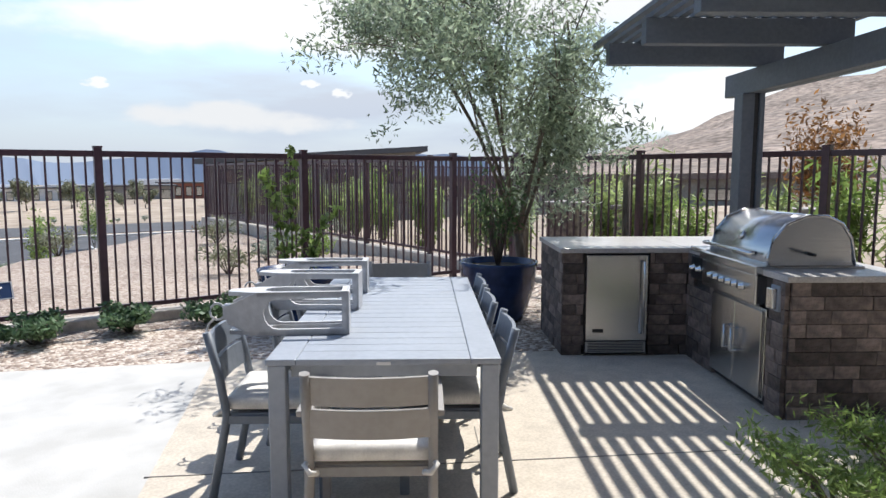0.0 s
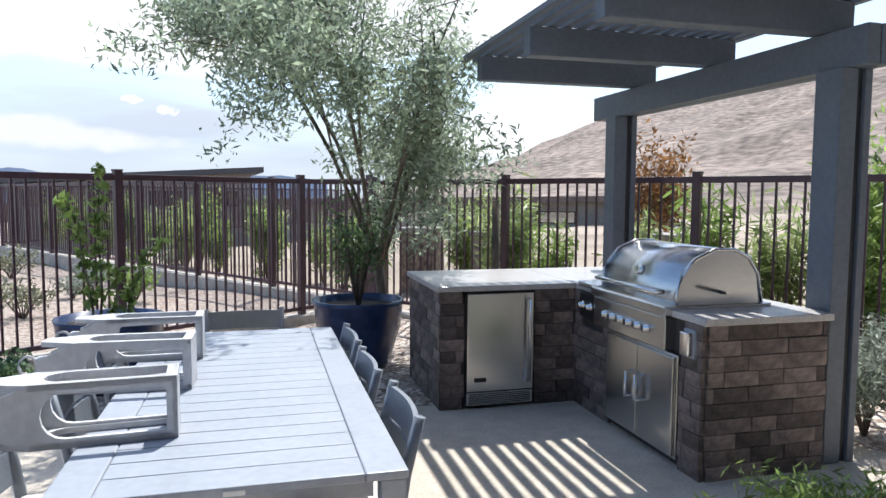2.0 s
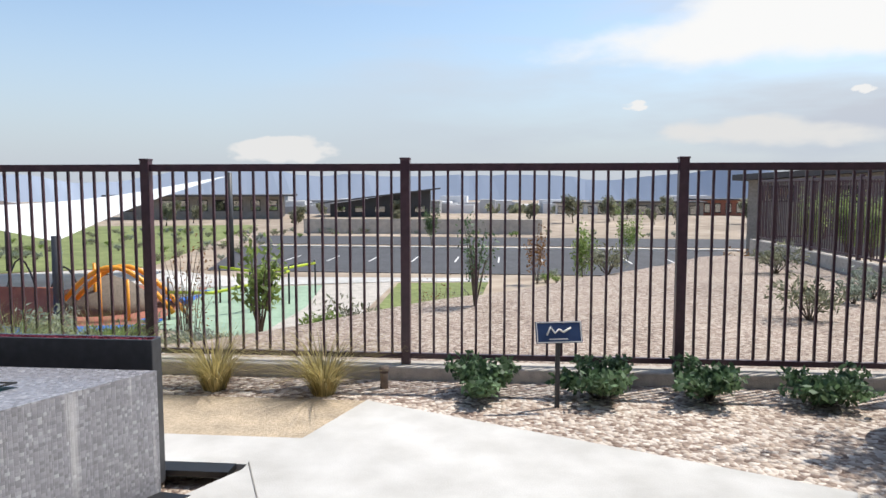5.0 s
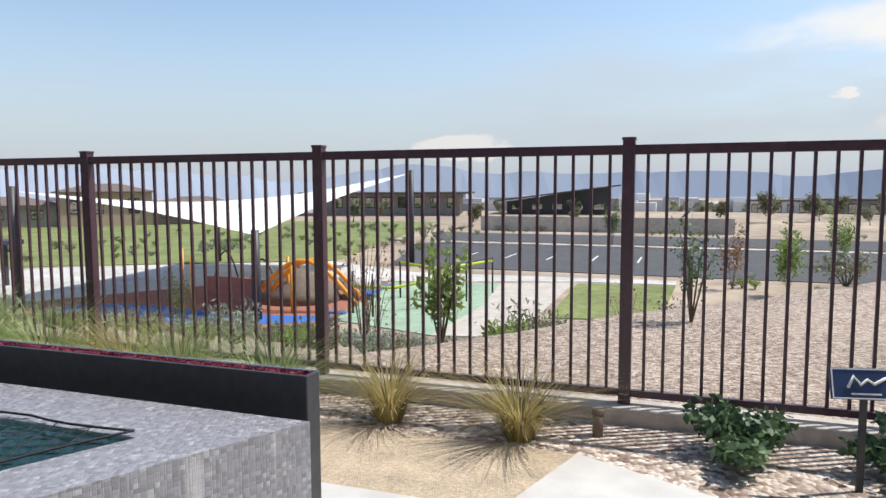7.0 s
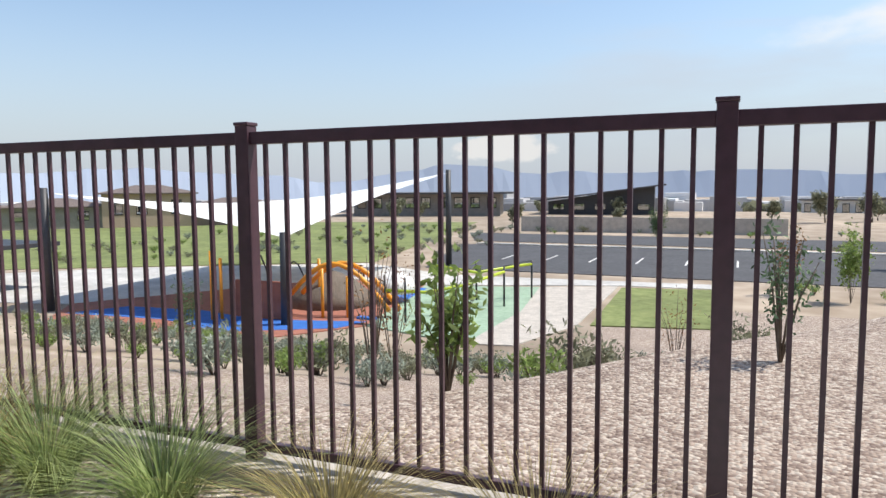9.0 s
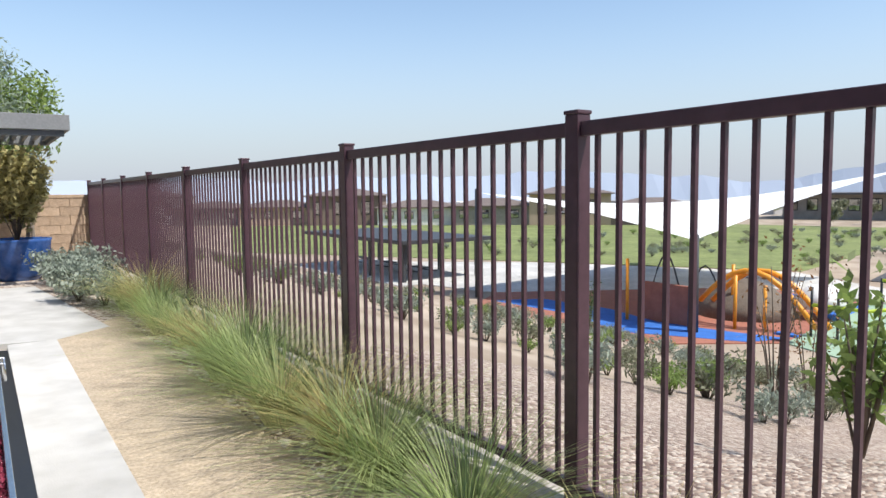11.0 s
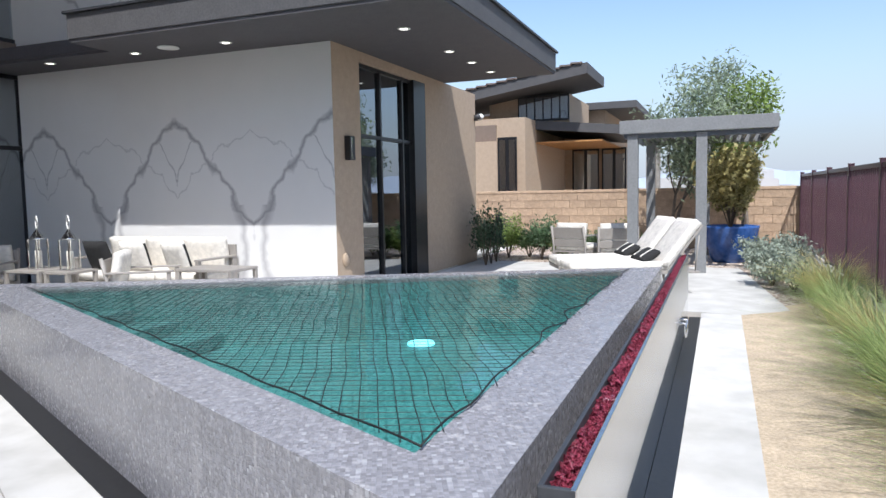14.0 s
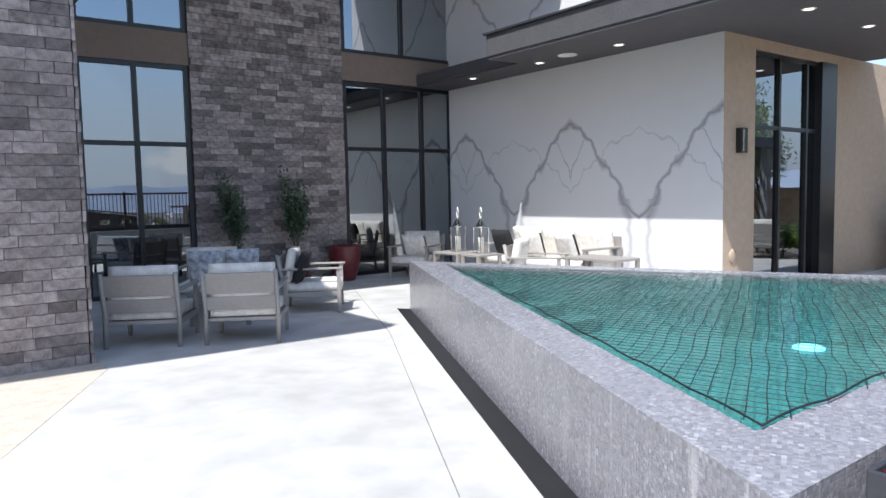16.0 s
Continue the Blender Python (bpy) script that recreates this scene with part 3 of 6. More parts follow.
# ---- steel fences ----
POST = put("post_proto", box(-0.0375, 0.0375, -0.0375, 0.0375, 0.08, 1.765, 0.004), "fence")
CAP = put("cap_proto", box(-0.042, 0.042, -0.042, 0.042, 1.765, 1.782, 0.004), "fence")
PICK = put("picket_proto", box(-0.0095, 0.0095, -0.0095, 0.0095, 0.15, 1.70, 0.0), "fence")


def fence(name, origin, angle, posts, label):
    """posts: places of the posts along the fence, from origin in the direction of angle."""
    f = thing(name, pose(*origin, 0, 0, angle), label, "fence")
    for p in posts:
        o = put_mesh("post", POST.data, None, f)
        o.location.x = p
        c = put_mesh("cap", CAP.data, None, o)
    for a, b in zip(posts, posts[1:]):
        part("top_rail", box(a + 0.037, b - 0.037, -0.022, 0.022, 1.675, 1.735, 0.004), "fence", f)
        part("bottom_rail", box(a + 0.037, b - 0.037, -0.02, 0.02, 0.145, 0.19, 0.004), "fence", f)
        k = max(1, round((b - a) / 0.1148))
        for i in range(1, k):
            o = put_mesh("picket", PICK.data, None, f)
            o.location.x = a + (b - a) * i / k
    return f


PW = 2.18
fence("fence", (-8 * PW, 0, 0), 0, [PW * k for k in range(12)] + [8 * PW + 7.72], "dark bronze steel picket fence along the terrace edge")
fence("fence", (7.72, 0, 0), -90, [0.05] + [2.165 * k for k in range(1, 5)], "dark bronze steel picket fence behind the barbecue")
fence("fence", (7.72, 0.05, 0.03), 90, [PW * k for k in range(0, 7)] + [14.2], "dark bronze steel picket fence on a low kerb")
fence("fence", (7.72, 14.25, 0.03), 20, [PW * k for k in range(0, 10)], "dark steel picket fence turning away along the slope")
for o in (POST, CAP, PICK):
    bpy.data.objects.remove(o)

# ---- pool ----
ZP = 0.63
P1, P2, P3 = Vector((-0.92, -2.32)), Vector((-4.12, -8.85)), Vector((-7.20, -2.32))
I1, I2, I3 = Vector((-1.40, -2.66)), Vector((-4.10, -8.02)), Vector((-6.85, -2.66))


def build_pool():
    t = bmesh.new()

    def ring(ps, z):
        return [t.verts.new((p.x, p.y, z)) for p in ps]

    o0, o1, i1, i0 = ring((P1, P2, P3), -0.35), ring((P1, P2, P3), ZP), ring((I1, I2, I3), ZP), ring((I1, I2, I3), ZP - 0.06)
    for a, b in ((o0, o1), (o1, i1), (i1, i0)):
        for k in range(3):
            j = (k + 1) % 3
            t.faces.new((a[k], a[j], b[j], b[k]))
    bmesh.ops.recalc_face_normals(t, faces=t.faces[:])
    pool = thing("pool", pose(0, 0, 0), "raised triangular infinity pool clad in wet grey mosaic", "pool", kind="structure")
    part("shell", t, "mosaic", pool, "wet grey glass mosaic rim and spill wall")
    t = bmesh.new()
    a, b = [t.verts.new((p.x, p.y, ZP - 0.055)) for p in (I1, I2, I3)], [t.verts.new((p.x, p.y, ZP - 0.66)) for p in (I1, I2, I3)]
    for k in range(3):
        j = (k + 1) % 3
        t.faces.new((a[k], a[j], b[j], b[k]))
    t.faces.new(b)
    bmesh.ops.recalc_face_normals(t, faces=t.faces[:])
    bmesh.ops.reverse_faces(t, faces=t.faces[:])
    part("basin", t, "pool_tile", pool, "green mosaic basin")
    for k in range(4):
        st = [I2.lerp(I1, 0.10 + 0.07 * k), I2, I2.lerp(I3, 0.10 + 0.07 * k)]
        part("step", prism([(p.x, p.y) for p in st], ZP - 0.65, ZP - 0.12 - 0.13 * k), "pool_tile", pool)
    t = bmesh.new()
    t.faces.new([t.verts.new((p.x, p.y, ZP - 0.012)) for p in (I1, I3, I2)])
    w = part("water", t, "water", pool, "clear rippled pool water")
    w.visible_shadow = False
    for x, y in ((-5.65, -4.5),):
        part("pool_light", moved(lathe([(0.14, 0), (0.13, 0.02), (0.02, 0.03)], 24), pose(x, y, ZP - 0.655)), "pool_lamp", pool, "glowing blue underwater lamp")
    # dark catch basins round the foot
    e = (P2 - P1).normalized()
    nrm = Vector((-e.y, e.x))
    if nrm.dot(Vector((1, -0.5))) < 0:
        nrm = -nrm
    q = [P1, P2, P2 + nrm * 0.16 + e * 0.1, P1 + nrm * 0.16 - e * 0.05]
    part("catch_slot", prism([(p.x, p.y) for p in q], -0.02, 0.004), "black", pool, "black drain slot at the foot of the wall")
    return pool


build_pool()


def safety_net():
    """Black cord net lying over the water, drawn tight at the edges."""
    t = bmesh.new()
    z = ZP + 0.014
    # on the fence side the net lies a hand's breadth over the rim
    N1, N2, N3 = I1 + Vector((0.0, 0.03)), I2, I3 + Vector((0.0, 0.06))

    def inside(p):
        s = []
        for a, b in ((N1, N2), (N2, N3), (N3, N1)):
            s.append((b.x - a.x) * (p.y - a.y) - (b.y - a.y) * (p.x - a.x))
        return all(c > 0 for c in s) or all(c < 0 for c in s)

    def cord(pts, r):
        for a, b in zip(pts, pts[1:]):
            d = (b - a).normalized()
            s = Vector((-d.y, d.x, 0)) * r
            v = [t.verts.new(p) for p in (a - s, a + s, b + s, b - s, a + Vector((0, 0, r)), b + Vector((0, 0, r)))]
            t.faces.new((v[0], v[4], v[5], v[3]))
            t.faces.new((v[1], v[2], v[5], v[4]))
    dirs = (Vector((0.88, 0.47)), Vector((-0.35, 0.94)))
    base = Vector((-4.1, -5.0))
    for d, o in ((dirs[0], dirs[1]), (dirs[1], dirs[0])):
        for k in range(-56, 57):
            run = []
            for s in range(-70, 71):
                p = base + o * (k * 0.076) + d * (s * 0.1)
                p = p + Vector((noise.noise((p.x * 2, p.y * 2, 3)), noise.noise((p.x * 2, p.y * 2, 9)))) * 0.03
                if inside(p):
                    run.append(Vector((p.x, p.y, z - 0.01 + 0.006 * noise.noise((p.x, p.y, 1)))))
                else:
                    if len(run) > 1:
                        cord(run, 0.0024)
                    run = []
            if len(run) > 1:
                cord(run, 0.0024)
    ob = tagged(new("pool_net"), "black knotted safety net stretched over the pool", "pool net")
    tagged(part("mesh_cord", t, "rope", ob), kind="stuff")
    c = (I1 + I2 + I3) / 3
    for a, b in ((N1, N2), (N1, N3)):
        n = int((b - a).length / 0.12)
        pts = []
        for k in range(n + 1):
            p = a.lerp(b, k / n)
            sag = 0.01 + (0.045 if b is N3 else 0.03) * abs(math.sin(k * 0.62 + 0.5)) + 0.06 * math.sin(math.pi * k / n) * (1 if b is N3 else 0.0) * (0.5 + 0.5 * math.sin(k * 0.9))
            p = p + (c - p).normalized() * sag
            pts.append((p.x, p.y, z + 0.004))
        part("edge_cord", tube(pts, 0.0045, 6), "rope", ob, "thick black edge cord")


safety_net()


def fire_trough():
    f = thing("fire_trough", pose(0, 0, 0), "long dark fire trough filled with crushed red glass", "fire trough")
    x0, x1, y0, y1, z1 = -7.45, -1.03, -2.155, -2.055, 0.745
    part("body", box(x0, x1, y0 + 0.012, y1 - 0.012, 0.05, z1 - 0.05), "dark_steel", f)
    part("rim", box(x0, x1, y0, y0 + 0.016, -0.05, z1, 0.003), "dark_steel", f)
    part("rim", box(x0, x1, y1 - 0.016, y1, 0.30, z1, 0.003), "steel", f, "bright steel facing")
    part("end_cap", box(x1 - 0.016, x1 + 0.002, y0 + 0.002, y1 - 0.002, -0.05, z1 - 0.002, 0.003), "dark_steel", f)
    rng = np.random.default_rng(4)
    t = bmesh.new()
    for k in range(2600):
        x, y = x0 + (x1 - x0 - 0.03) * rng.random() + 0.01, y0 + 0.025 + (y1 - y0 - 0.05) * rng.random()
        s = 0.008 + 0.010 * rng.random()
        m = Matrix.Translation((x, y, z1 - 0.035 + 0.028 * rng.random())) @ Euler(rng.random(3) * 6).to_matrix().to_4x4()
        v = [t.verts.new(m @ (Vector(c) * s)) for c in ((1, 0.2, 0), (-0.8, 0.7, 0.1), (-0.6, -0.9, 0), (0, 0, 1.1))]
        for q in ((0, 1, 2), (0, 1, 3), (1, 2, 3), (2, 0, 3)):
            t.faces.new([v[i] for i in q])
    bmesh.ops.recalc_face_normals(t, faces=t.faces[:])
    tagged(part("fire_glass", t, "red_glass", f, "crushed red fire glass"), kind="stuff")
    part("glass_bed", box(x0 + 0.016, x1 - 0.02, y0 + 0.018, y1 - 0.018, z1 - 0.08, z1 - 0.03), "red_glass", f)
    part("facing", box(x0, x1, y1 - 0.02, y1 - 0.002, -0.1, 0.30), "chrome", f, "polished stainless facing above the drain slot")
    part("drain_slot", box(x0 - 0.3, -0.68, y1, -1.93, -0.03, 0.003), "black", f, "black drain slot")
    for k, x in enumerate((-5.9, -5.7)):
        part("valve", tube([(x, y1, 0.30), (x, y1 + 0.05, 0.30), (x, y1 + 0.05, 0.18)], 0.014, 8), "chrome", f, "chrome gas valve")
    return f


fire_trough()


# ---- dining set ----
YAW = -34.5


def loc(a, b, z=0.0, o=(5.0, -5.42)):
    """World place from the barbecue's own axes: a along the counter, b across it."""
    return (o[0] + a * UA.x + b * VA.x, o[1] + a * UA.y + b * VA.y, z)


def dining_table():
    t = thing("dining_table", pose(2.353 + 1.15 * UA.x, -5.089 + 1.15 * UA.y, 0.003, 0, 0, YAW), "grey slatted aluminium outdoor dining table", "table")
    w, l, h = 0.5, 1.15, 0.74
    for s in (-1, 1):
        part("side_border", box(s * w - (0.13 if s > 0 else 0), s * w + (0 if s > 0 else 0.13), -l, l, h - 0.028, h, 0.006), "alu", t)
        part("end_border", box(-w + 0.131, w - 0.131, s * l - (0.14 if s > 0 else 0), s * l + (0 if s > 0 else 0.14), h - 0.028, h, 0.005), "alu", t)
        part("apron", box(s * (w - 0.06) - 0.012, s * (w - 0.06) + 0.012, -l + 0.1, l - 0.1, h - 0.09, h - 0.028), "alu", t)
        part("end_apron", box(-w + 0.1, w - 0.1, s * (l - 0.06) - 0.012, s * (l - 0.06) + 0.012, h - 0.09, h - 0.028), "alu", t)
        for q in (-1, 1):
            part("leg", box(s * (w - 0.045) - 0.038, s * (w - 0.045) + 0.038, q * (l - 0.045) - 0.038, q * (l - 0.045) + 0.038, 0, h - 0.028, 0.006), "alu", t)
    n = 17
    y0, y1 = -l + 0.143, l - 0.143
    for k in range(n):
        a = y0 + (y1 - y0) * k / n
        part("slat", box(-w + 0.132, w - 0.132, a + 0.002, a + (y1 - y0) / n - 0.003, h - 0.026, h - 0.001, 0.003), "alu", t)
    part("tag", box(-0.03, 0.03, -l - 0.004, -l, h - 0.026, h - 0.012), "white", t, "small white maker's tag")
    return t


dining_table()


def dining_chair(m, arms, tone, label):
    c = thing("dining_chair", m, label, "chair", "chairs round the dining table")
    w, hb = 0.235, 0.80
    for s in (-1, 1):
        part("front_leg", box(s * w - 0.018, s * w + 0.018, 0.20, 0.245, 0, 0.62 if arms else 0.40, 0.004), tone, c)
        part("back_leg", tube([(s * w, -0.30, 0), (s * w, -0.22, 0.40), (s * w, -0.25, 0.6), (s * w, -0.30, hb)], 0.021, 6), tone, c)
        part("seat_rail", box(s * w - 0.014, s * w + 0.014, -0.22, 0.21, 0.37, 0.41, 0.003), tone, c)
        if arms:
            part("armrest", box(s * (w + 0.012) - 0.03, s * (w + 0.012) + 0.03, -0.26, 0.26, 0.62, 0.645, 0.006), tone, c)
    for y in (-0.21, 0.22):
        part("cross_rail", box(-w, w, y - 0.012, y + 0.012, 0.37, 0.41, 0.003), tone, c)
    for z0, z1 in ((0.54, 0.655), (0.672, 0.785)):
        t = bmesh.new()
        n = 8
        vs = []
        for k in range(n + 1):
            x = -w + 2 * w * k / n
            d = -0.03 * (1 - (x / w) ** 2)
            for z in (z0, z1):
                y = -0.245 - 0.17 * max(0, z - 0.55) + d
                vs.append((t.verts.new((x, y - 0.009, z)), t.verts.new((x, y + 0.009, z))))
        for k in range(n):
            a, b, e, f = vs[2 * k], vs[2 * k + 1], vs[2 * k + 2], vs[2 * k + 3]
            t.faces.new((a[0], e[0], f[0], b[0]))
            t.faces.new((a[1], b[1], f[1], e[1]))
            t.faces.new((b[0], f[0], f[1], b[1]))
            t.faces.new((a[0], a[1], e[1], e[0]))
        for a, b in ((vs[0], vs[1]), (vs[-2], vs[-1])):
            t.faces.new((a[0], b[0], b[1], a[1]))
        bmesh.ops.recalc_face_normals(t, faces=t.faces[:])
        part("back_slat", t, tone, c)
    part("seat", box(-w, w, -0.21, 0.22, 0.405, 0.418, 0.003), tone, c)
    cu = part("seat_cushion", moved(pillow(0.46, 0.45, 0.075), pose(0, 0.0, 0.46)), "cushion", c, "off-white seat cushion")
    for s in (-1, 1):
        part("tie", tube([(s * 0.21, -0.2, 0.45), (s * 0.25, -0.25, 0.43), (s * 0.225, -0.28, 0.41), (s * 0.2, -0.25, 0.40)], 0.012, 6), "cushion", cu)
    return c


TC = Vector((2.353 + 1.15 * UA.x, -5.089 + 1.15 * UA.y))


def at_table(a, b, turn):
    p = TC + UA * a + VA * b
    return pose(p.x, p.y, 0.003, 0, 0, YAW + turn)


arm = dining_chair(at_table(-1.26, -0.03, 0), True, "taupe", "taupe aluminium dining armchair with off-white cushion")
copy_thing(arm, at_table(1.30, -0.02, 180))
side = dining_chair(at_table(-0.66, -0.52, -90), False, "chair", "slate grey aluminium dining chair with off-white cushion")
for a, b, tr in ((0.0, -0.40, -90), (0.68, -0.38, -90), (-0.62, 0.30, 90), (0.05, 0.27, 90), (0.68, 0.27, 90)):
    copy_thing(side, at_table(a, b, tr))


def wooden_lantern(m):
    """A tall lantern lying on its side: four-sided frame that narrows to a neck with a ring."""
    c = thing("wooden_lantern", m, "pale grey painted wooden lantern lying on its side", "lantern", "lanterns on the dining table")
    h = 0.115
    # the lantern's axis runs along x; it lies on one face
    for s in (-1, 1):
        t = bmesh.new()
        outer = [(-0.28, -h), (0.28, -h), (0.28, h), (-0.28, h), (-0.46, 0.045), (-0.46, -0.045)]
        hole = []
        for k in range(16):
            a = 2 * math.pi * k / 16
            cx = -0.15 if math.cos(a) < 0 else 0.22
            hole.append((cx + (0.09 if math.cos(a) < 0 else 0.02) * math.cos(a), 0.082 * (math.sin(a) if math.cos(a) < 0 else math.copysign(min(1, abs(math.sin(a)) * 6), math.sin(a)))))
        th = 0.011
        vo = [[t.verts.new((x, q * th, z)) for x, z in outer] for q in (-1, 1)]
        vh = [[t.verts.new((x, q * th, z)) for x, z in hole] for q in (-1, 1)]
        for lay in (0, 1):
            es = []
            for loop in (vo[lay], vh[lay]):
                for i in range(len(loop)):
                    es.append(t.edges.new((loop[i], loop[(i + 1) % len(loop)])))
            bmesh.ops.triangle_fill(t, use_beauty=True, edges=es)
        for ring in (vo, vh):
            n = len(ring[0])
            for i in range(n):
                t.faces.new((ring[0][i], ring[0][(i + 1) % n], ring[1][(i + 1) % n], ring[1][i]))
        bmesh.ops.recalc_face_normals(t, faces=t.faces[:])
        me = bpy.data.meshes.new("side_panel")
        t.to_mesh(me)
        t.free()
        a = put_mesh("side_panel", me, "wood_grey", c)
        a.location = (0, s * (h - 0.011), h)
        b = put_mesh("side_panel", me, None, c)
        b.location = (0, 0, h + s * (h - 0.011))
        b.rotation_euler = (radians(90), 0, 0)
    part("base", box(0.262, 0.285, -h, h, 0, 2 * h, 0.003), "wood_grey", c)
    part("neck", box(-0.50, -0.44, -0.04, 0.04, h - 0.04, h + 0.04, 0.008), "wood_grey", c)
    part("ring", moved(tube([(0.045 * math.cos(k * 0.524), 0, 0.045 * math.sin(k * 0.524)) for k in range(13)], 0.007, 6), pose(-0.54, 0, h)), "wood_grey", c)
    c.scale = (0.78, 0.78, 0.92)
    part("rope", tube([(-0.55, 0, h - 0.03), (-0.6, 0.02, h - 0.07), (-0.62, 0.0, h - 0.13)], 0.008, 6), "cushion", c)
    return c


lan = wooden_lantern(pose(*(TC + UA * -0.62 + VA * -0.42), 0.744, 0, 0, YAW + 4))
copy_thing(lan, pose(*(TC + UA * 0.0 + VA * -0.42), 0.744, 0, 0, YAW - 2))
copy_thing(lan, pose(*(TC + UA * 0.55 + VA * -0.42), 0.744, 0, 0, YAW + 1))

# ---- barbecue island ----
BQ = thing("barbecue_island", pose(5.0, -5.42, 0.0, 0, 0, YAW), "l-shaped outdoor kitchen clad in dark brick veneer", "outdoor kitchen")
# own axes: x across (b), y along (a)
part("core", box(0.03, 0.77, 0.03, 2.53, 0, 0.86), "mortar", BQ, "dark mortar core")
part("core_return", box(-1.02, 0.03, 1.59, 2.53, 0, 0.86), "mortar", BQ, "dark mortar core")
part("countertop", box(-0.01, 0.82, -0.03, 2.58, 0.865, 0.905, 0.005), "counter", BQ, "polished speckled stone counter")
part("countertop", box(-1.08, -0.012, 1.53, 2.58, 0.865, 0.905, 0.005), "counter", BQ, "polished speckled stone counter")


def veneer(owner, start, direction, normal, length, z0, z1, course, lengths, material, rng, skip=(), depth=0.03, limit=None):
    """Brick veneer on one face: each brick an object, sharing a few meshes; past the limit they are joined."""
    d, nrm = Vector(direction), Vector(normal)
    ang = math.atan2(d.y, d.x)
    protos, count, rest = {}, 0, bmesh.new()
    rows = int(round((z1 - z0) / course))
    for r in range(rows):
        x = -rng.random() * lengths[0]
        while x < length:
            ln = lengths[rng.integers(0, len(lengths))]
            a, b = max(0, x), min(length, x + ln)
            x += ln
            if b - a < 0.03:
                continue
            zc0 = z0 + r * course
            if any(a < s[1] - 0.01 and b > s[0] + 0.01 and zc0 < s[3] - 0.01 and zc0 + course > s[2] + 0.01 for s in skip):
                cut = [s for s in skip if a < s[1] and b > s[0] and zc0 < s[3] and zc0 + course > s[2]][0]
                if a < cut[0] - 0.03:
                    b = cut[0]
                elif b > cut[1] + 0.03:
                    a = cut[1]
                else:
                    continue
            proud = 0.002 + 0.010 * rng.random()
            key = round((b - a) / 0.02)
            mid = (a + b) / 2
            p = Vector(start) + Vector((d.x, d.y, 0)) * mid + Vector((nrm.x, nrm.y, 0)) * proud
            w = (b - a) - 0.004
            if limit is not None and count >= limit:
                add_box(rest, w, depth, course, p, ang, zc0, nrm, d)
                continue
            if key not in protos:
                t = bmesh.new()
                sgn = 1 if d.x * nrm.y - d.y * nrm.x > 0 else -1
                t = box(-0.5, 0.5, -depth if sgn > 0 else 0, 0 if sgn > 0 else depth, 0.002, course - 0.002)
                bmesh.ops.bevel(t, geom=[e for e in t.edges], offset=0.002, segments=1, affect="EDGES")
                for v in t.verts:
                    v.co.x *= key * 0.02 - 0.004
                me = bpy.data.meshes.new("brick")
                t.to_mesh(me)
                t.free()
                me.materials.append(M[material])
                protos[key] = me
            o = put_mesh("brick", protos[key], None, owner)
            o.location, o.rotation_euler = (p.x, p.y, zc0), (0, 0, ang)
            count += 1
    if len(rest.verts):
        ob = part("upper_bricks", rest, "stone_rest", owner)
        tagged(ob, kind="stuff")
    else:
        rest.free()


def add_box(bm, w, depth, course, p, ang, z, nrm, d):
    n3, d3 = Vector((nrm.x, nrm.y, 0)), Vector((d.x, d.y, 0))
    v = []
    for zz in (z + 0.003, z + course - 0.003):
        for s, q in ((-1, 0), (1, 0), (1, -1), (-1, -1)):
            c = p + d3 * (s * w / 2) + n3 * (q * depth)
            v.append(bm.verts.new((c.x, c.y, zz)))
    for f in ((4, 5, 6, 7), (0, 1, 5, 4), (1, 2, 6, 5), (3, 0, 4, 7)):
        bm.faces.new([v[i] for i in f])


def steel_handle(owner, x, y, z0, z1, r=0.011, out=(-1, 0)):
    ox, oy = out[0] * 0.05, out[1] * 0.05
    part("handle", tube([(x, y, z0), (x + ox, y + oy, z0 + 0.001), (x + ox, y + oy, z1 - 0.001), (x, y, z1)], r, 8), "chrome", owner, "polished bar handle")


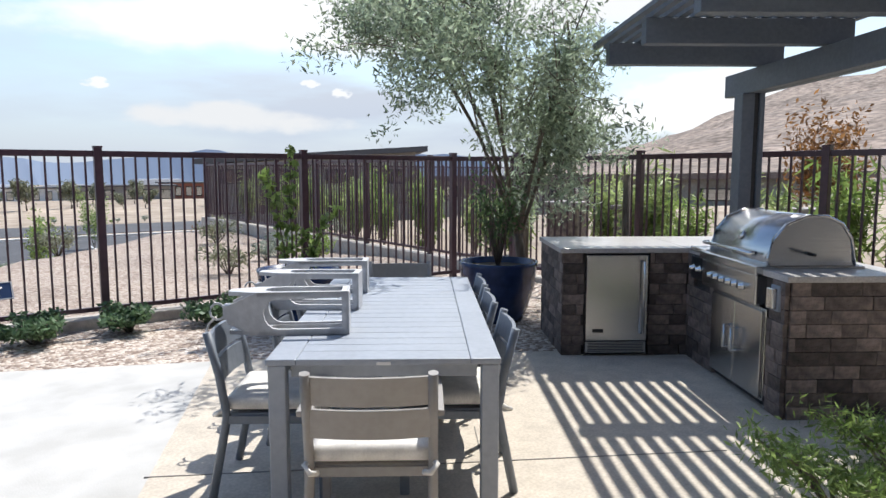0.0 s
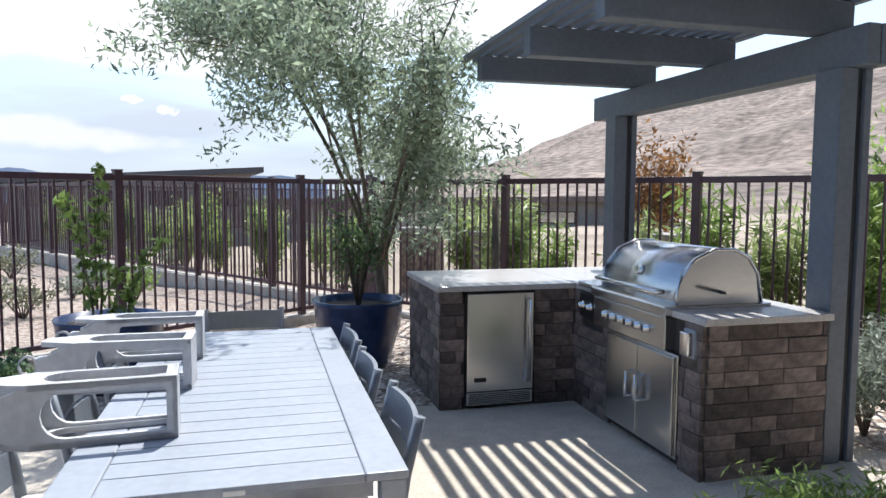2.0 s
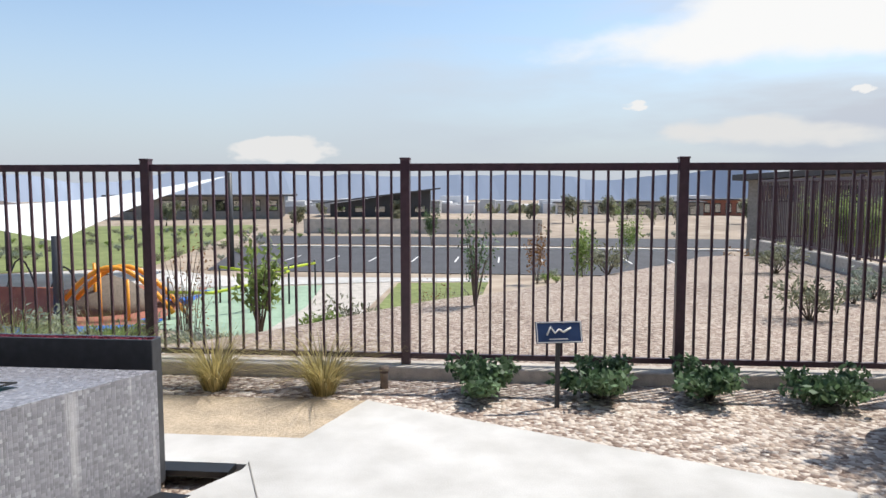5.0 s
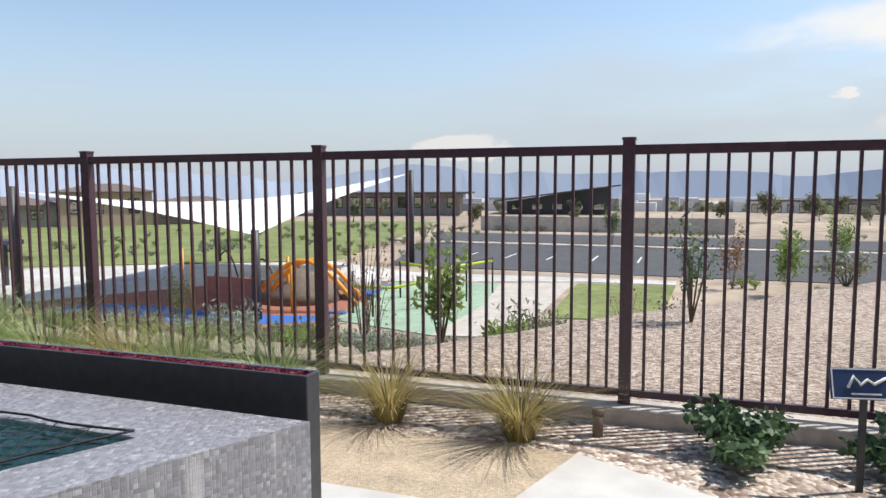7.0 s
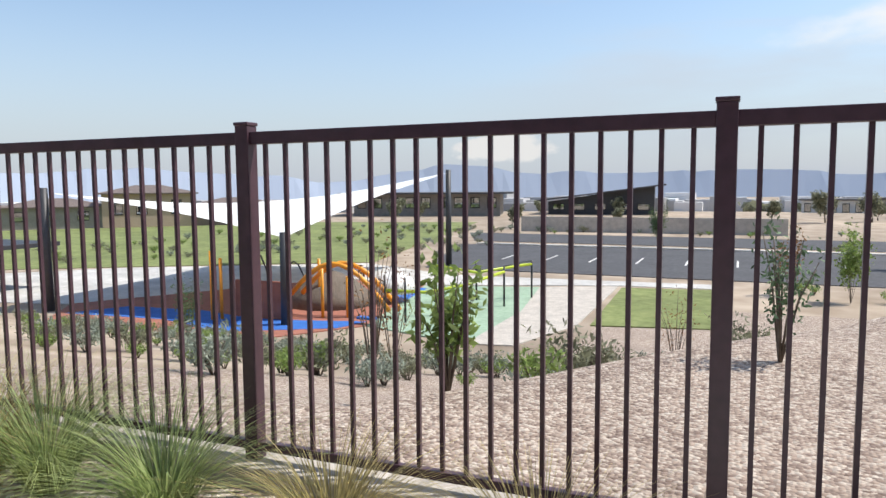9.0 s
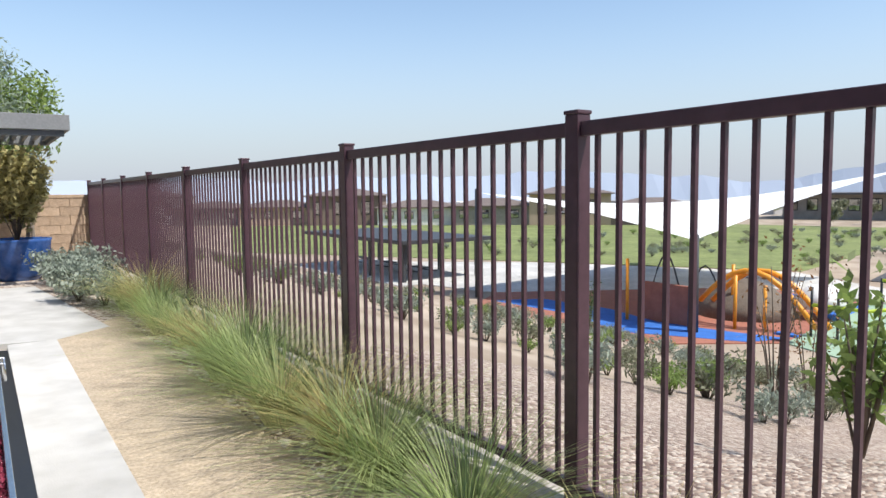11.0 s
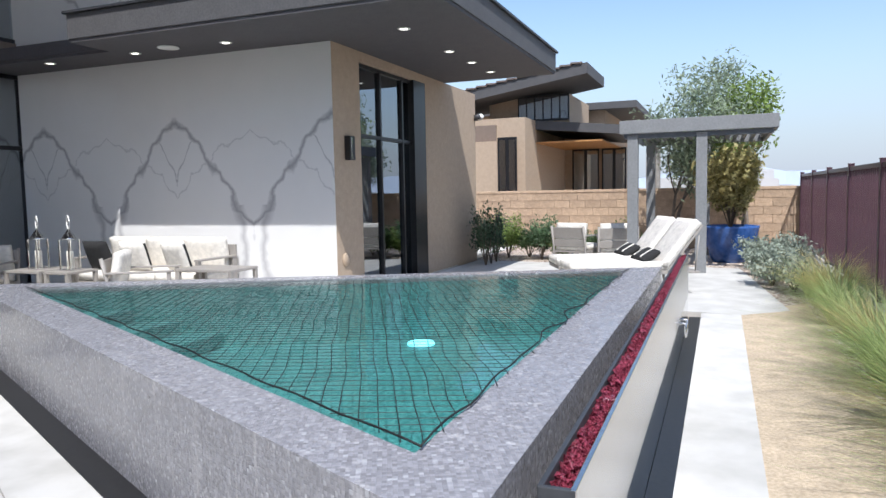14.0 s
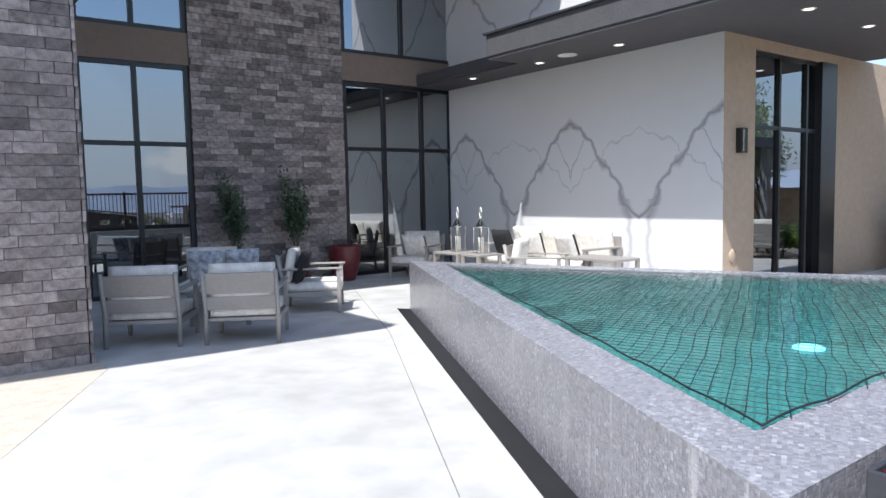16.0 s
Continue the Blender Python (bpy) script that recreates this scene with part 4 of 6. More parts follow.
def grill():
    g = thing("grill", pose(*loc(0.74, 0.0, 0.0), 0, 0, YAW), "built-in stainless steel gas grill with closed hood", "grill")
    hw = 0.44
    part("control_panel", box(-0.045, 0.10, -hw, hw, 0.665, 0.865, 0.008), "steel", g)
    part("sill", box(-0.06, 0.66, -hw - 0.02, hw + 0.02, 0.865, 0.925, 0.008), "steel", g)
    t = bmesh.new()
    prof = [(0.03, 0.92), (0.02, 0.98), (0.06, 1.10), (0.14, 1.19), (0.27, 1.245), (0.40, 1.245), (0.50, 1.20), (0.57, 1.10), (0.60, 0.92)]
    rings = [[t.verts.new((x, s, z)) for x, z in prof] for s in (-hw, hw)]
    for k in range(len(prof) - 1):
        f = t.faces.new((rings[0][k], rings[0][k + 1], rings[1][k + 1], rings[1][k]))
        f.smooth = True
    t.faces.new(rings[0])
    t.faces.new(rings[1][::-1])
    bmesh.ops.recalc_face_normals(t, faces=t.faces[:])
    hood = part("hood", t, "steel", g, "arched brushed stainless hood")
    for s in (-1, 1):
        part("hood_edge", tube([(x, s * hw, z) for x, z in prof], 0.012, 6), "steel", hood)
    part("hood_handle", tube([(-0.02, -hw + 0.06, 1.0), (-0.06, -hw + 0.06, 1.0), (-0.06, hw - 0.06, 1.0), (-0.02, hw - 0.06, 1.0)], 0.014, 8), "chrome", hood)
    part("thermometer", moved(lathe([(0.035, 0), (0.033, 0.012), (0.01, 0.014)], 24), pose(0.055, 0, 1.09, 0, -65, 0)), "chrome", hood, "round hood thermometer")
    part("spit_handle", tube([(0.30, -hw, 1.0), (0.30, -hw - 0.06, 1.0), (0.22, -hw - 0.10, 1.02)], 0.010, 8), "black", hood, "black rotisserie handle")
    for k in range(6):
        y = -hw + 0.18 + k * (2 * hw - 0.36) / 5
        kn = part("knob", moved(lathe([(0.028, 0), (0.028, 0.008), (0.020, 0.012), (0.019, 0.035), (0.006, 0.037)], 20), pose(-0.046, y, 0.765, 0, -90, 0)), "chrome", g)
        part("pointer", box(-0.088, -0.080, y - 0.004, y + 0.004, 0.750, 0.785), "black", kn)
    return g


grill()


def access_doors():
    d = thing("grill_doors", pose(*loc(0.61, 0.0, 0.0), 0, 0, YAW), "pair of stainless steel storage doors under the grill", "cabinet door")
    part("frame", box(-0.012, 0.03, -0.40, 0.40, 0.05, 0.655, 0.004), "steel", d)
    for s in (-1, 1):
        a, b = (0.004, 0.385) if s > 0 else (-0.385, -0.004)
        leaf = part("door", box(-0.034, -0.012, a, b, 0.065, 0.64, 0.005), "steel", d)
        steel_handle(leaf, -0.034, s * 0.055, 0.30, 0.46)
    return d


access_doors()


def outdoor_fridge():
    f = thing("outdoor_fridge", pose(*loc(1.56, -0.605, 0.0), 0, 0, YAW), "undercounter outdoor fridge with stainless door", "fridge")
    part("body", box(-0.26, 0.26, -0.005, 0.5, 0.02, 0.858), "black", f)
    dr = part("door", box(-0.255, 0.255, -0.045, -0.006, 0.135, 0.85, 0.006), "steel", f)
    part("handle", tube([(0.205, -0.045, 0.20), (0.205, -0.095, 0.201), (0.205, -0.095, 0.80), (0.205, -0.045, 0.801)], 0.012, 8), "chrome", dr)
    part("badge", box(-0.20, -0.11, -0.048, -0.0445, 0.205, 0.235), "black", dr, "small black maker's badge")
    gr = part("vent_grille", box(-0.255, 0.255, -0.03, -0.006, 0.03, 0.125, 0.003), "steel", f)
    for k in range(6):
        part("vent_slot", box(-0.235, 0.235, -0.033, -0.029, 0.041 + k * 0.0135, 0.047 + k * 0.0135), "black", gr)
    return f


outdoor_fridge()


def side_burner():
    s = thing("side_burner_valves", pose(*loc(1.30, 0.0, 0.0), 0, 0, YAW), "stainless side burner with two knobs beside the grill", "burner")
    part("panel", box(-0.03, 0.02, -0.13, 0.13, 0.68, 0.86, 0.005), "black", s)
    part("top", box(-0.04, 0.5, -0.14, 0.14, 0.90, 0.935, 0.006), "steel", s)
    for y in (-0.06, 0.06):
        part("knob", moved(lathe([(0.030, 0), (0.030, 0.01), (0.021, 0.014), (0.02, 0.045), (0.006, 0.047)], 20), pose(-0.031, y, 0.77, 0, -90, 0)), "chrome", s)
    return s


side_burner()


def outlet():
    s = thing("outlet_box", pose(*loc(0.10, 0.0, 0.0), 0, 0, YAW), "grey weatherproof outlet box on the brickwork", "outlet")
    part("plate", box(-0.02, 0.0, -0.05, 0.05, 0.67, 0.83, 0.004), "alu", s)
    part("cover", box(-0.055, -0.021, -0.04, 0.04, 0.685, 0.815, 0.006), "chrome", s)


outlet()


def pergola_bbq():
    p = thing("pergola", pose(5.0, -5.42, 0.0, 0, 0, YAW), "slate blue slatted pergola over the barbecue", "pergola")
    b0 = 0.95
    for a in (0.14, 2.68):
        po = part("post", box(b0 - 0.095, b0 + 0.025, a - 0.095, a + 0.095, -0.05, 2.28, 0.008), "pergola", p)
        # charcoal web: the shade inside the slot is put into its colour
        part("web", box(b0 + 0.025, b0 + 0.075, a - 0.07, a + 0.07, -0.05, 2.28), "dark_steel", po, "recessed web between the members, slot shade in its dark colour")
        part("outer_member", box(b0 + 0.075, b0 + 0.125, a - 0.095, a + 0.095, -0.05, 2.28, 0.006), "pergola", po)
    part("beam", box(b0 - 0.045, b0 + 0.045, -0.07, 3.12, 2.28, 2.50, 0.006), "pergola", p)
    part("beam", box(b0 + 0.055, b0 + 0.145, -0.07, 3.12, 2.28, 2.50, 0.006), "pergola", p)
    for a in (0.30, 1.36, 2.42):
        part("rafter", box(-0.50, 1.12, a - 0.06, a + 0.06, 2.505, 2.70, 0.006), "pergola", p)
    n = 17
    for k in range(n):
        b = -0.54 + 1.72 * k / (n - 1)
        part("slat", box(b - 0.030, b + 0.030, -0.15, 2.74, 2.705, 2.745, 0.004), "pergola", p)
    return p


pergola_bbq()


# ---- plants ----
def branchy(rng, base, height, trunks, spread, r0, levels=3):
    """Trunks that fork into limbs; gives the tube mesh and the ends of the twigs."""
    t = bmesh.new()
    tips = []

    def grow(p, d, ln, r, lev):
        pts, rad = [p], [r]
        q = p
        for k in range(4):
            d = (d + Vector(rng.normal(size=3)) * 0.14 + Vector((0, 0, 0.05))).normalized()
            q = q + d * ln / 4
            pts.append(q)
            rad.append(r * (1 - 0.13 * (k + 1)))
            if lev >= levels - 1:
                tips.append(tuple(q))
        tube(pts, rad, 7 if lev == 0 else 5, t)
        if lev < levels:
            for k in range(3 if lev else 4):
                a = rng.random() * 6.28
                side = Vector((math.cos(a), math.sin(a), 0.25 + 0.4 * rng.random()))
                i = 2 + int(rng.integers(0, 3))
                grow(pts[min(i, 4)], (d + side * spread).normalized(), ln * (0.55 + 0.2 * rng.random()), rad[min(i, 4)] * 0.62, lev + 1)
        else:
            tips.append(tuple(q))

    for k in range(trunks):
        a = k * 6.28 / trunks + rng.random()
        off = Vector((math.cos(a), math.sin(a), 0)) * (0.06 if trunks > 1 else 0)
        grow(Vector(base) + off, (Vector((0, 0, 1)) + off * 1.6).normalized(), height * 0.42, r0, 0)
    return t, tips


def tree(name, place, height, label, leaf, trunks=1, spread=0.85, r0=0.05, size=0.07, n=9000, fuzz=0.22, seed=1, slim=0.3, levels=3, category="tree"):
    rng = np.random.default_rng(seed)
    ob = thing(name, pose(*place), label, category)
    t, tips = branchy(rng, (0, 0, 0), height, trunks, spread, r0, levels)
    part("trunk", t, "bark", ob)
    me = leaves(rng, tips, size, n, (fuzz, fuzz, fuzz), slim)
    put_mesh("crown", me, leaf, ob)
    return ob


def pot(place, r, h, material, label, rim=0.03):
    ob = thing("plant_pot", pose(*place), label, "plant pot")
    part("body", lathe([(r * 0.62, 0), (r * 0.72, h * 0.12), (r * 0.95, h * 0.6), (r, h * 0.93), (r * 1.03, h), (r * 0.93, h), (r * 0.90, h * 0.88), (0.01, h * 0.88)], 48), material, ob)
    part("soil", lathe([(r * 0.9, h * 0.86), (r * 0.88, h * 0.90), (0.01, h * 0.905)], 32), "soil", ob)
    return ob


def shrub(name, place, r, h, leaf, label, n=900, size=0.05, seed=1, slim=0.45, category="shrub", stems=7):
    rng = np.random.default_rng(seed)
    ob = thing(name, pose(*place), label, category)
    t, tips = bmesh.new(), []
    for k in range(stems):
        a = 6.28 * k / stems + rng.random()
        e = Vector((math.cos(a) * r * (0.3 + 0.6 * rng.random()), math.sin(a) * r * (0.3 + 0.6 * rng.random()), h * (0.55 + 0.4 * rng.random())))
        m = e * 0.5 + Vector((0, 0, h * 0.12))
        tube([(0, 0, -0.02), m, e], [0.012, 0.008, 0.004], 5, t)
        tips += [tuple(e), tuple(m), tuple(e * 0.8), tuple(e * 0.62 + Vector((0, 0, 0.05 * h)))]
    part("stem", t, "bark", ob)
    me = leaves(rng, tips, size, n, (r * 0.38, r * 0.38, h * 0.26), slim, up=0.3)
    put_mesh("foliage", me, leaf, ob)
    return ob


pot((5.55, -2.10, -0.008), 0.40, 0.62, "pot", "large glazed cobalt blue pot holding a leafy shrub")


def olive_tree(place, centre, radius, seed):
    """A slender trunk that forks low into many curved limbs, under a wide airy crown with gaps."""
    rng = np.random.default_rng(seed)
    ob = thing("olive_tree", pose(*place), "multi-stemmed olive tree with airy grey-green crown", "tree")
    c = Vector(centre)
    fork = Vector((c.x * 0.25, c.y * 0.25, 1.05))
    t = tube([(0, 0, -0.05), fork * 0.5 + Vector((0.03, -0.02, 0)), fork], [0.065, 0.055, 0.048], 9)
    points, mains = [], []
    for k in range(40):
        a, q = 2.4 * k + 0.5 * rng.random(), 0.35 + 0.65 * rng.random() ** 0.6
        lift = (0.1 + 0.75 * ((k * 0.618) % 1)) if k < 7 else -1.0 + 1.95 * ((k * 0.618) % 1)
        flat = math.sqrt(max(0.1, 1 - lift * lift * 0.8))
        end = c + Vector((math.cos(a) * radius[0] * q * flat, math.sin(a) * radius[0] * q * flat, lift * radius[1]))
        if k < 7:
            start, thick = fork * (0.7 + 0.3 * rng.random()), 1.0
        else:
            host = min(mains, key=lambda g: (g[3] - end).length)
            start, thick = host[1 + k % 3].copy(), 0.5
        mid = start.lerp(end, 0.5) + Vector((0, 0, 0.22 + 0.15 * rng.random()))
        curve = [start, start.lerp(mid, 0.55) + Vector((0, 0, 0.12)), mid, mid.lerp(end, 0.5) + Vector((0, 0, 0.08)), end]
        if k < 7:
            mains.append(curve)
        tube(curve, [thick * r for r in (0.024, 0.020, 0.015, 0.010, 0.006)], 5, t)
        points += [tuple(curve[2]), tuple(curve[3]), tuple(end)]
        for j in range(6):
            p = curve[2 + j % 3].lerp(curve[min(4, 3 + j % 3)], rng.random())
            w = Vector(rng.normal(size=3)) * 0.30 + Vector((0, 0, -0.04))
            tube([p, p + w * 0.5 + Vector((0, 0, 0.05)), p + w], [0.006, 0.004, 0.002], 4, t)
            points += [tuple(p + w * 0.6), tuple(p + w), tuple(p + w * 1.25)]
    part("trunk", t, "bark", ob)
    put_mesh("crown", leaves(rng, points, 0.078, 34000, (0.21, 0.21, 0.20), 0.27, droop=0.2), "olive", ob)
    return ob


olive_tree((6.2, -1.78, -0.02), (-0.34, 0.22, 2.82), (1.6, 1.5), 19)
shrub("potted_shrub", (5.55, -2.10, 0.53), 0.36, 1.05, "olive_low", "upright leafy green shrub in the blue pot", 800, 0.07, 21, 0.3, stems=12)
pot((3.75, -1.15, -0.008), 0.40, 0.58, "pot", "glazed dark blue pot with a young laurel")


def laurel(place, h, lean, seed):
    """A slim upright sapling: one wavy stem with broad leaves all along it."""
    rng = np.random.default_rng(seed)
    ob = thing("laurel_sapling", pose(*place), "slim bright green laurel sapling in the dark blue pot", "sapling")
    pts = [Vector((lean[0] * q * q + 0.012 * math.sin(9 * q + seed), lean[1] * q * q + 0.012 * math.cos(7 * q), h * q)) for q in [k / 10 for k in range(11)]]
    part("stem", tube(pts, [0.011 - 0.0007 * k for k in range(11)], 6), "bark", ob)
    put_mesh("foliage", leaves(rng, [tuple(p) for p in pts[2:]], 0.085, int(150 * h), (0.075, 0.075, 0.05), 0.48, up=0.5), "bay", ob)


laurel((3.70, -1.10, 0.50), 1.22, (0.02, 0.03), 31)
laurel((3.60, -1.18, 0.50), 1.0, (-0.16, 0.02), 32)
laurel((3.86, -1.22, 0.50), 0.66, (0.22, -0.10), 33)
laurel((3.74, -1.22, 0.50), 0.45, (0.05, -0.03), 34)
for k, (x, y) in enumerate(((0.65, -0.5), (1.5, -0.47), (2.3, -0.47), (3.12, -0.48))):
    shrub("carissa_shrub", (x, y, -0.01), 0.34, 0.25, "carissa", "low dark glossy green ground-cover shrub", 1500, 0.055, 41 + k, 0.55)
shrub("desert_willow", (4.05, -6.2, 0.0), 0.46, 0.34, "bay", "loose yellow-green narrow-leaved shrub", 1500, 0.06, 51, 0.2)
shrub("desert_willow", (4.75, -6.15, 0.0), 0.42, 0.36, "bay", "loose yellow-green narrow-leaved shrub", 1400, 0.06, 52, 0.2)
shrub("rosemary_shrub", (6.5, -5.95, -0.01), 0.46, 0.66, "sage", "grey-green rosemary shrub beside the pergola post", 5200, 0.055, 53, 0.25)
shrub("rosemary_shrub", (7.2, -6.6, 0.0), 0.5, 0.6, "sage", "grey-green rosemary shrub beside the fence", 2200, 0.05, 54, 0.25)


def tussock(place, n, r, ln, lean, material, seed, label, w=0.0035):
    ob = put_mesh("feather_grass", blades(np.random.default_rng(seed), n, r, ln, lean, w), material)
    ob.matrix_basis = pose(*place)
    return tagged(ob, label, "grass clump", "grass clumps along the fence")


rng = np.random.default_rng(77)
for k in range(12):
    x = -2.5 - k * 0.66 + 0.3 * rng.random()
    y = -0.36 - 0.16 * rng.random()
    size = 0.75 + 0.45 * rng.random()
    tussock((x, y - 0.08, -0.01), int(760 * size), 0.21 * size, 0.74 * size, 1.1, "grass" if k % 4 != 2 else "straw", 100 + k, "arching green and straw feather grass clump")
tussock((-0.55, -0.55, -0.01), 560, 0.17, 0.54, 1.05, "straw", 130, "golden feather grass clump on gravel")
tussock((-1.42, -0.5, -0.01), 560, 0.17, 0.54, 1.05, "straw", 131, "golden feather grass clump on gravel")


def path_light():
    p = thing("path_light", pose(-0.12, -0.36, -0.01), "small brown bollard path light in the gravel", "path light")
    part("stem", lathe([(0.032, 0), (0.032, 0.13), (0.028, 0.135), (0.01, 0.136)], 20), "brown_stucco", p)
    part("cap", moved(lathe([(0.038, 0.0), (0.038, 0.03), (0.034, 0.036), (0.005, 0.038)], 20), pose(0, 0, 0.136)), "brown_stucco", p)


path_light()


def yard_sign():
    s = thing("yard_sign", pose(1.18, -0.72, -0.02, 0, 0, 12), "small navy yard sign on a steel stake", "sign")
    part("stake", box(-0.016, 0.016, -0.01, 0.01, 0, 0.50, 0.003), "dark_steel", s)
    pl = part("plate", moved(box(-0.165, 0.165, -0.008, 0.008, -0.075, 0.075, 0.003), pose(0, -0.02, 0.555, -18)), "sign", s, "navy plate with white border")
    for x0, x1, z0, z1 in ((-0.16, 0.16, 0.066, 0.072), (-0.16, 0.16, -0.072, -0.066), (-0.16, -0.154, -0.066, 0.066), (0.154, 0.16, -0.066, 0.066), (-0.075, 0.06, -0.052, -0.044)):
        part("border", moved(box(x0, x1, -0.0105, -0.0085, z0, z1), pose(0, -0.02, 0.555, -18)), "white", pl)
    part("emblem", moved(tube([(-0.09, -0.0105, -0.02), (-0.06, -0.0105, 0.035), (-0.03, -0.0105, -0.005), (0.0, -0.0105, 0.02), (0.03, -0.0105, 0.0), (0.085, -0.0105, 0.03)], 0.008, 5), pose(0, -0.02, 0.555, -18)), "white", pl, "white scroll emblem")


yard_sign()


# ---- house ----
def marble():
    """White marble with book-matched grey veins, mirrored every 1.38 m along the wall."""
    m = bpy.data.materials.new("bookmatched_white_marble")
    m.use_nodes = True
    n, l = m.node_tree.nodes, m.node_tree.links
    p = n["Principled BSDF"]
    p.inputs["Roughness"].default_value = 0.25

    def math_node(op, a, b=None, c=None):
        k = n.new("ShaderNodeMath")
        k.operation = op
        for i, v in enumerate((a, b, c)):
            if v is None:
                continue
            if hasattr(v, "links"):
                l.new(v, k.inputs[i])
            else:
                k.inputs[i].default_value = v
        return k.outputs["Value"]

    co, sep = n.new("ShaderNodeTexCoord"), n.new("ShaderNodeSeparateXYZ")
    l.new(co.outputs["Object"], sep.inputs["Vector"])
    y, z = sep.outputs["Y"], sep.outputs["Z"]
    q = math_node("PINGPONG", math_node("ADD", y, 9.44 + 1.38 * 20), 1.38)
    cmb = n.new("ShaderNodeCombineXYZ")
    l.new(q, cmb.inputs["X"])
    l.new(z, cmb.inputs["Z"])
    no = n.new("ShaderNodeTexNoise")
    no.inputs["Scale"].default_value, no.inputs["Detail"].default_value = 2.1, 8
    l.new(cmb.outputs["Vector"], no.inputs["Vector"])
    wob = math_node("MULTIPLY", math_node("SUBTRACT", no.outputs["Fac"], 0.5), 0.85)
    no2 = n.new("ShaderNodeTexNoise")
    no2.inputs["Scale"].default_value = 2.2
    l.new(cmb.outputs["Vector"], no2.inputs["Vector"])

    def vein(d, width, gain):
        e = math_node("ABSOLUTE", d)
        s = math_node("SUBTRACT", 1.0, math_node("DIVIDE", e, math_node("MULTIPLY", no2.outputs["Fac"], width * 2)))
        return math_node("MULTIPLY", math_node("MAXIMUM", s, 0.0), gain)

    zz = math_node("ADD", z, wob)
    f1 = math_node("SUBTRACT", zz, math_node("SUBTRACT", 2.58, math_node("MULTIPLY", math_node("POWER", q, 1.25), 1.05)))
    v1 = vein(f1, 0.10, 1.0)
    # the foot of the vein runs straight down
    down = vein(math_node("ADD", math_node("SUBTRACT", q, 1.18), math_node("MULTIPLY", wob, 0.4)), 0.09, 0.7)
    low = math_node("LESS_THAN", z, 1.35)
    v2 = math_node("MULTIPLY", down, low)
    f3 = math_node("SUBTRACT", zz, math_node("ADD", 1.45, math_node("MULTIPLY", math_node("POWER", q, 0.7), 0.78)))
    v3 = vein(f3, 0.025, 0.5)
    f4 = math_node("SUBTRACT", zz, math_node("ADD", 1.78, math_node("MULTIPLY", q, 1.5)))
    v4 = math_node("MULTIPLY", vein(f4, 0.035, 0.8), math_node("LESS_THAN", q, 0.32))
    hi = math_node("LESS_THAN", z, 4.2)
    tot = math_node("MULTIPLY", math_node("MAXIMUM", math_node("MAXIMUM", v1, v2), math_node("MAXIMUM", v3, v4)), hi)
    f5 = math_node("SUBTRACT", zz, math_node("SUBTRACT", 5.6, math_node("MULTIPLY", q, 1.3)))
    tot = math_node("MAXIMUM", tot, vein(f5, 0.09, 0.9))
    tot = math_node("MINIMUM", math_node("ADD", math_node("MULTIPLY", tot, 0.8), math_node("MULTIPLY", no2.outputs["Fac"], 0.10)), 1.0)
    mix = n.new("ShaderNodeMix")
    mix.data_type = "RGBA"
    mix.inputs[6].default_value, mix.inputs[7].default_value = (0.80, 0.79, 0.78, 1), (0.30, 0.29, 0.31, 1)
    l.new(tot, mix.inputs[0])
    l.new(mix.outputs[2], p.inputs["Base Color"])
    return m


M["marble"] = marble()
XM, YW, YF = -7.78, -6.68, -12.72


def structure(name, bm, material, label, category="wall", parent=None):
    return tagged(put(name, bm, material, parent), label, category, kind="structure")


# marble wing: wall in slabs with thin joints, tall glazing facing the fence
structure("wall_marble", box(XM - 0.25, XM, YF, YW - 0.004, -0.05, 3.56), "marble", "white book-matched marble wall with grey veins")
structure("wall_marble_upper", box(XM - 0.25, XM, YF - 0.5, -9.0, 4.0, 7.2), "marble", "white veined marble on the upper storey")
WX0, WX1, WZ = -11.02, -8.56, 3.42
wt = box(WX1, XM - 0.002, YW - 0.24, YW, -0.05, 3.56)
box(-13.75, WX0, YW - 0.25, YW, -0.05, 3.56, 0, wt)
box(WX0, WX1, YW - 0.25, YW, WZ, 3.56, 0, wt)
box(-13.75, -13.5, YF, YW - 0.25, -0.05, 3.56, 0, wt)
box(-13.5, XM - 0.25, YF - 0.2, YF, -0.05, 3.56, 0, wt)
structure("wall_wing", wt, "stucco", "tan stucco wall of the pool wing")
# made-up wing room, closed and grey to stay dark behind the glass
structure("floor_wing", box(-13.5, XM - 0.25, YF, YW - 0.25, -0.1, 0.01), "interior", "grey floor of an added dark room", "floor")
structure("ceiling_wing", box(-13.5, XM - 0.25, YF, YW - 0.25, 3.45, 3.56), "interior", "ceiling of an added dark room", "ceiling")


def window(name, m, w, h, cols, rows, label, glass="glass", fr=0.055):
    """A black framed window in its own plane: x along, z up, y out. rows: heights of the transoms."""
    ob = thing(name, m, label, "window", kind="structure")
    for x in [0.0 + w * k / cols for k in range(cols + 1)]:
        x = min(max(x, fr / 2), w - fr / 2)
        part("mullion", box(x - fr / 2, x + fr / 2, -0.05, 0.04, 0, h, 0.003), "frame", ob)
    zs = [fr / 2] + rows + [h - fr / 2]
    for z in zs:
        part("transom", box(0, w, -0.045, 0.035, z - fr / 2, z + fr / 2, 0.003), "frame", ob)
    for k in range(cols):
        for a, b in zip(zs, zs[1:]):
            pn = part("pane", box(w * k / cols + fr / 2, w * (k + 1) / cols - fr / 2, -0.006, 0.006, a + fr / 2, b - fr / 2), glass, ob)
            pn.visible_shadow = False
    return ob


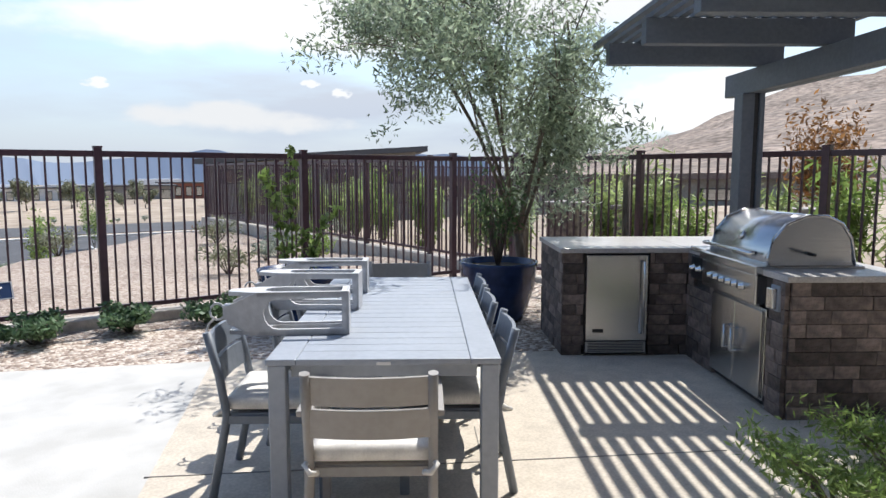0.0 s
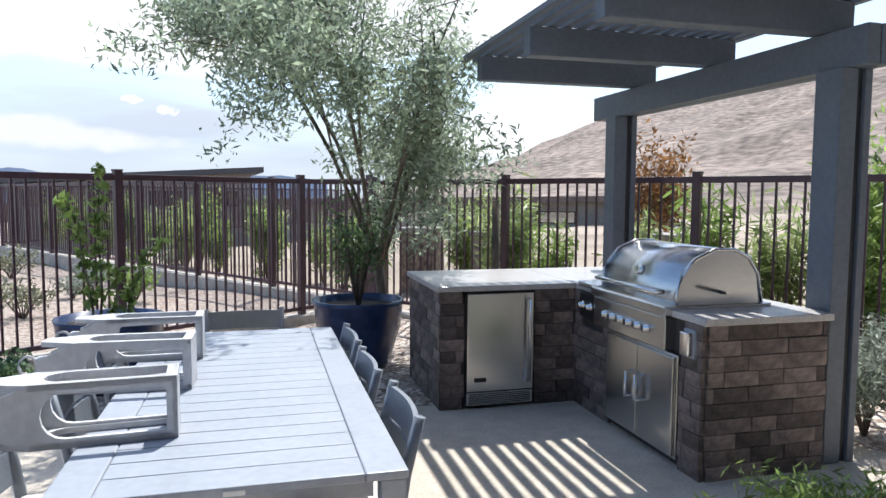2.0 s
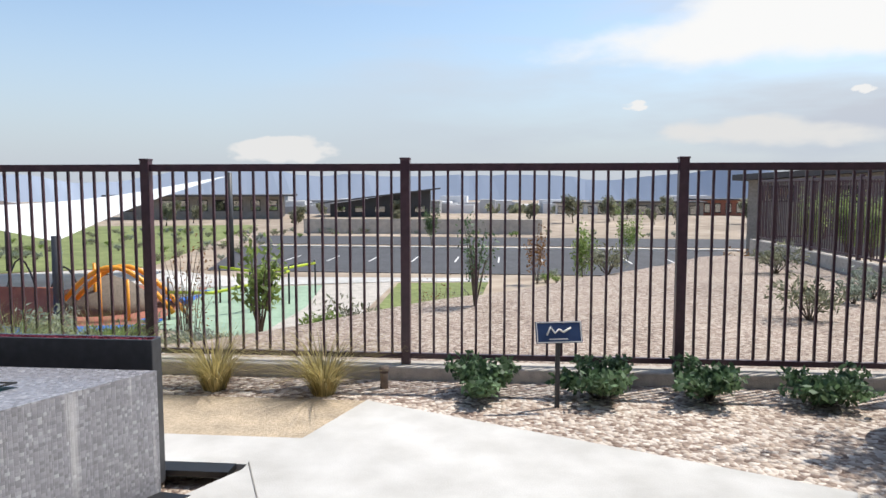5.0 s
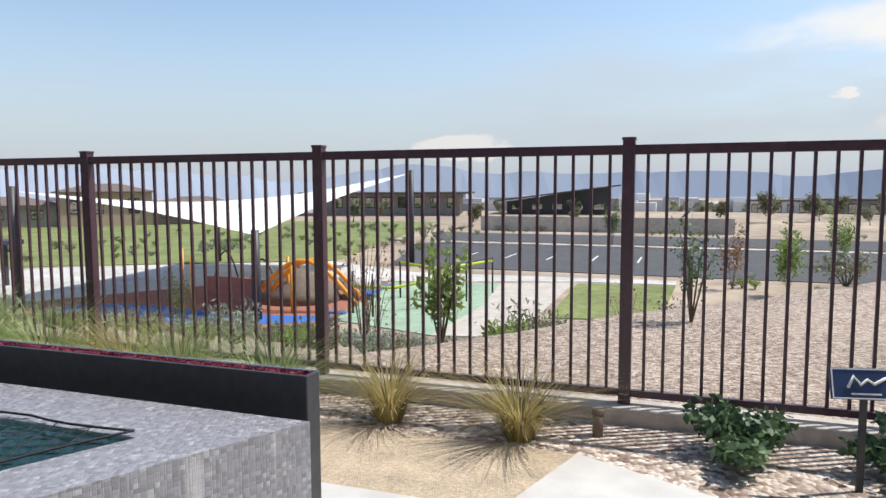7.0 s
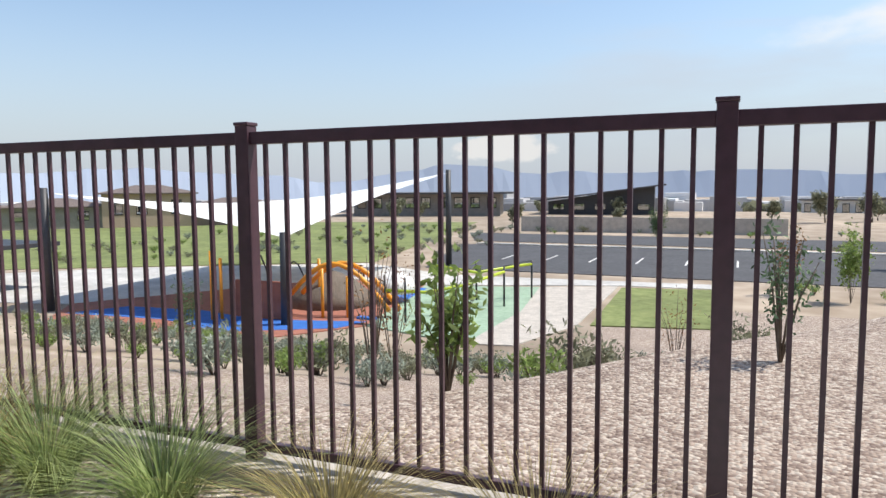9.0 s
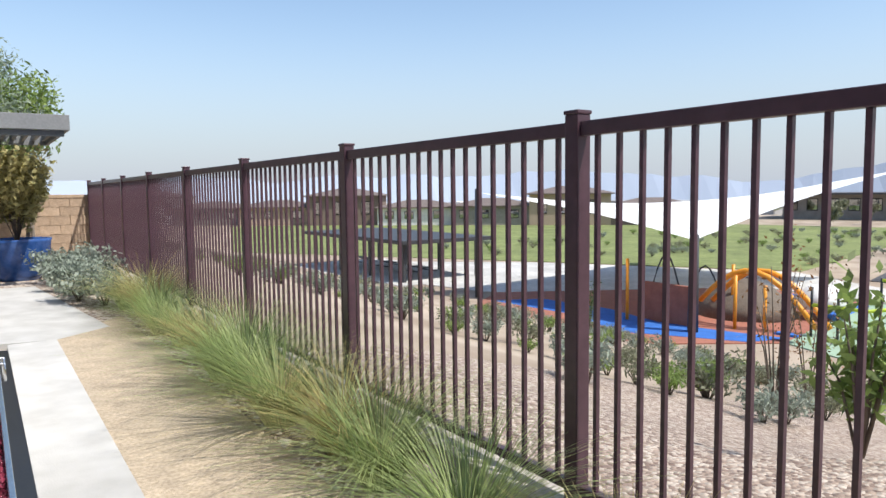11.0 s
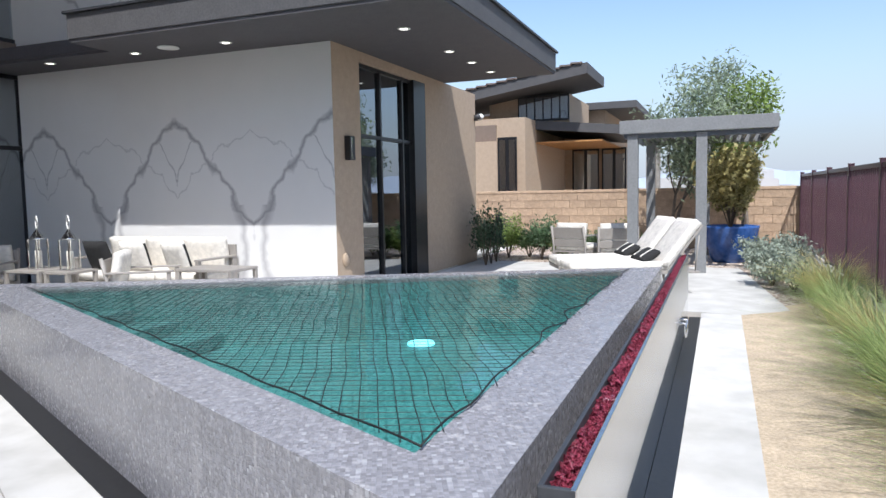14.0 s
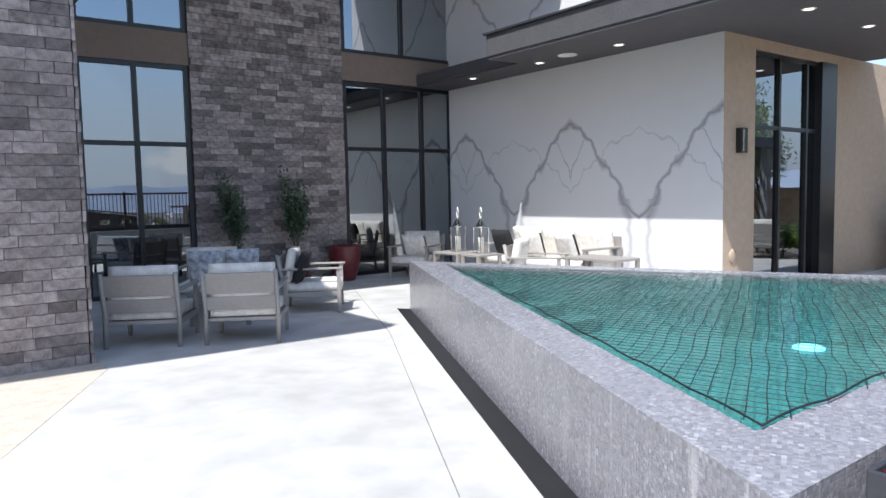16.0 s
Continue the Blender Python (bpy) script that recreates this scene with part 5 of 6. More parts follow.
window("window_1", pose(WX1, YW - 0.12, 0, 0, 0, 180), WX1 - WX0, WZ, 3, [2.35], "tall black-framed glazing reflecting trees and the block wall")
part("reveal", box(WX0, WX0 + 0.5, YW - 0.25, YW - 0.002, 0, WZ), "frame", bpy.data.objects["window_1"]).matrix_parent_inverse = bpy.data.objects["window_1"].matrix_basis.inverted()

# flat canopy roof of the wing
ROOF = thing("canopy_roof", pose(0, 0, 0), "charcoal flat roof with a deep soffit over the pool wing", "roof", kind="structure")
part("soffit", box(-12.0, -6.35, -9.82, -4.55, 3.56, 3.60), "soffit", ROOF)
part("soffit", box(-12.0, -7.0, YF - 0.4, -9.82, 3.56, 3.60), "soffit", ROOF)
part("fascia", box(-12.02, -6.33, -9.84, -4.53, 3.601, 3.93, 0.008), "fascia", ROOF)
part("fascia", box(-12.02, -6.98, YF - 0.4, -9.841, 3.601, 3.80, 0.008), "soffit", ROOF)
part("drip_edge", box(-12.06, -6.29, -9.88, -4.49, 3.931, 3.965, 0.004), "dark_steel", ROOF)
for k, (x, y) in enumerate(((-7.25, -11.3), (-7.25, -9.6), (-7.25, -8.0), (-9.2, -5.5), (-10.2, -5.5), (-11.2, -5.5), (-7.6, -5.5))):
    d = thing("downlight", pose(x, y, 3.56), "small lit recessed downlight in the soffit", "downlight", "soffit downlights")
    part("trim", moved(lathe([(0.085, 0), (0.08, -0.006), (0.06, -0.008), (0.055, 0.0)], 24), pose(0, 0, -0.001)), "white", d)
    part("lens", moved(lathe([(0.055, 0), (0.05, -0.004), (0.005, -0.005)], 20), pose(0, 0, -0.002)), "lamp", d)
sp = thing("ceiling_speaker", pose(-7.15, -8.9, 3.56), "round white speaker in the soffit", "speaker")
part("grille", moved(lathe([(0.15, 0), (0.145, -0.01), (0.01, -0.012)], 32), pose(0, 0, -0.001)), "white", sp)


def sconce(m):
    s = thing("wall_sconce", m, "black rectangular wall sconce with a bright steel face", "wall lamp")
    part("body", box(-0.075, 0.075, 0, 0.09, -0.17, 0.17, 0.006), "black", s)
    part("face", box(0.01, 0.05, 0.09, 0.10, -0.15, 0.15, 0.004), "chrome", s)


sconce(pose(-8.15, YW, 2.13, 0, 0, 0))
cv = thing("outlet_cover", pose(-8.02, YW, 0.55), "round tan speaker cover on the stucco", "cover")
part("disc", moved(lathe([(0.10, 0), (0.095, 0.02), (0.01, 0.022)], 28), pose(0, 0, 0, -90)), "stucco", cv)


def spotlight(m):
    s = thing("security_light", m, "white twin security spotlight on a bracket", "security light")
    part("bracket", box(-0.05, 0.05, 0, 0.05, -0.06, 0.06, 0.01), "dark_steel", s)
    for q in (-1, 1):
        part("head", moved(lathe([(0.03, 0), (0.05, 0.05), (0.06, 0.13), (0.01, 0.14)], 20), pose(q * 0.08, 0.06, -0.03, -60, 0, q * 25)), "white" if q < 0 else "dark_steel", s)


spotlight(pose(-13.72, YW + 0.0, 3.05, 0, 0, -20))

# stone facade and its glazing
structure("wall_header", box(-9.0, 8, YF - 0.25, YF + 0.02, 3.58, 4.08), "brown_stucco", "brown stucco band between the storeys")
window("window_2", pose(-1.0, YF - 0.05, 0, 0, 0, 180), 1.62, 3.58, 2, [2.35, 1.2][:1], "tall black-framed window reflecting the sky", fr=0.07)
window("window_3", pose(-5.36, YF - 0.05, 0, 0, 0, 180), 2.62, 3.56, 3, [2.35], "tall black-framed glass doors under the header", fr=0.07)
window("window_4", pose(-5.36, YF - 0.05, 4.08, 0, 0, 180), 2.62, 2.4, 2, [1.9], "upper storey black-framed glazing", fr=0.07)
window("window_5", pose(-1.0, YF - 0.05, 4.08, 0, 0, 180), 1.62, 2.4, 2, [1.9], "upper storey black-framed window", fr=0.07)
# plain box rooms added behind the facade so its panes read dark
rm = box(-10, 9, YF - 5.2, YF - 5.0, -0.1, 7)
box(8.8, 9, YF - 5, YF - 0.25, -0.1, 7, 0, rm)
box(-2.61, -5.35, YF - 0.45, YF - 0.06, -0.1, 7, 0, rm)
box(-0.99, 9, YF - 0.45, YF - 0.06, -0.1, 7, 0, rm)
structure("wall_interior", rm, "interior", "plain walls added behind the glazing to keep it dark")
structure("floor_interior", box(-10, 9, YF - 5, YF - 0.1, -0.1, -0.005), "interior", "grey floor of an added dark room", "floor")
structure("ceiling_interior", box(-10, 9, YF - 5, YF - 0.1, 3.6, 4.0), "interior", "ceiling of an added dark room", "ceiling")
BW = tagged(put("wall_brick", box(-5.33, -2.62, YF - 0.06, YF + 0.03, -0.05, 6.6), "mortar"), "grey-brown brick veneer wall two storeys tall", "wall", kind="structure")
CW = tagged(put("column_brick", box(-0.26, 1.9, -9.1, -8.38, -0.05, 6.6), "mortar"), "grey-brown brick veneer pier at the house corner", "column", kind="structure")
structure("beam_dark", box(-0.85, 0.2, YF, -9.1, 4.0, 4.4), "soffit", "dark soffit beam between pier and house", "beam")
# upper roof whose edge throws the shade on the terrace
structure("roof_upper", prism([(-9.5, -9.0), (0.60, -9.0), (0.60, -5.89), (9, -6.2), (9, -18), (-9.5, -18)], 6.62, 7.0), "soffit", "dark upper flat roof of the house", "roof")


# ---- terrace furniture ----
def lounge_chair(m, label, group):
    c = thing("lounge_chair", m, label, "armchair", group)
    w = 0.36
    for s in (-1, 1):
        part("front_leg", box(s * w - 0.02, s * w + 0.02, 0.32, 0.37, 0, 0.56, 0.004), "taupe", c)
        part("back_leg", tube([(s * w, -0.36, 0), (s * w, -0.34, 0.35), (s * w, -0.42, 0.76)], 0.024, 6), "taupe", c)
        part("armrest", box(s * w - 0.035, s * w + 0.035, -0.38, 0.40, 0.56, 0.585, 0.006), "taupe", c)
        part("side_rail", box(s * w - 0.015, s * w + 0.015, -0.34, 0.34, 0.22, 0.28, 0.004), "taupe", c)
    for z0, z1 in ((0.36, 0.50), (0.53, 0.745)):
        part("back_slat", moved(box(-w, w, -0.012, 0.012, z0, z1, 0.004), pose(0, -0.28, 0, 9)), "taupe", c)
    part("seat_deck", box(-w, w, -0.33, 0.34, 0.235, 0.27, 0.004), "taupe", c)
    part("seat_cushion", moved(pillow(0.66, 0.68, 0.13, 0.2), pose(0, 0.03, 0.335)), "cushion", c, "thick off-white seat cushion")
    part("back_cushion", moved(pillow(0.66, 0.42, 0.14, 0.4), pose(0, -0.27, 0.61, 80)), "cushion", c, "off-white back cushion")
    return c


G1, G2 = "armchairs on the terrace", "seats by the marble wall"
lc = lounge_chair(pose(-1.84, -8.56, 0, 0, 0, 149), "taupe armchair with off-white cushions seen from behind", G1)
copy_thing(lc, pose(-1.0, -9.07, 0, 0, 0, 149))
copy_thing(lc, pose(-3.2, -9.75, 0, 0, 0, 59))
copy_thing(lc, pose(-2.15, -10.75, 0, 0, 0, -31))
copy_thing(lc, pose(-6.2, -11.7, 0, 0, 0, -60))


def throw_pillow(m, material, label, band=False):
    p = thing("throw_pillow", m, label, "pillow")
    part("cover", moved(pillow(0.44, 0.44, 0.15, 0.8), pose(0, 0, 0)), material, p)
    if band:
        part("band", box(-0.222, -0.15, -0.20, 0.20, -0.02, 0.02, 0.008), "black_cloth", p, "black edge band")
        part("band", box(0.15, 0.222, -0.20, 0.20, -0.02, 0.02, 0.008), "black_cloth", p, "black edge band")


throw_pillow(pose(-2.05, -10.55, 0.60, 70, 0, -31), "stripe_cloth", "grey-blue patterned throw pillow on the armchair")
throw_pillow(pose(-3.0, -9.65, 0.60, 70, 0, 59), "black_cloth", "black throw pillow leaning on the armchair")
throw_pillow(pose(-2.5, -10.45, 0.60, 70, 0, -10), "stripe_cloth", "grey-blue patterned throw pillow")
throw_pillow(pose(-6.1, -11.6, 0.58, 65, 0, -60), "cushion", "white pillow with black bands on the armchair", True)


def low_table(m, w, d, h, label):
    t = thing("coffee_table", m, label, "table")
    part("top", box(-w / 2, w / 2, -d / 2, d / 2, h - 0.035, h, 0.005), "taupe", t)
    for sx in (-1, 1):
        for sy in (-1, 1):
            part("leg", box(sx * (w / 2 - 0.03) - 0.025, sx * (w / 2 - 0.03) + 0.025, sy * (d / 2 - 0.03) - 0.025, sy * (d / 2 - 0.03) + 0.025, 0, h - 0.035, 0.003), "taupe", t)


low_table(pose(-2.0, -9.7, 0, 0, 0, -31), 0.7, 0.7, 0.42, "taupe aluminium coffee table between armchairs")
low_table(pose(-6.75, -7.9, 0, 0, 0, 0), 0.55, 0.9, 0.55, "taupe aluminium side table by the marble wall")
low_table(pose(-6.3, -10.6, 0, 0, 0, 0), 0.6, 0.7, 0.52, "taupe side table holding lanterns")


def sofa(m):
    s = thing("outdoor_sofa", m, "long taupe outdoor sofa with off-white cushions", "sofa")
    L = 1.15
    part("base", box(-L, L, -0.40, 0.40, 0.20, 0.28, 0.006), "taupe", s)
    for sx in (-1, 1):
        for y in (-0.36, 0.36):
            part("leg", box(sx * (L - 0.03) - 0.03, sx * (L - 0.03) + 0.03, y - 0.03, y + 0.03, 0, 0.6, 0.004), "taupe", s)
        part("armrest", box(sx * (L - 0.03) - 0.04, sx * (L - 0.03) + 0.04, -0.40, 0.40, 0.60, 0.63, 0.006), "taupe", s)
    part("back_frame", box(-L, L, -0.43, -0.39, 0.28, 0.78, 0.006), "taupe", s)
    for k in range(3):
        x = -L + 0.07 + (2 * L - 0.14) * (k + 0.5) / 3
        part("seat_cushion", moved(pillow(0.72, 0.74, 0.16, 0.2), pose(x, 0.02, 0.36)), "cushion", s)
        part("back_cushion", moved(pillow(0.72, 0.46, 0.17, 0.45), pose(x, -0.29, 0.66, 80)), "cushion", s)
    return s


sofa(pose(-7.25, -9.45, 0, 0, 0, -90))
lounge_chair(pose(-6.15, -8.55, 0, 0, 0, 35), "taupe armchair turned towards the marble wall", G2)
throw_pillow(pose(-6.95, -10.2, 0.66, 70, 0, -90), "black_cloth", "black throw pillow with a white edge on the sofa")
throw_pillow(pose(-6.95, -9.5, 0.66, 70, 0, -85), "cushion", "white throw pillow with black bands on the sofa", True)
throw_pillow(pose(-6.95, -8.75, 0.66, 70, 0, -95), "cushion", "white throw pillow with black bands on the sofa", True)


def glass_lantern(m):
    g = thing("glass_lantern", m, "tall steel lantern with a white candle", "lantern", "lanterns by the sofa")
    for sx in (-1, 1):
        for sy in (-1, 1):
            part("post", box(sx * 0.085 - 0.008, sx * 0.085 + 0.008, sy * 0.085 - 0.008, sy * 0.085 + 0.008, 0, 0.42), "chrome", g)
    part("base", box(-0.10, 0.10, -0.10, 0.10, 0, 0.02, 0.004), "chrome", g)
    part("roof", lathe([(0.13, 0.42), (0.12, 0.44), (0.03, 0.54), (0.01, 0.56)], 4), "chrome", g)
    part("ring", moved(tube([(0.09 * math.cos(k * 0.393), 0, 0.09 * math.sin(k * 0.393)) for k in range(17)], 0.009, 6), pose(0, 0, 0.65, 0, 0, 60)), "white", g)
    part("candle", lathe([(0.045, 0.02), (0.045, 0.25), (0.04, 0.26), (0.005, 0.255)], 20), "candle", g, "ivory pillar candle")


for y in (-10.45, -9.85):
    glass_lantern(pose(-6.25, y - 0.1, 0.52 if y < -10 else 0.0))
low_table(pose(-6.25, -9.95, 0, 0, 0, 0), 0.5, 0.45, 0.52, "taupe side table holding a lantern")
bpy.data.objects["glass_lantern.001"].location.z = 0.52

rp = pot((-5.05, -12.28, 0), 0.29, 0.62, "red_pot", "dark red glazed cylinder pot, empty")
for k, (x, y) in enumerate(((-4.1, -12.2), (-3.05, -12.2))):
    pot((x, y, 0), 0.24, 0.5, "red_pot", "dark red glazed pot with a tall shrub")
    shrub("potted_tree", (x, y, 0.44), 0.28, 1.35, "shrub", "dark green upright shrub in a red pot", 1500, 0.07, 300 + k, 0.45, stems=8)


def sun_lounger(m):
    s = thing("sun_lounger", m, "off-white cushioned sun lounger with raised back", "sun lounger", "sun loungers by the pool")
    part("frame", box(-0.33, 0.33, -1.0, 0.35, 0.30, 0.35, 0.006), "taupe", s)
    for x in (-0.28, 0.28):
        for y in (-0.9, 0.55):
            part("leg", tube([(x, y * 0.9, 0.32), (x, y, 0.0)], 0.02, 6), "taupe", s)
    part("side_rail", box(-0.33, 0.33, 0.35, 0.80, 0.30, 0.33, 0.004), "taupe", s)
    part("mattress", moved(pillow(0.66, 1.36, 0.12, 0.15), pose(0, -0.33, 0.415)), "cushion", s)
    b = part("backrest", moved(pillow(0.66, 0.80, 0.12, 0.15), pose(0, 0.53, 0.70, 52)), "cushion", s)
    part("backrest_frame", moved(box(-0.33, 0.33, -0.39, 0.39, -0.015, 0.015, 0.005), pose(0, 0.59, 0.655, 52)), "taupe", s)
    part("prop", tube([(0.28, 0.75, 0.33), (0.28, 0.80, 0.82)], 0.012, 6), "taupe", s)
    return s


sl = sun_lounger(pose(-9.5, -2.85, 0, 0, 0, 25))
copy_thing(sl, pose(-10.3, -3.2, 0, 0, 0, 25))
for x, y in ((-9.56, -2.72), (-10.36, -3.07)):
    t = thing("lumbar_pillow", pose(x, y, 0.535, 30, 0, 25), "black lumbar pillow with white stripes", "pillow")
    part("cover", pillow(0.50, 0.28, 0.14, 0.7), "black_cloth", t)
    for a in (-0.15, 0.12):
        part("stripe", box(a, a + 0.05, -0.115, 0.115, -0.072, 0.072, 0.02), "cushion", t, "white stripe")


def garden_pergola():
    p = thing("pergola", pose(0, 0, 0), "grey painted slatted pergola over a seating corner", "pergola")
    x0, x1, y0, y1 = -16.0, -12.1, -3.42, -0.86
    for x in (x1 - 0.15, x0 + 0.3):
        for y in (-2.05, -3.2):
            part("post", box(x - 0.09, x + 0.09, y - 0.09, y + 0.09, -0.02, 2.42, 0.006), "pergola_light", p)
    part("fascia", box(x1 - 0.06, x1, y0, y1, 2.44, 2.67, 0.006), "pergola_light", p)
    part("fascia", box(x0, x0 + 0.06, y0, y1, 2.44, 2.67, 0.006), "pergola_light", p)
    part("fascia", box(x0 + 0.061, x1 - 0.061, y0, y0 + 0.06, 2.44, 2.67, 0.006), "pergola", p)
    part("fascia", box(x0 + 0.061, x1 - 0.061, y1 - 0.06, y1, 2.44, 2.67, 0.006), "pergola_light", p)
    for k in range(14):
        y = y0 + 0.2 + k * 0.175
        part("slat", box(x0 + 0.062, x1 - 0.062, y - 0.03, y + 0.03, 2.52, 2.62, 0.004), "pergola_light", p)
    part("beam", box(x1 - 0.30, x1 - 0.12, y0 + 0.07, y1 - 0.07, 2.36, 2.44), "pergola", p)


garden_pergola()
for k, (x, y) in enumerate(((-13.2, -3.6), (-13.4, -4.4))):
    copy_thing(lc, pose(x, y, 0, 0, 0, 100 - 30 * k))

# block wall with its courses
BLK = thing("wall_block", pose(-17.5, 0, 0), "tan concrete block garden wall", "wall", kind="structure")
part("core", box(-0.19, -0.01, -9.0, 0.0, -0.05, 1.40), "block", BLK)
bme = box(-0.01, 0.008, -0.195, 0.195, 0.004, 0.196, 0.004)
bmm = bpy.data.meshes.new("block")
bme.to_mesh(bmm)
bme.free()
bmm.materials.append(M["block"])
for r in range(7):
    for k in range(23):
        y = -0.2 - 0.4 * k - (0.2 if r % 2 else 0)
        if y < -8.9:
            continue
        o = put_mesh("block", bmm, None, BLK)
        o.location = (0, y, r * 0.2)
part("coping", box(-0.22, 0.02, -9.0, 0.0, 1.40, 1.47, 0.006), "block", BLK)

# planting by the block wall
pot((-14.3, -1.55, -0.008), 0.52, 0.72, "pot_blue", "large bright blue glazed pot with variegated shrub")
shrub("variegated_shrub", (-14.3, -1.55, 0.62), 0.62, 1.45, "yellow_leaf", "rounded yellow-green variegated shrub in a blue pot", 6500, 0.11, 61, 0.5, stems=16)
tree("garden_tree", (-16.5, -1.2, -0.02), 4.6, "leafy yellow-green garden tree by the block wall", "bay", 2, 0.8, 0.05, 0.12, 9000, 0.42, 62, 0.4)
tree("garden_tree", (-16.6, -2.7, -0.02), 4.6, "tall silver-green garden tree by the block wall", "olive", 2, 0.7, 0.05, 0.12, 10000, 0.42, 63, 0.3)
rng = np.random.default_rng(5)
for k in range(9):
    shrub("garden_shrub", (-13.9 - 0.9 * rng.random(), -3.6 - k * 0.42, -0.01), 0.46, 0.58 + 0.30 * rng.random(), ("bay", "carissa", "olive_low")[k % 3], "loose green flowering garden shrub", 2000, 0.07, 70 + k, 0.35)
for k in range(3):
    shrub("dark_shrub", (-12.6 - k * 0.35, -6.1, -0.01), 0.35, 1.1, "shrub", "dark green upright shrub against the stucco", 800, 0.08, 90 + k, 0.35)
for k in range(7):
    shrub("sage_shrub", (-10.2 - k * 0.62, -0.75 - 0.25 * (k % 2), -0.01), 0.5, 0.42 + 0.1 * (k % 3), "sage", "low silver-grey sage shrub on gravel", 1500, 0.07, 95 + k, 0.5)


# ---- neighbouring house ----
def neighbour():
    h = thing("neighbour_house", pose(0, 0, 0), "tan stucco modern house with dark sloping roofs", "house")
    part("wall", box(-26, -20.2, -22, -7.3, -0.1, 3.7), "stucco", h)
    part("wall", box(-23.5, -20.0, -9.5, -7.6, -0.1, 3.0), "stucco", h)
    part("wall", box(-34, -26.02, -18, -5.8, -0.1, 4.4), "stucco", h)
    part("wall", box(-25.5, -22.0, -9.0, -6.3, 3.6, 4.55), "stucco", h)
    part("dark_panel", box(-20.19, -20.12, -9.0, -8.2, 1.4, 3.5), "brown_stucco", h)
    t = bmesh.new()
    v = [t.verts.new(c) for c in ((-20.4, -5.45, 4.9), (-20.4, -14, 3.55), (-23.6, -14, 3.55), (-23.6, -5.45, 4.9))]
    w = [t.verts.new(c.co + Vector((0, 0, 0.32))) for c in v]
    t.faces.new(v)
    t.faces.new(w)
    for k in range(4):
        t.faces.new((v[k], v[(k + 1) % 4], w[(k + 1) % 4], w[k]))
    bmesh.ops.recalc_face_normals(t, faces=t.faces[:])
    rf = part("roof", t, "fascia", h)
    t = bmesh.new()
    for k in range(24):
        y = -5.6 - k * 0.33
        z = 5.23 - (-5.45 - y) * 0.158
        box(-23.6, -20.35, y - 0.34, y, z - 0.02, z + 0.03, 0, t)
    part("tiles", t, "roof_tile", rf)
    t = bmesh.new()
    v = [t.verts.new(c) for c in ((-21.5, -3.4, 3.05), (-21.5, -7.6, 3.45), (-27, -7.6, 3.45), (-27, -3.4, 3.05))]
    w = [t.verts.new(c.co + Vector((0, 0, 0.28))) for c in v]
    t.faces.new(v)
    t.faces.new(w)
    for k in range(4):
        t.faces.new((v[k], v[(k + 1) % 4], w[(k + 1) % 4], w[k]))
    bmesh.ops.recalc_face_normals(t, faces=t.faces[:])
    pr = part("porch_roof", t, "fascia", h)
    part("timber_soffit", box(-26.9, -21.6, -7.5, -5.2, 2.98, 3.03), "timber", pr)
    part("porch_column", box(-22.2, -21.8, -3.9, -3.5, -0.1, 3.0), "grey_wall", h)
    for y0, y1, x, z0, z1 in ((-8.1, -7.5, -20.0, 0.6, 3.1), (-7.0, -6.0, -26.0, 0.5, 3.0), (-5.9, -5.0, -26.0, 0.3, 3.0)):
        wn_ = part("window", box(x, x + 0.05, y0, y1, z0, z1), "frame", h)
        for k in range(2):
            part("pane", box(x + 0.052, x + 0.07, y0 + 0.06 + k * (y1 - y0) / 2, y0 + (k + 1) * (y1 - y0) / 2 - 0.05, z0 + 0.08, z1 - 0.08), "glass", wn_)
    cl = part("clerestory", box(-21.99, -21.94, -8.0, -6.3, 3.72, 4.55), "frame", h)
    for k in range(6):
        part("pane", box(-21.93, -21.91, -7.95 + k * 0.275, -7.72 + k * 0.275, 3.78, 4.48), "glass", cl)
    part("flat_roof", box(-34.5, -25.6, -12.5, -4.6, 4.4, 4.65), "fascia", h)


neighbour()

# ---- park below ----
ZG = -5.3


def pad(name, poly, material, label, lift):
    return tagged(put(name, prism(poly, ZG - 0.3, ZG + lift), material), label, "ground", kind="structure")


pad("play_surface_red", [(-31, 19.6), (-20.7, 20.6), (-16.5, 26.5), (-19.5, 40), (-27, 41), (-36, 26)], "rubber_red", "brick red rubber play surface", 0.05)
pad("play_surface_blue", [(-33.5, 23.6), (-27, 24.2), (-22.5, 22.6), (-17.5, 25.4), (-16.9, 27.4), (-20, 26.5), (-23, 26.0), (-27, 27.0), (-32, 26.5)], "rubber_blue", "blue stripe in the rubber play surface", 0.062)
pad("play_surface_blue_far", [(-21, 36), (-17.8, 33), (-18.8, 38.8), (-24, 40)], "rubber_blue", "blue patch in the rubber play surface", 0.062)
pad("play_surface_green", [(-16.5, 26.5), (-10.6, 24.6), (-10.6, 33), (-12.0, 42.0), (-19.5, 40)], "rubber_green", "sage green exercise surface", 0.056)
pad("pavement_park", [(-10.6, 24.6), (-8.6, 25.0), (-7.0, 30), (-7.2, 44), (-12.0, 42.0), (-10.6, 33)], "kerb", "pale concrete park path", 0.056)
pad("lawn_small", [(-6.4, 30.4), (-1.0, 31.5), (-0.5, 44.5), (-6.9, 43.5)], "lawn", "bright green mown lawn", 0.06)
pad("lawn_large", [(-48, 42), (-30, 52), (-45, 120), (-120, 100), (-140, 40), (-80, 22)], "lawn", "wide mown park lawn", 0.05)
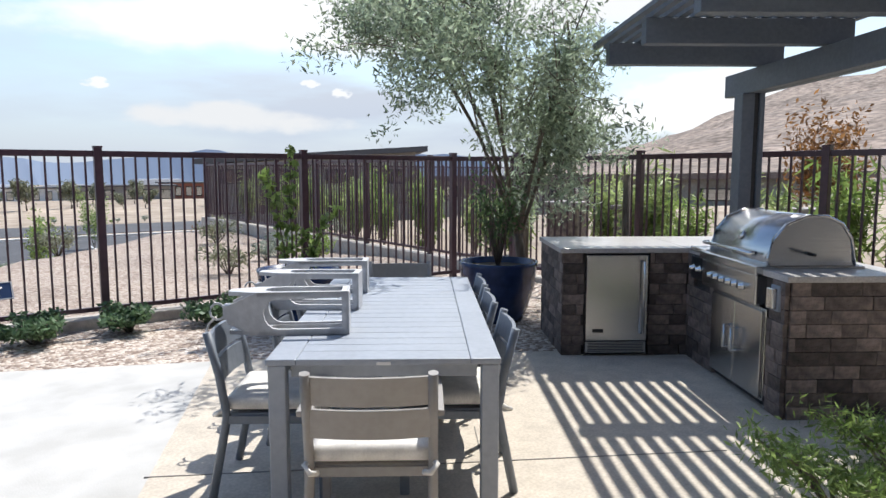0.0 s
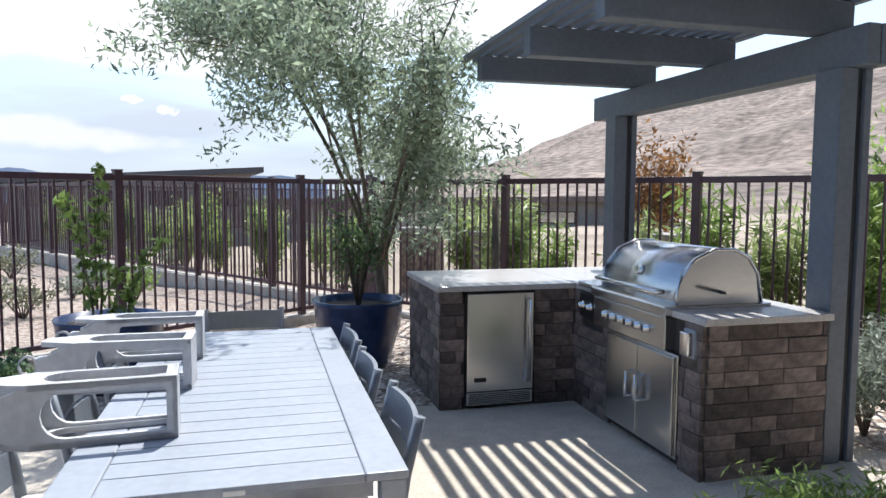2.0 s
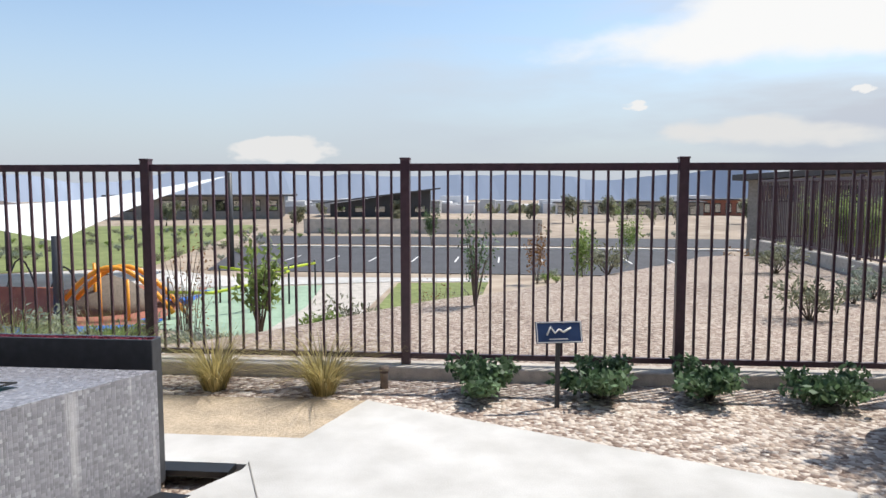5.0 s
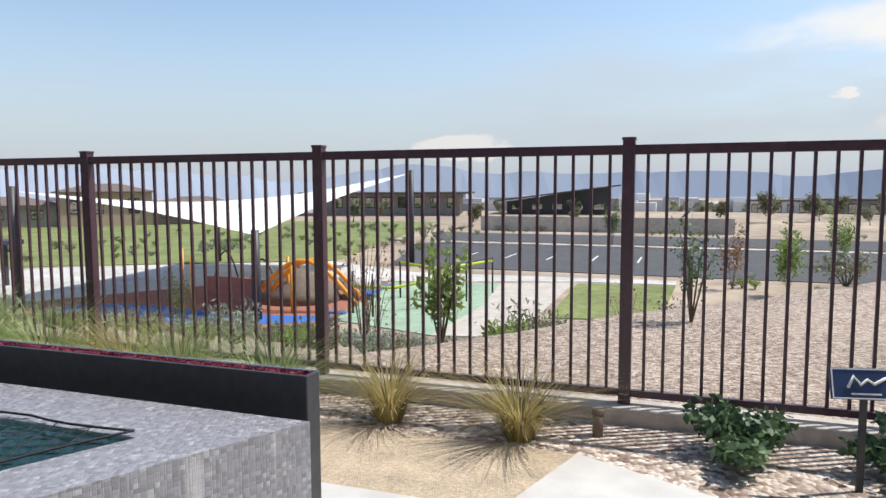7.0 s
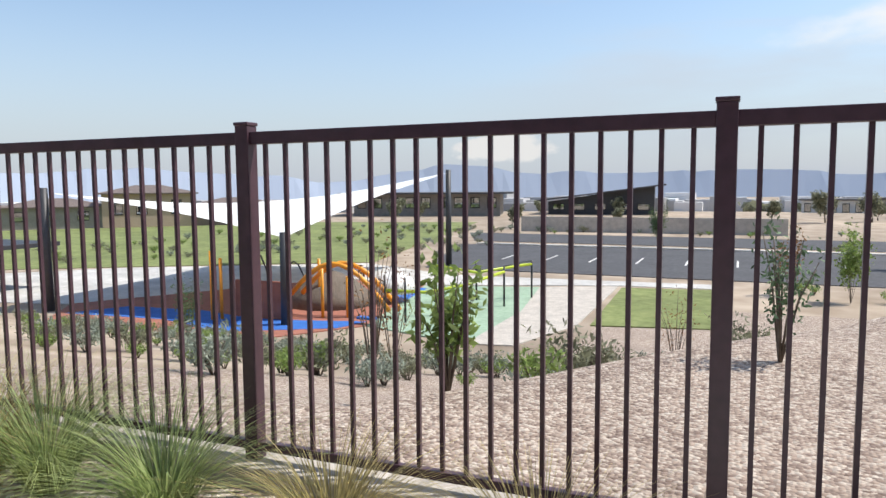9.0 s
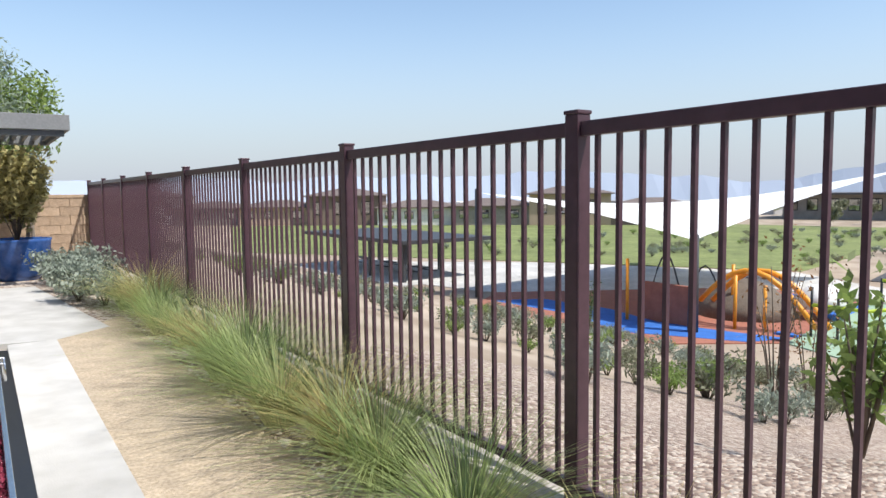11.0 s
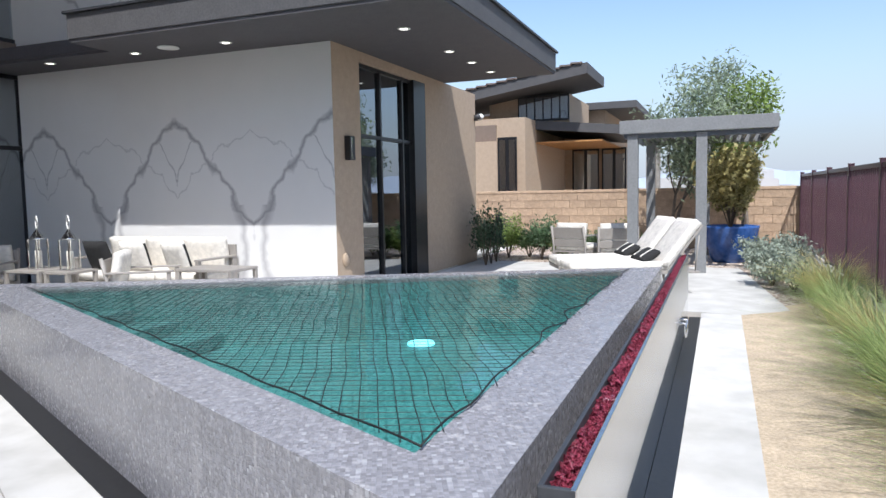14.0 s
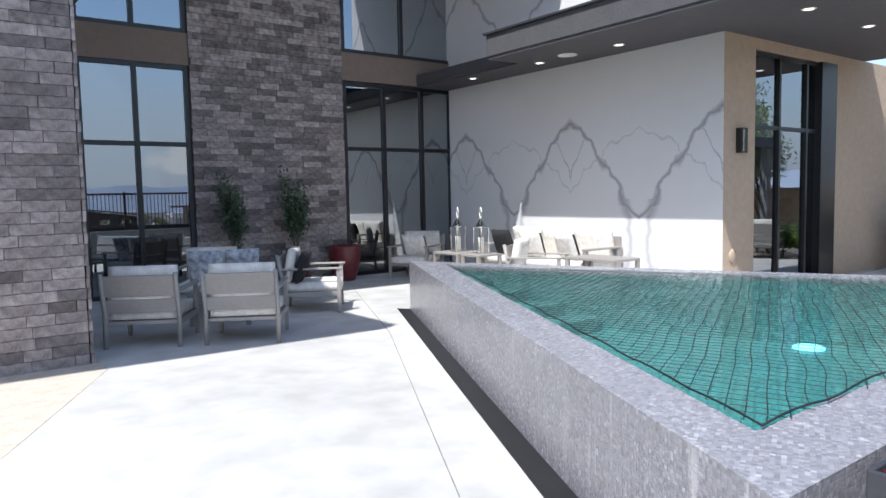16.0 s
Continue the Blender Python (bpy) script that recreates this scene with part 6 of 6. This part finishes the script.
pad("pavement_loop", [(-60, 20), (-36, 26), (-27, 41.5), (-19.5, 40.5), (-7, 44.5), (-0.5, 45), (-0.5, 47), (-20, 46), (-30, 51), (-48, 41), (-62, 27)], "concrete", "pale concrete path round the playground", 0.045)
pad("road", [(-24, 50), (22, 49), (24, 72), (-30, 73)], "asphalt", "grey asphalt parking lot", 0.055)
pad("road_far", [(-30, 78), (30, 76), (34, 90), (-36, 92)], "asphalt", "grey asphalt street", 0.05)
for k in range(11):
    pad("parking_line", [(-20 + 4 * k, 58), (-19.85 + 4 * k, 58), (-19.85 + 4 * k, 63), (-20 + 4 * k, 63)], "white", "white parking bay line", 0.062)
pad("kerb_park", [(-28, 73.2), (26, 72.2), (26, 73.0), (-28, 74.0)], "concrete", "pale kerb along the parking lot", 0.18)
# the paler kerb colour stands in for haze over this far wall
tagged(put("wall_park", box(-30, 6, 98, 98.5, ZG - 0.1, ZG + 2.2), "kerb"), "long grey block wall beyond the street, paled for distance haze", "wall", kind="structure")


def sail():
    s = thing("shade_sail", pose(0, 0, 0), "white tensioned shade sail on dark steel posts", "shade sail")
    A, B, C, D = Vector((-20.3, 25.3, -0.95)), Vector((-22.5, 51.5, 2.6)), Vector((-35.2, 24.0, 1.3)), Vector((-40, 48, -0.8))
    t = bmesh.new()
    n = 12
    g = []
    for i in range(n + 1):
        for j in range(n + 1):
            u, v = i / n, j / n
            p = A.lerp(B, v).lerp(C.lerp(D, v), u)
            c = (A + B + C + D) / 4
            p = p.lerp(c, 0.10 * math.sin(math.pi * u) * (1 - math.sin(math.pi * v)) + 0.10 * math.sin(math.pi * v) * (1 - math.sin(math.pi * u)))
            g.append(t.verts.new(p))
    for i in range(n):
        for j in range(n):
            a = i * (n + 1) + j
            f = t.faces.new((g[a], g[a + 1], g[a + n + 2], g[a + n + 1]))
            f.smooth = True
    part("membrane", t, "sail", s)
    for p in (A, B, C, D):
        part("post", tube([(p.x, p.y, ZG), (p.x, p.y, p.z + 0.25)], [0.26, 0.22], 10), "dark_steel", s)


sail()


def playground():
    c = thing("climbing_frame", pose(-24.6, 25.0, ZG), "orange and brown playground climbing frame", "play equipment")
    for k, (x, y, h) in enumerate(((0, 0, 3.6), (0.35, 0.3, 3.2), (5.0, 2.5, 2.6), (6.2, 3.0, 2.2), (3.2, 5, 2.8))):
        part("pole", tube([(x, y, 0), (x, y, h)], 0.085, 8), "orange", c)
    arch = [(4.0 + 5.2 * k / 10 - 1.0, 2.6 + 1.2 * k / 10, 0.2 + 2.6 * math.sin(math.pi * (0.12 + 0.86 * k / 10))) for k in range(11)]
    part("slide", tube(arch, 0.13, 8), "orange", c)
    arch2 = [(x + 0.35, y + 0.5, z) for x, y, z in arch]
    part("slide", tube(arch2, 0.13, 8), "orange", c)
    for k in range(3):
        pts = [(-3 + 2.2 * k + 2.4 * j / 8, 6 + 0.6 * k, 0.1 + (2.8 - 0.5 * k) * math.sin(math.pi * j / 8)) for j in range(9)]
        part("arch_bar", tube(pts, 0.05, 6), "dark_steel", c)
    part("climbing_mound", moved(lathe([(2.6, 0), (2.2, 0.7), (1.3, 1.5), (0.4, 1.9), (0.01, 1.95)], 20), pose(3, 6.5, 0)), "bark", c, "brown rubber climbing mound")
    part("climbing_wall", box(0.5, 3.8, 1.2, 1.4, 0.0, 2.0, 0.03), "rubber_red", c)
    part("white_dome", moved(lathe([(1.4, 0), (1.2, 0.7), (0.6, 1.1), (0.01, 1.2)], 20), pose(6.0, 8.5, 0.6)), "white", c)
    e = thing("exercise_bars", pose(-13.5, 31, ZG), "black exercise bars with lime green rails", "exercise equipment")
    for k, (x, y) in enumerate(((-3, -2.5), (-1.5, -3.2), (0.4, 0), (1.6, 3), (-2.6, 3), (-0.6, 4.5), (2.2, 6.5))):
        part("post", tube([(x, y, 0), (x, y, 2.3)], 0.06, 8), "black", e)
    part("rail", tube([(-3, -2.5, 1.5), (-1.2, -1.2, 1.3), (0.4, 0, 1.6), (1.6, 3, 2.0)], 0.09, 6), "lime", e)
    part("rail", tube([(-2.6, 3, 2.2), (-0.6, 4.5, 1.7), (2.2, 6.5, 2.1)], 0.09, 6), "lime", e)
    part("bar", tube([(1.6, 3, 2.3), (2.2, 6.5, 2.3)], 0.04, 6), "black", e)
    part("bench", box(-3.6, -2.6, -4.4, -4.0, 0.3, 0.42, 0.02), "rubber_blue", e)


playground()


def ramada():
    r = thing("park_ramada", pose(-52, 27, ZG), "dark flat-roofed park shelter with picnic tables", "shelter")
    part("roof", box(-9, 9, -4, 4, 2.9, 3.2, 0.03), "dark_steel", r)
    for x in (-8, -2.7, 2.7, 8):
        for y in (-3.3, 3.3):
            part("post", box(x - 0.12, x + 0.12, y - 0.12, y + 0.12, 0, 2.9), "dark_steel", r)
    part("slab", box(-9.5, 9.5, -4.5, 4.5, -0.1, 0.06), "concrete", r)
    for x in (-5, 0, 5):
        tb = part("picnic_table", box(x - 1, x + 1, -0.4, 0.4, 0.7, 0.78, 0.02), "dark_steel", r)
        part("bench", box(x - 1, x + 1, -0.95, -0.6, 0.42, 0.48, 0.02), "dark_steel", tb)
        part("bench", box(x - 1, x + 1, 0.6, 0.95, 0.42, 0.48, 0.02), "dark_steel", tb)


ramada()


def building(x, y, turn, w, d, h, wall, roof, slope, label, zb=ZG, name="house", wins=5, over=0.8):
    b = thing(name, pose(x, y, zb, 0, 0, turn), label, "building")
    part("wall", box(-w / 2, w / 2, -d / 2, d / 2, -3, h), wall, b)
    t = bmesh.new()
    v = [t.verts.new((sx * (w / 2 + over), sy * (d / 2 + over), h + 0.02 + (slope if sx > 0 else 0))) for sx, sy in ((-1, -1), (1, -1), (1, 1), (-1, 1))]
    u = [t.verts.new(p.co + Vector((0, 0, 0.35))) for p in v]
    t.faces.new(v)
    t.faces.new(u)
    for k in range(4):
        t.faces.new((v[k], v[(k + 1) % 4], u[(k + 1) % 4], u[k]))
    bmesh.ops.recalc_face_normals(t, faces=t.faces[:])
    part("roof", t, roof, b)
    if slope:
        t = bmesh.new()
        vs = [t.verts.new(c) for c in ((-w / 2, -d / 2, h), (w / 2, -d / 2, h), (w / 2, -d / 2, h + slope), (-w / 2, d / 2, h), (w / 2, d / 2, h), (w / 2, d / 2, h + slope))]
        for f in ((0, 1, 2), (3, 5, 4), (1, 4, 5, 2)):
            t.faces.new([vs[i] for i in f])
        part("gable", t, wall, b)
    for k in range(wins):
        xx = -w / 2 + w * (k + 0.5) / wins
        wi = part("window", box(xx - w / wins * 0.28, xx + w / wins * 0.28, -d / 2 - 0.06, -d / 2 - 0.005, h * 0.35, h * 0.85), "frame", b)
        part("pane", box(xx - w / wins * 0.24, xx + w / wins * 0.24, -d / 2 - 0.08, -d / 2 - 0.061, h * 0.39, h * 0.81), "glass", wi)
    return b


building(-68, 150, 15, 34, 14, 5.0, "grey_wall", "fascia", 0, "long dark flat-roofed park building", wins=9, over=3.0)
building(-30, 165, 5, 24, 10, 3.0, "dark_steel", "fascia", 3.6, "dark wedge-roofed community building", wins=5, over=2.5)
building(42, 190, -8, 22, 12, 5.0, "grey_wall", "fascia", 0, "dark modern two-storey building", ZG - 2)
building(60, 200, -8, 14, 10, 5.5, "rubber_red", "fascia", 0, "rust coloured modern building", ZG - 2)
building(22, 200, -5, 14, 10, 4.5, "white", "fascia", 0, "white and grey modern building", ZG - 2)


def hip_house(x, y, turn, w, d, h, wall, label, zb):
    """A low stucco house with a hipped tile roof, windows and a garage door towards the park."""
    b = thing("house", pose(x, y, zb, 0, 0, turn), label, "building", "houses beyond the park")
    part("wall", box(-w / 2, w / 2, -d / 2, d / 2, -3, h), wall, b)
    t = bmesh.new()
    o = 0.7
    lo = [t.verts.new((sx * (w / 2 + o), sy * (d / 2 + o), h)) for sx, sy in ((-1, -1), (1, -1), (1, 1), (-1, 1))]
    up = [t.verts.new(v.co + Vector((0, 0, 0.22))) for v in lo]
    r0, r1 = t.verts.new((-w / 2 + d / 2, 0, h + 1.6)), t.verts.new((w / 2 - d / 2, 0, h + 1.6))
    t.faces.new(lo[::-1])
    for k in range(4):
        t.faces.new((lo[k], lo[(k + 1) % 4], up[(k + 1) % 4], up[k]))
    for f in ((up[0], up[1], r1, r0), (up[1], up[2], r1), (up[2], up[3], r0, r1), (up[3], up[0], r0)):
        t.faces.new(f)
    bmesh.ops.recalc_face_normals(t, faces=t.faces[:])
    part("roof", t, "roof_tile", b)
    for q in (-0.34, -0.08, 0.30):
        wi = part("window", box(q * w - 0.9, q * w + 0.9, -d / 2 - 0.06, -d / 2 - 0.005, h * 0.35, h * 0.82), "frame", b)
        part("pane", box(q * w - 0.82, q * w + 0.82, -d / 2 - 0.08, -d / 2 - 0.061, h * 0.39, h * 0.79), "glass", wi)
    return b


for k in range(10):
    hip_house(-88 - 11 * k, 104 - 10.5 * k, 42 + 3 * k, 15, 10.5, (3.2, 5.6, 3.4)[k % 3], ("brown_stucco", "stucco", "grey_wall", "white")[k % 4], "new desert house in stucco with a brown tile roof", ZG + 0.2)
building(24, 40, -30, 14, 8, 2.0, "grey_wall", "fascia", 0.9, "grey-roofed neighbouring house behind the fence", 0.0, wins=4)
building(36, 22, -60, 26, 6, 1.4, "grey_wall", "roof_tile", 0.4, "low neighbouring house beyond the fence", -0.6, wins=6)

# park shrubs and trees
rng = np.random.default_rng(9)
proto = [shrub("desert_shrub", (-9.5, 6.0, ground_z(-9.5, 6.0)), 0.5, 0.55, "scrub", "grey-green desert shrub on the gravel slope", 500, 0.09, 200, 0.3),
         shrub("desert_shrub", (-7.8, 9.0, ground_z(-7.8, 9.0)), 0.45, 0.5, "sage", "silver desert shrub on the gravel slope", 500, 0.09, 201, 0.3),
         shrub("desert_shrub", (-5.0, 12.0, ground_z(-5.0, 12.0)), 0.4, 0.45, "bay", "bright green desert shrub on the gravel slope", 380, 0.09, 202, 0.3)]
spots = []
while len(spots) < 150:
    x, y = -45 + 55 * rng.random(), 3 + 20 * rng.random() ** 1.0
    if x > 1 and y > 9:
        continue
    spots.append((x, y))
while len(spots) < 230:
    spots.append((-24 + 23 * rng.random(), 4 + 15 * rng.random()))
while len(spots) < 380:
    x, y = -70 + 95 * rng.random(), 42 + 60 * rng.random()
    if -26 < x < 24 and (49 < y < 74 or 75 < y < 92) or (-48 < x < -20 and y < 52):
        continue
    spots.append((x, y))
for k, (x, y) in enumerate(spots):
    o = copy_thing(proto[k % 3], pose(x, y, ground_z(x, y) - 0.02, 0, 0, 360 * rng.random()))
    s = 0.5 + 0.8 * rng.random() + (0.6 if y > 40 else 0)
    o.scale = (s, s, s)
for k, (x, y, h, lf, nn) in enumerate(((-2.0, 2.1, 1.1, "bay", 460), (-4.6, 5.6, 2.0, "rust", 160), (0.4, 3.6, 1.2, "carissa", 420), (-6.3, 9.5, 2.4, "rust", 350), (-1.3, 15, 2.4, "rust", 300), (-12.5, 10.5, 1.7, "olive_low", 1400), (6, 42, 4.2, "bay", 1500), (3, 44, 4.0, "rust", 500), (12, 60, 5, "bay", 1500), (-8, 76, 4.5, "olive_low", 1500), (14, 36, 3.4, "rust", 700))):
    shrub("park_shrub", (x, y, ground_z(x, y) - 0.03), 0.26 * h, h, lf, ("open shrub with bright green leaves", "airy grey-green desert shrub", "bare shrub with rusty brown leaves")[0 if lf == "bay" else 2 if lf == "rust" else 1], nn, (0.10 if lf == "bay" else 0.06) if y < 20 else 0.22, 400 + k, 0.4, stems=9)
for k in range(30):
    x, y = -95 + 150 * rng.random(), 104 + 70 * rng.random()
    if k == 0:
        far_tree = tree("park_tree", (x, y, ground_z(x, y)), 5.0, "round grey-green park tree far off", "scrub", 1, 0.8, 0.12, 0.45, 900, 0.7, 500, 0.5, 2)
    else:
        o = copy_thing(far_tree, pose(x, y, ground_z(x, y), 0, 0, 360 * rng.random()))
        s = 0.7 + 0.7 * rng.random()
        o.scale = (s, s, s)
# tall green growth behind the side fence
for k in range(26):
    x, y = 8.3 + 1.6 * rng.random(), 12.5 - 0.78 * k
    if k < 2:
        tall = [None, None] if k == 0 else tall
        tall[k] = shrub("tall_reed_grass", (x, y, -0.12), 0.45, 1.45, ("grass", "bay")[k], "tall yellow-green reed-like shrub behind the fence", 1100, 0.22, 600 + k, 0.12, stems=14)
    else:
        o = copy_thing(tall[k % 2], pose(x, y, -0.12, 0, 0, 360 * rng.random()))
        s = 0.75 + 0.4 * rng.random()
        o.scale = (s, s, s)
shrub("tall_green_shrub", (9.9, -5.6, -0.1), 0.8, 2.5, "bay", "tall bright yellow-green shrub behind the fence", 3500, 0.16, 640, 0.25, stems=16)
shrub("rust_tree", (18.5, 0.8, -0.1), 1.1, 3.0, "rust", "small tree with rusty orange leaves", 2600, 0.16, 641, 0.4, stems=14)
for k, (x, y) in enumerate(((9.6, -0.7), (10.8, -2.6), (9.7, 0.9), (11.5, -5.2), (8.9, -6.4))):
    st = thing("stone_pillar", pose(x, y, -0.1, 0, 0, 10 * k), "short dark stone block pillar in the planting", "pillar")
    part("block", box(-0.28, 0.28, -0.28, 0.28, 0, 1.05, 0.02), "stone", st)
    part("cap", box(-0.32, 0.32, -0.32, 0.32, 1.05, 1.12, 0.012), "stone_far", st)
for k, (x, y) in enumerate(((6.95, -1.0), (6.95, -2.6))):
    pst = thing("tree_stake", pose(x, y, -0.05), "brown round wooden tree stake", "stake")
    part("stake", tube([(0, 0, 0), (0, 0, 1.55)], 0.04, 8), "bark", pst)


# ---- distance ----
def hill():
    t = bmesh.new()
    rows_, cols = 28, 90
    g = []
    for i in range(rows_ + 1):
        for j in range(cols + 1):
            az = radians(46 - 150 * j / cols)
            r = 70 + 420 * (i / rows_)
            crest = 0.5 + 0.5 * math.tanh((radians(36) - az) * 4.0)
            top = 110 * crest * (0.5 + 0.5 * min(1.0, max(0.0, (radians(40) - az) / radians(36))))
            f = max(0.0, (i / rows_ - 0.08)) ** 1.15
            x, y = r * math.cos(az), r * math.sin(az) - 7
            z = -2.5 + top * f + (2.0 + 8 * f) * crest * (noise.fractal((x * 0.02, y * 0.02, 2), 0.8, 2.0, 5))
            g.append(t.verts.new((x, y, z)))
    for i in range(rows_):
        for j in range(cols):
            a = i * (cols + 1) + j
            f = t.faces.new((g[a], g[a + 1], g[a + cols + 2], g[a + cols + 1]))
    bmesh.ops.recalc_face_normals(t, faces=t.faces[:])
    tagged(put("hill", t, "hill"), "bare rocky reddish-brown desert hill", "hill", kind="structure")


hill()
# distance haze is put into the base colours of mountains and city
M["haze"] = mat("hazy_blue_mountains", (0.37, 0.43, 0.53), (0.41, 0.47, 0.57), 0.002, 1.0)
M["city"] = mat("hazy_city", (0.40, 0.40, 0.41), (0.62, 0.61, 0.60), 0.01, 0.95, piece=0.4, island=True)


def mountains():
    t = bmesh.new()
    n = 160
    lo, hi = [], []
    for k in range(n + 1):
        a = radians(50 + 150 * k / n)
        h = 55 + 75 * noise.fractal((k * 0.07, 0, 5), 0.9, 2.0, 5) + 25
        lo.append(t.verts.new((3900 * math.cos(a), 3900 * math.sin(a), -90)))
        hi.append(t.verts.new((4000 * math.cos(a), 4000 * math.sin(a), max(5, h))))
    for k in range(n):
        t.faces.new((lo[k], lo[k + 1], hi[k + 1], hi[k]))
    tagged(put("backdrop_mountains", t, "haze"), "horizon mountains with distance haze painted pale blue", "mountains", kind="structure")
    rng = np.random.default_rng(12)
    t = bmesh.new()
    for k in range(3200):
        a = radians(45 + 140 * rng.random())
        r = 330 + 2300 * rng.random() ** 1.5
        x, y = r * math.cos(a), r * math.sin(a)
        w, d, h = 6 + 12 * rng.random(), 6 + 12 * rng.random(), 3 + 4 * rng.random() + (5 * rng.random() if rng.random() < 0.05 else 0)
        add_box(t, w, d, h + 30, Vector((x, y, 0)), 0, ground_z(x, y) - 30, Vector((0, -1)), Vector((1, 0)))
    tagged(put("distant_city", t, "city"), "city houses in the valley, paled by painted haze", "city", kind="stuff")
    t = leaves(rng, [((330 + 1500 * q ** 1.3) * math.cos(a), (330 + 1500 * q ** 1.3) * math.sin(a), ground_z((330 + 1500 * q ** 1.3) * math.cos(a), (330 + 1500 * q ** 1.3) * math.sin(a)) + 2) for q, a in zip(rng.random(900), np.radians(45 + 140 * rng.random(900)))], 4.0, 9000, (5, 5, 2.5), 0.8)
    tagged(put_mesh("distant_trees", t, "scrub"), "dark green trees among distant houses", "trees", kind="stuff")


mountains()

# ---- brickwork ----
rng = np.random.default_rng(33)
LEN = (0.16, 0.22, 0.30)
veneer(BQ, (0.03, 0.0, 0), (1, 0), (0, -1), 0.77, 0.0, 0.864, 0.0864, LEN, "stone", rng)
veneer(BQ, (0.0, 0.0, 0), (0, 1), (-1, 0), 1.56, 0.0, 0.864, 0.0864, LEN, "stone", rng, skip=((0.20, 1.02, 0.0, 0.66), (0.16, 1.44, 0.66, 0.87)))
veneer(BQ, (-1.05, 1.56, 0), (1, 0), (0, -1), 1.05, 0.0, 0.864, 0.0864, LEN, "stone", rng, skip=((0.18, 0.72, 0.0, 0.87),))
veneer(BQ, (-1.05, 1.56, 0), (0, 1), (-1, 0), 1.0, 0.0, 0.864, 0.0864, LEN, "stone", rng)
veneer(CW, (-0.26, -8.35, 0), (1, 0), (0, 1), 2.16, 0.0, 5.5, 0.10, (0.22, 0.34, 0.46), "stone_far", rng, limit=210)
veneer(CW, (-0.29, -9.1, 0), (0, 1), (-1, 0), 0.75, 0.0, 5.5, 0.10, (0.22, 0.34, 0.46), "stone_far", rng, limit=90)
veneer(BW, (-5.33, YF + 0.05, 0), (1, 0), (0, 1), 2.71, 0.0, 6.5, 0.10, (0.22, 0.34, 0.46), "stone_far", rng, limit=300)
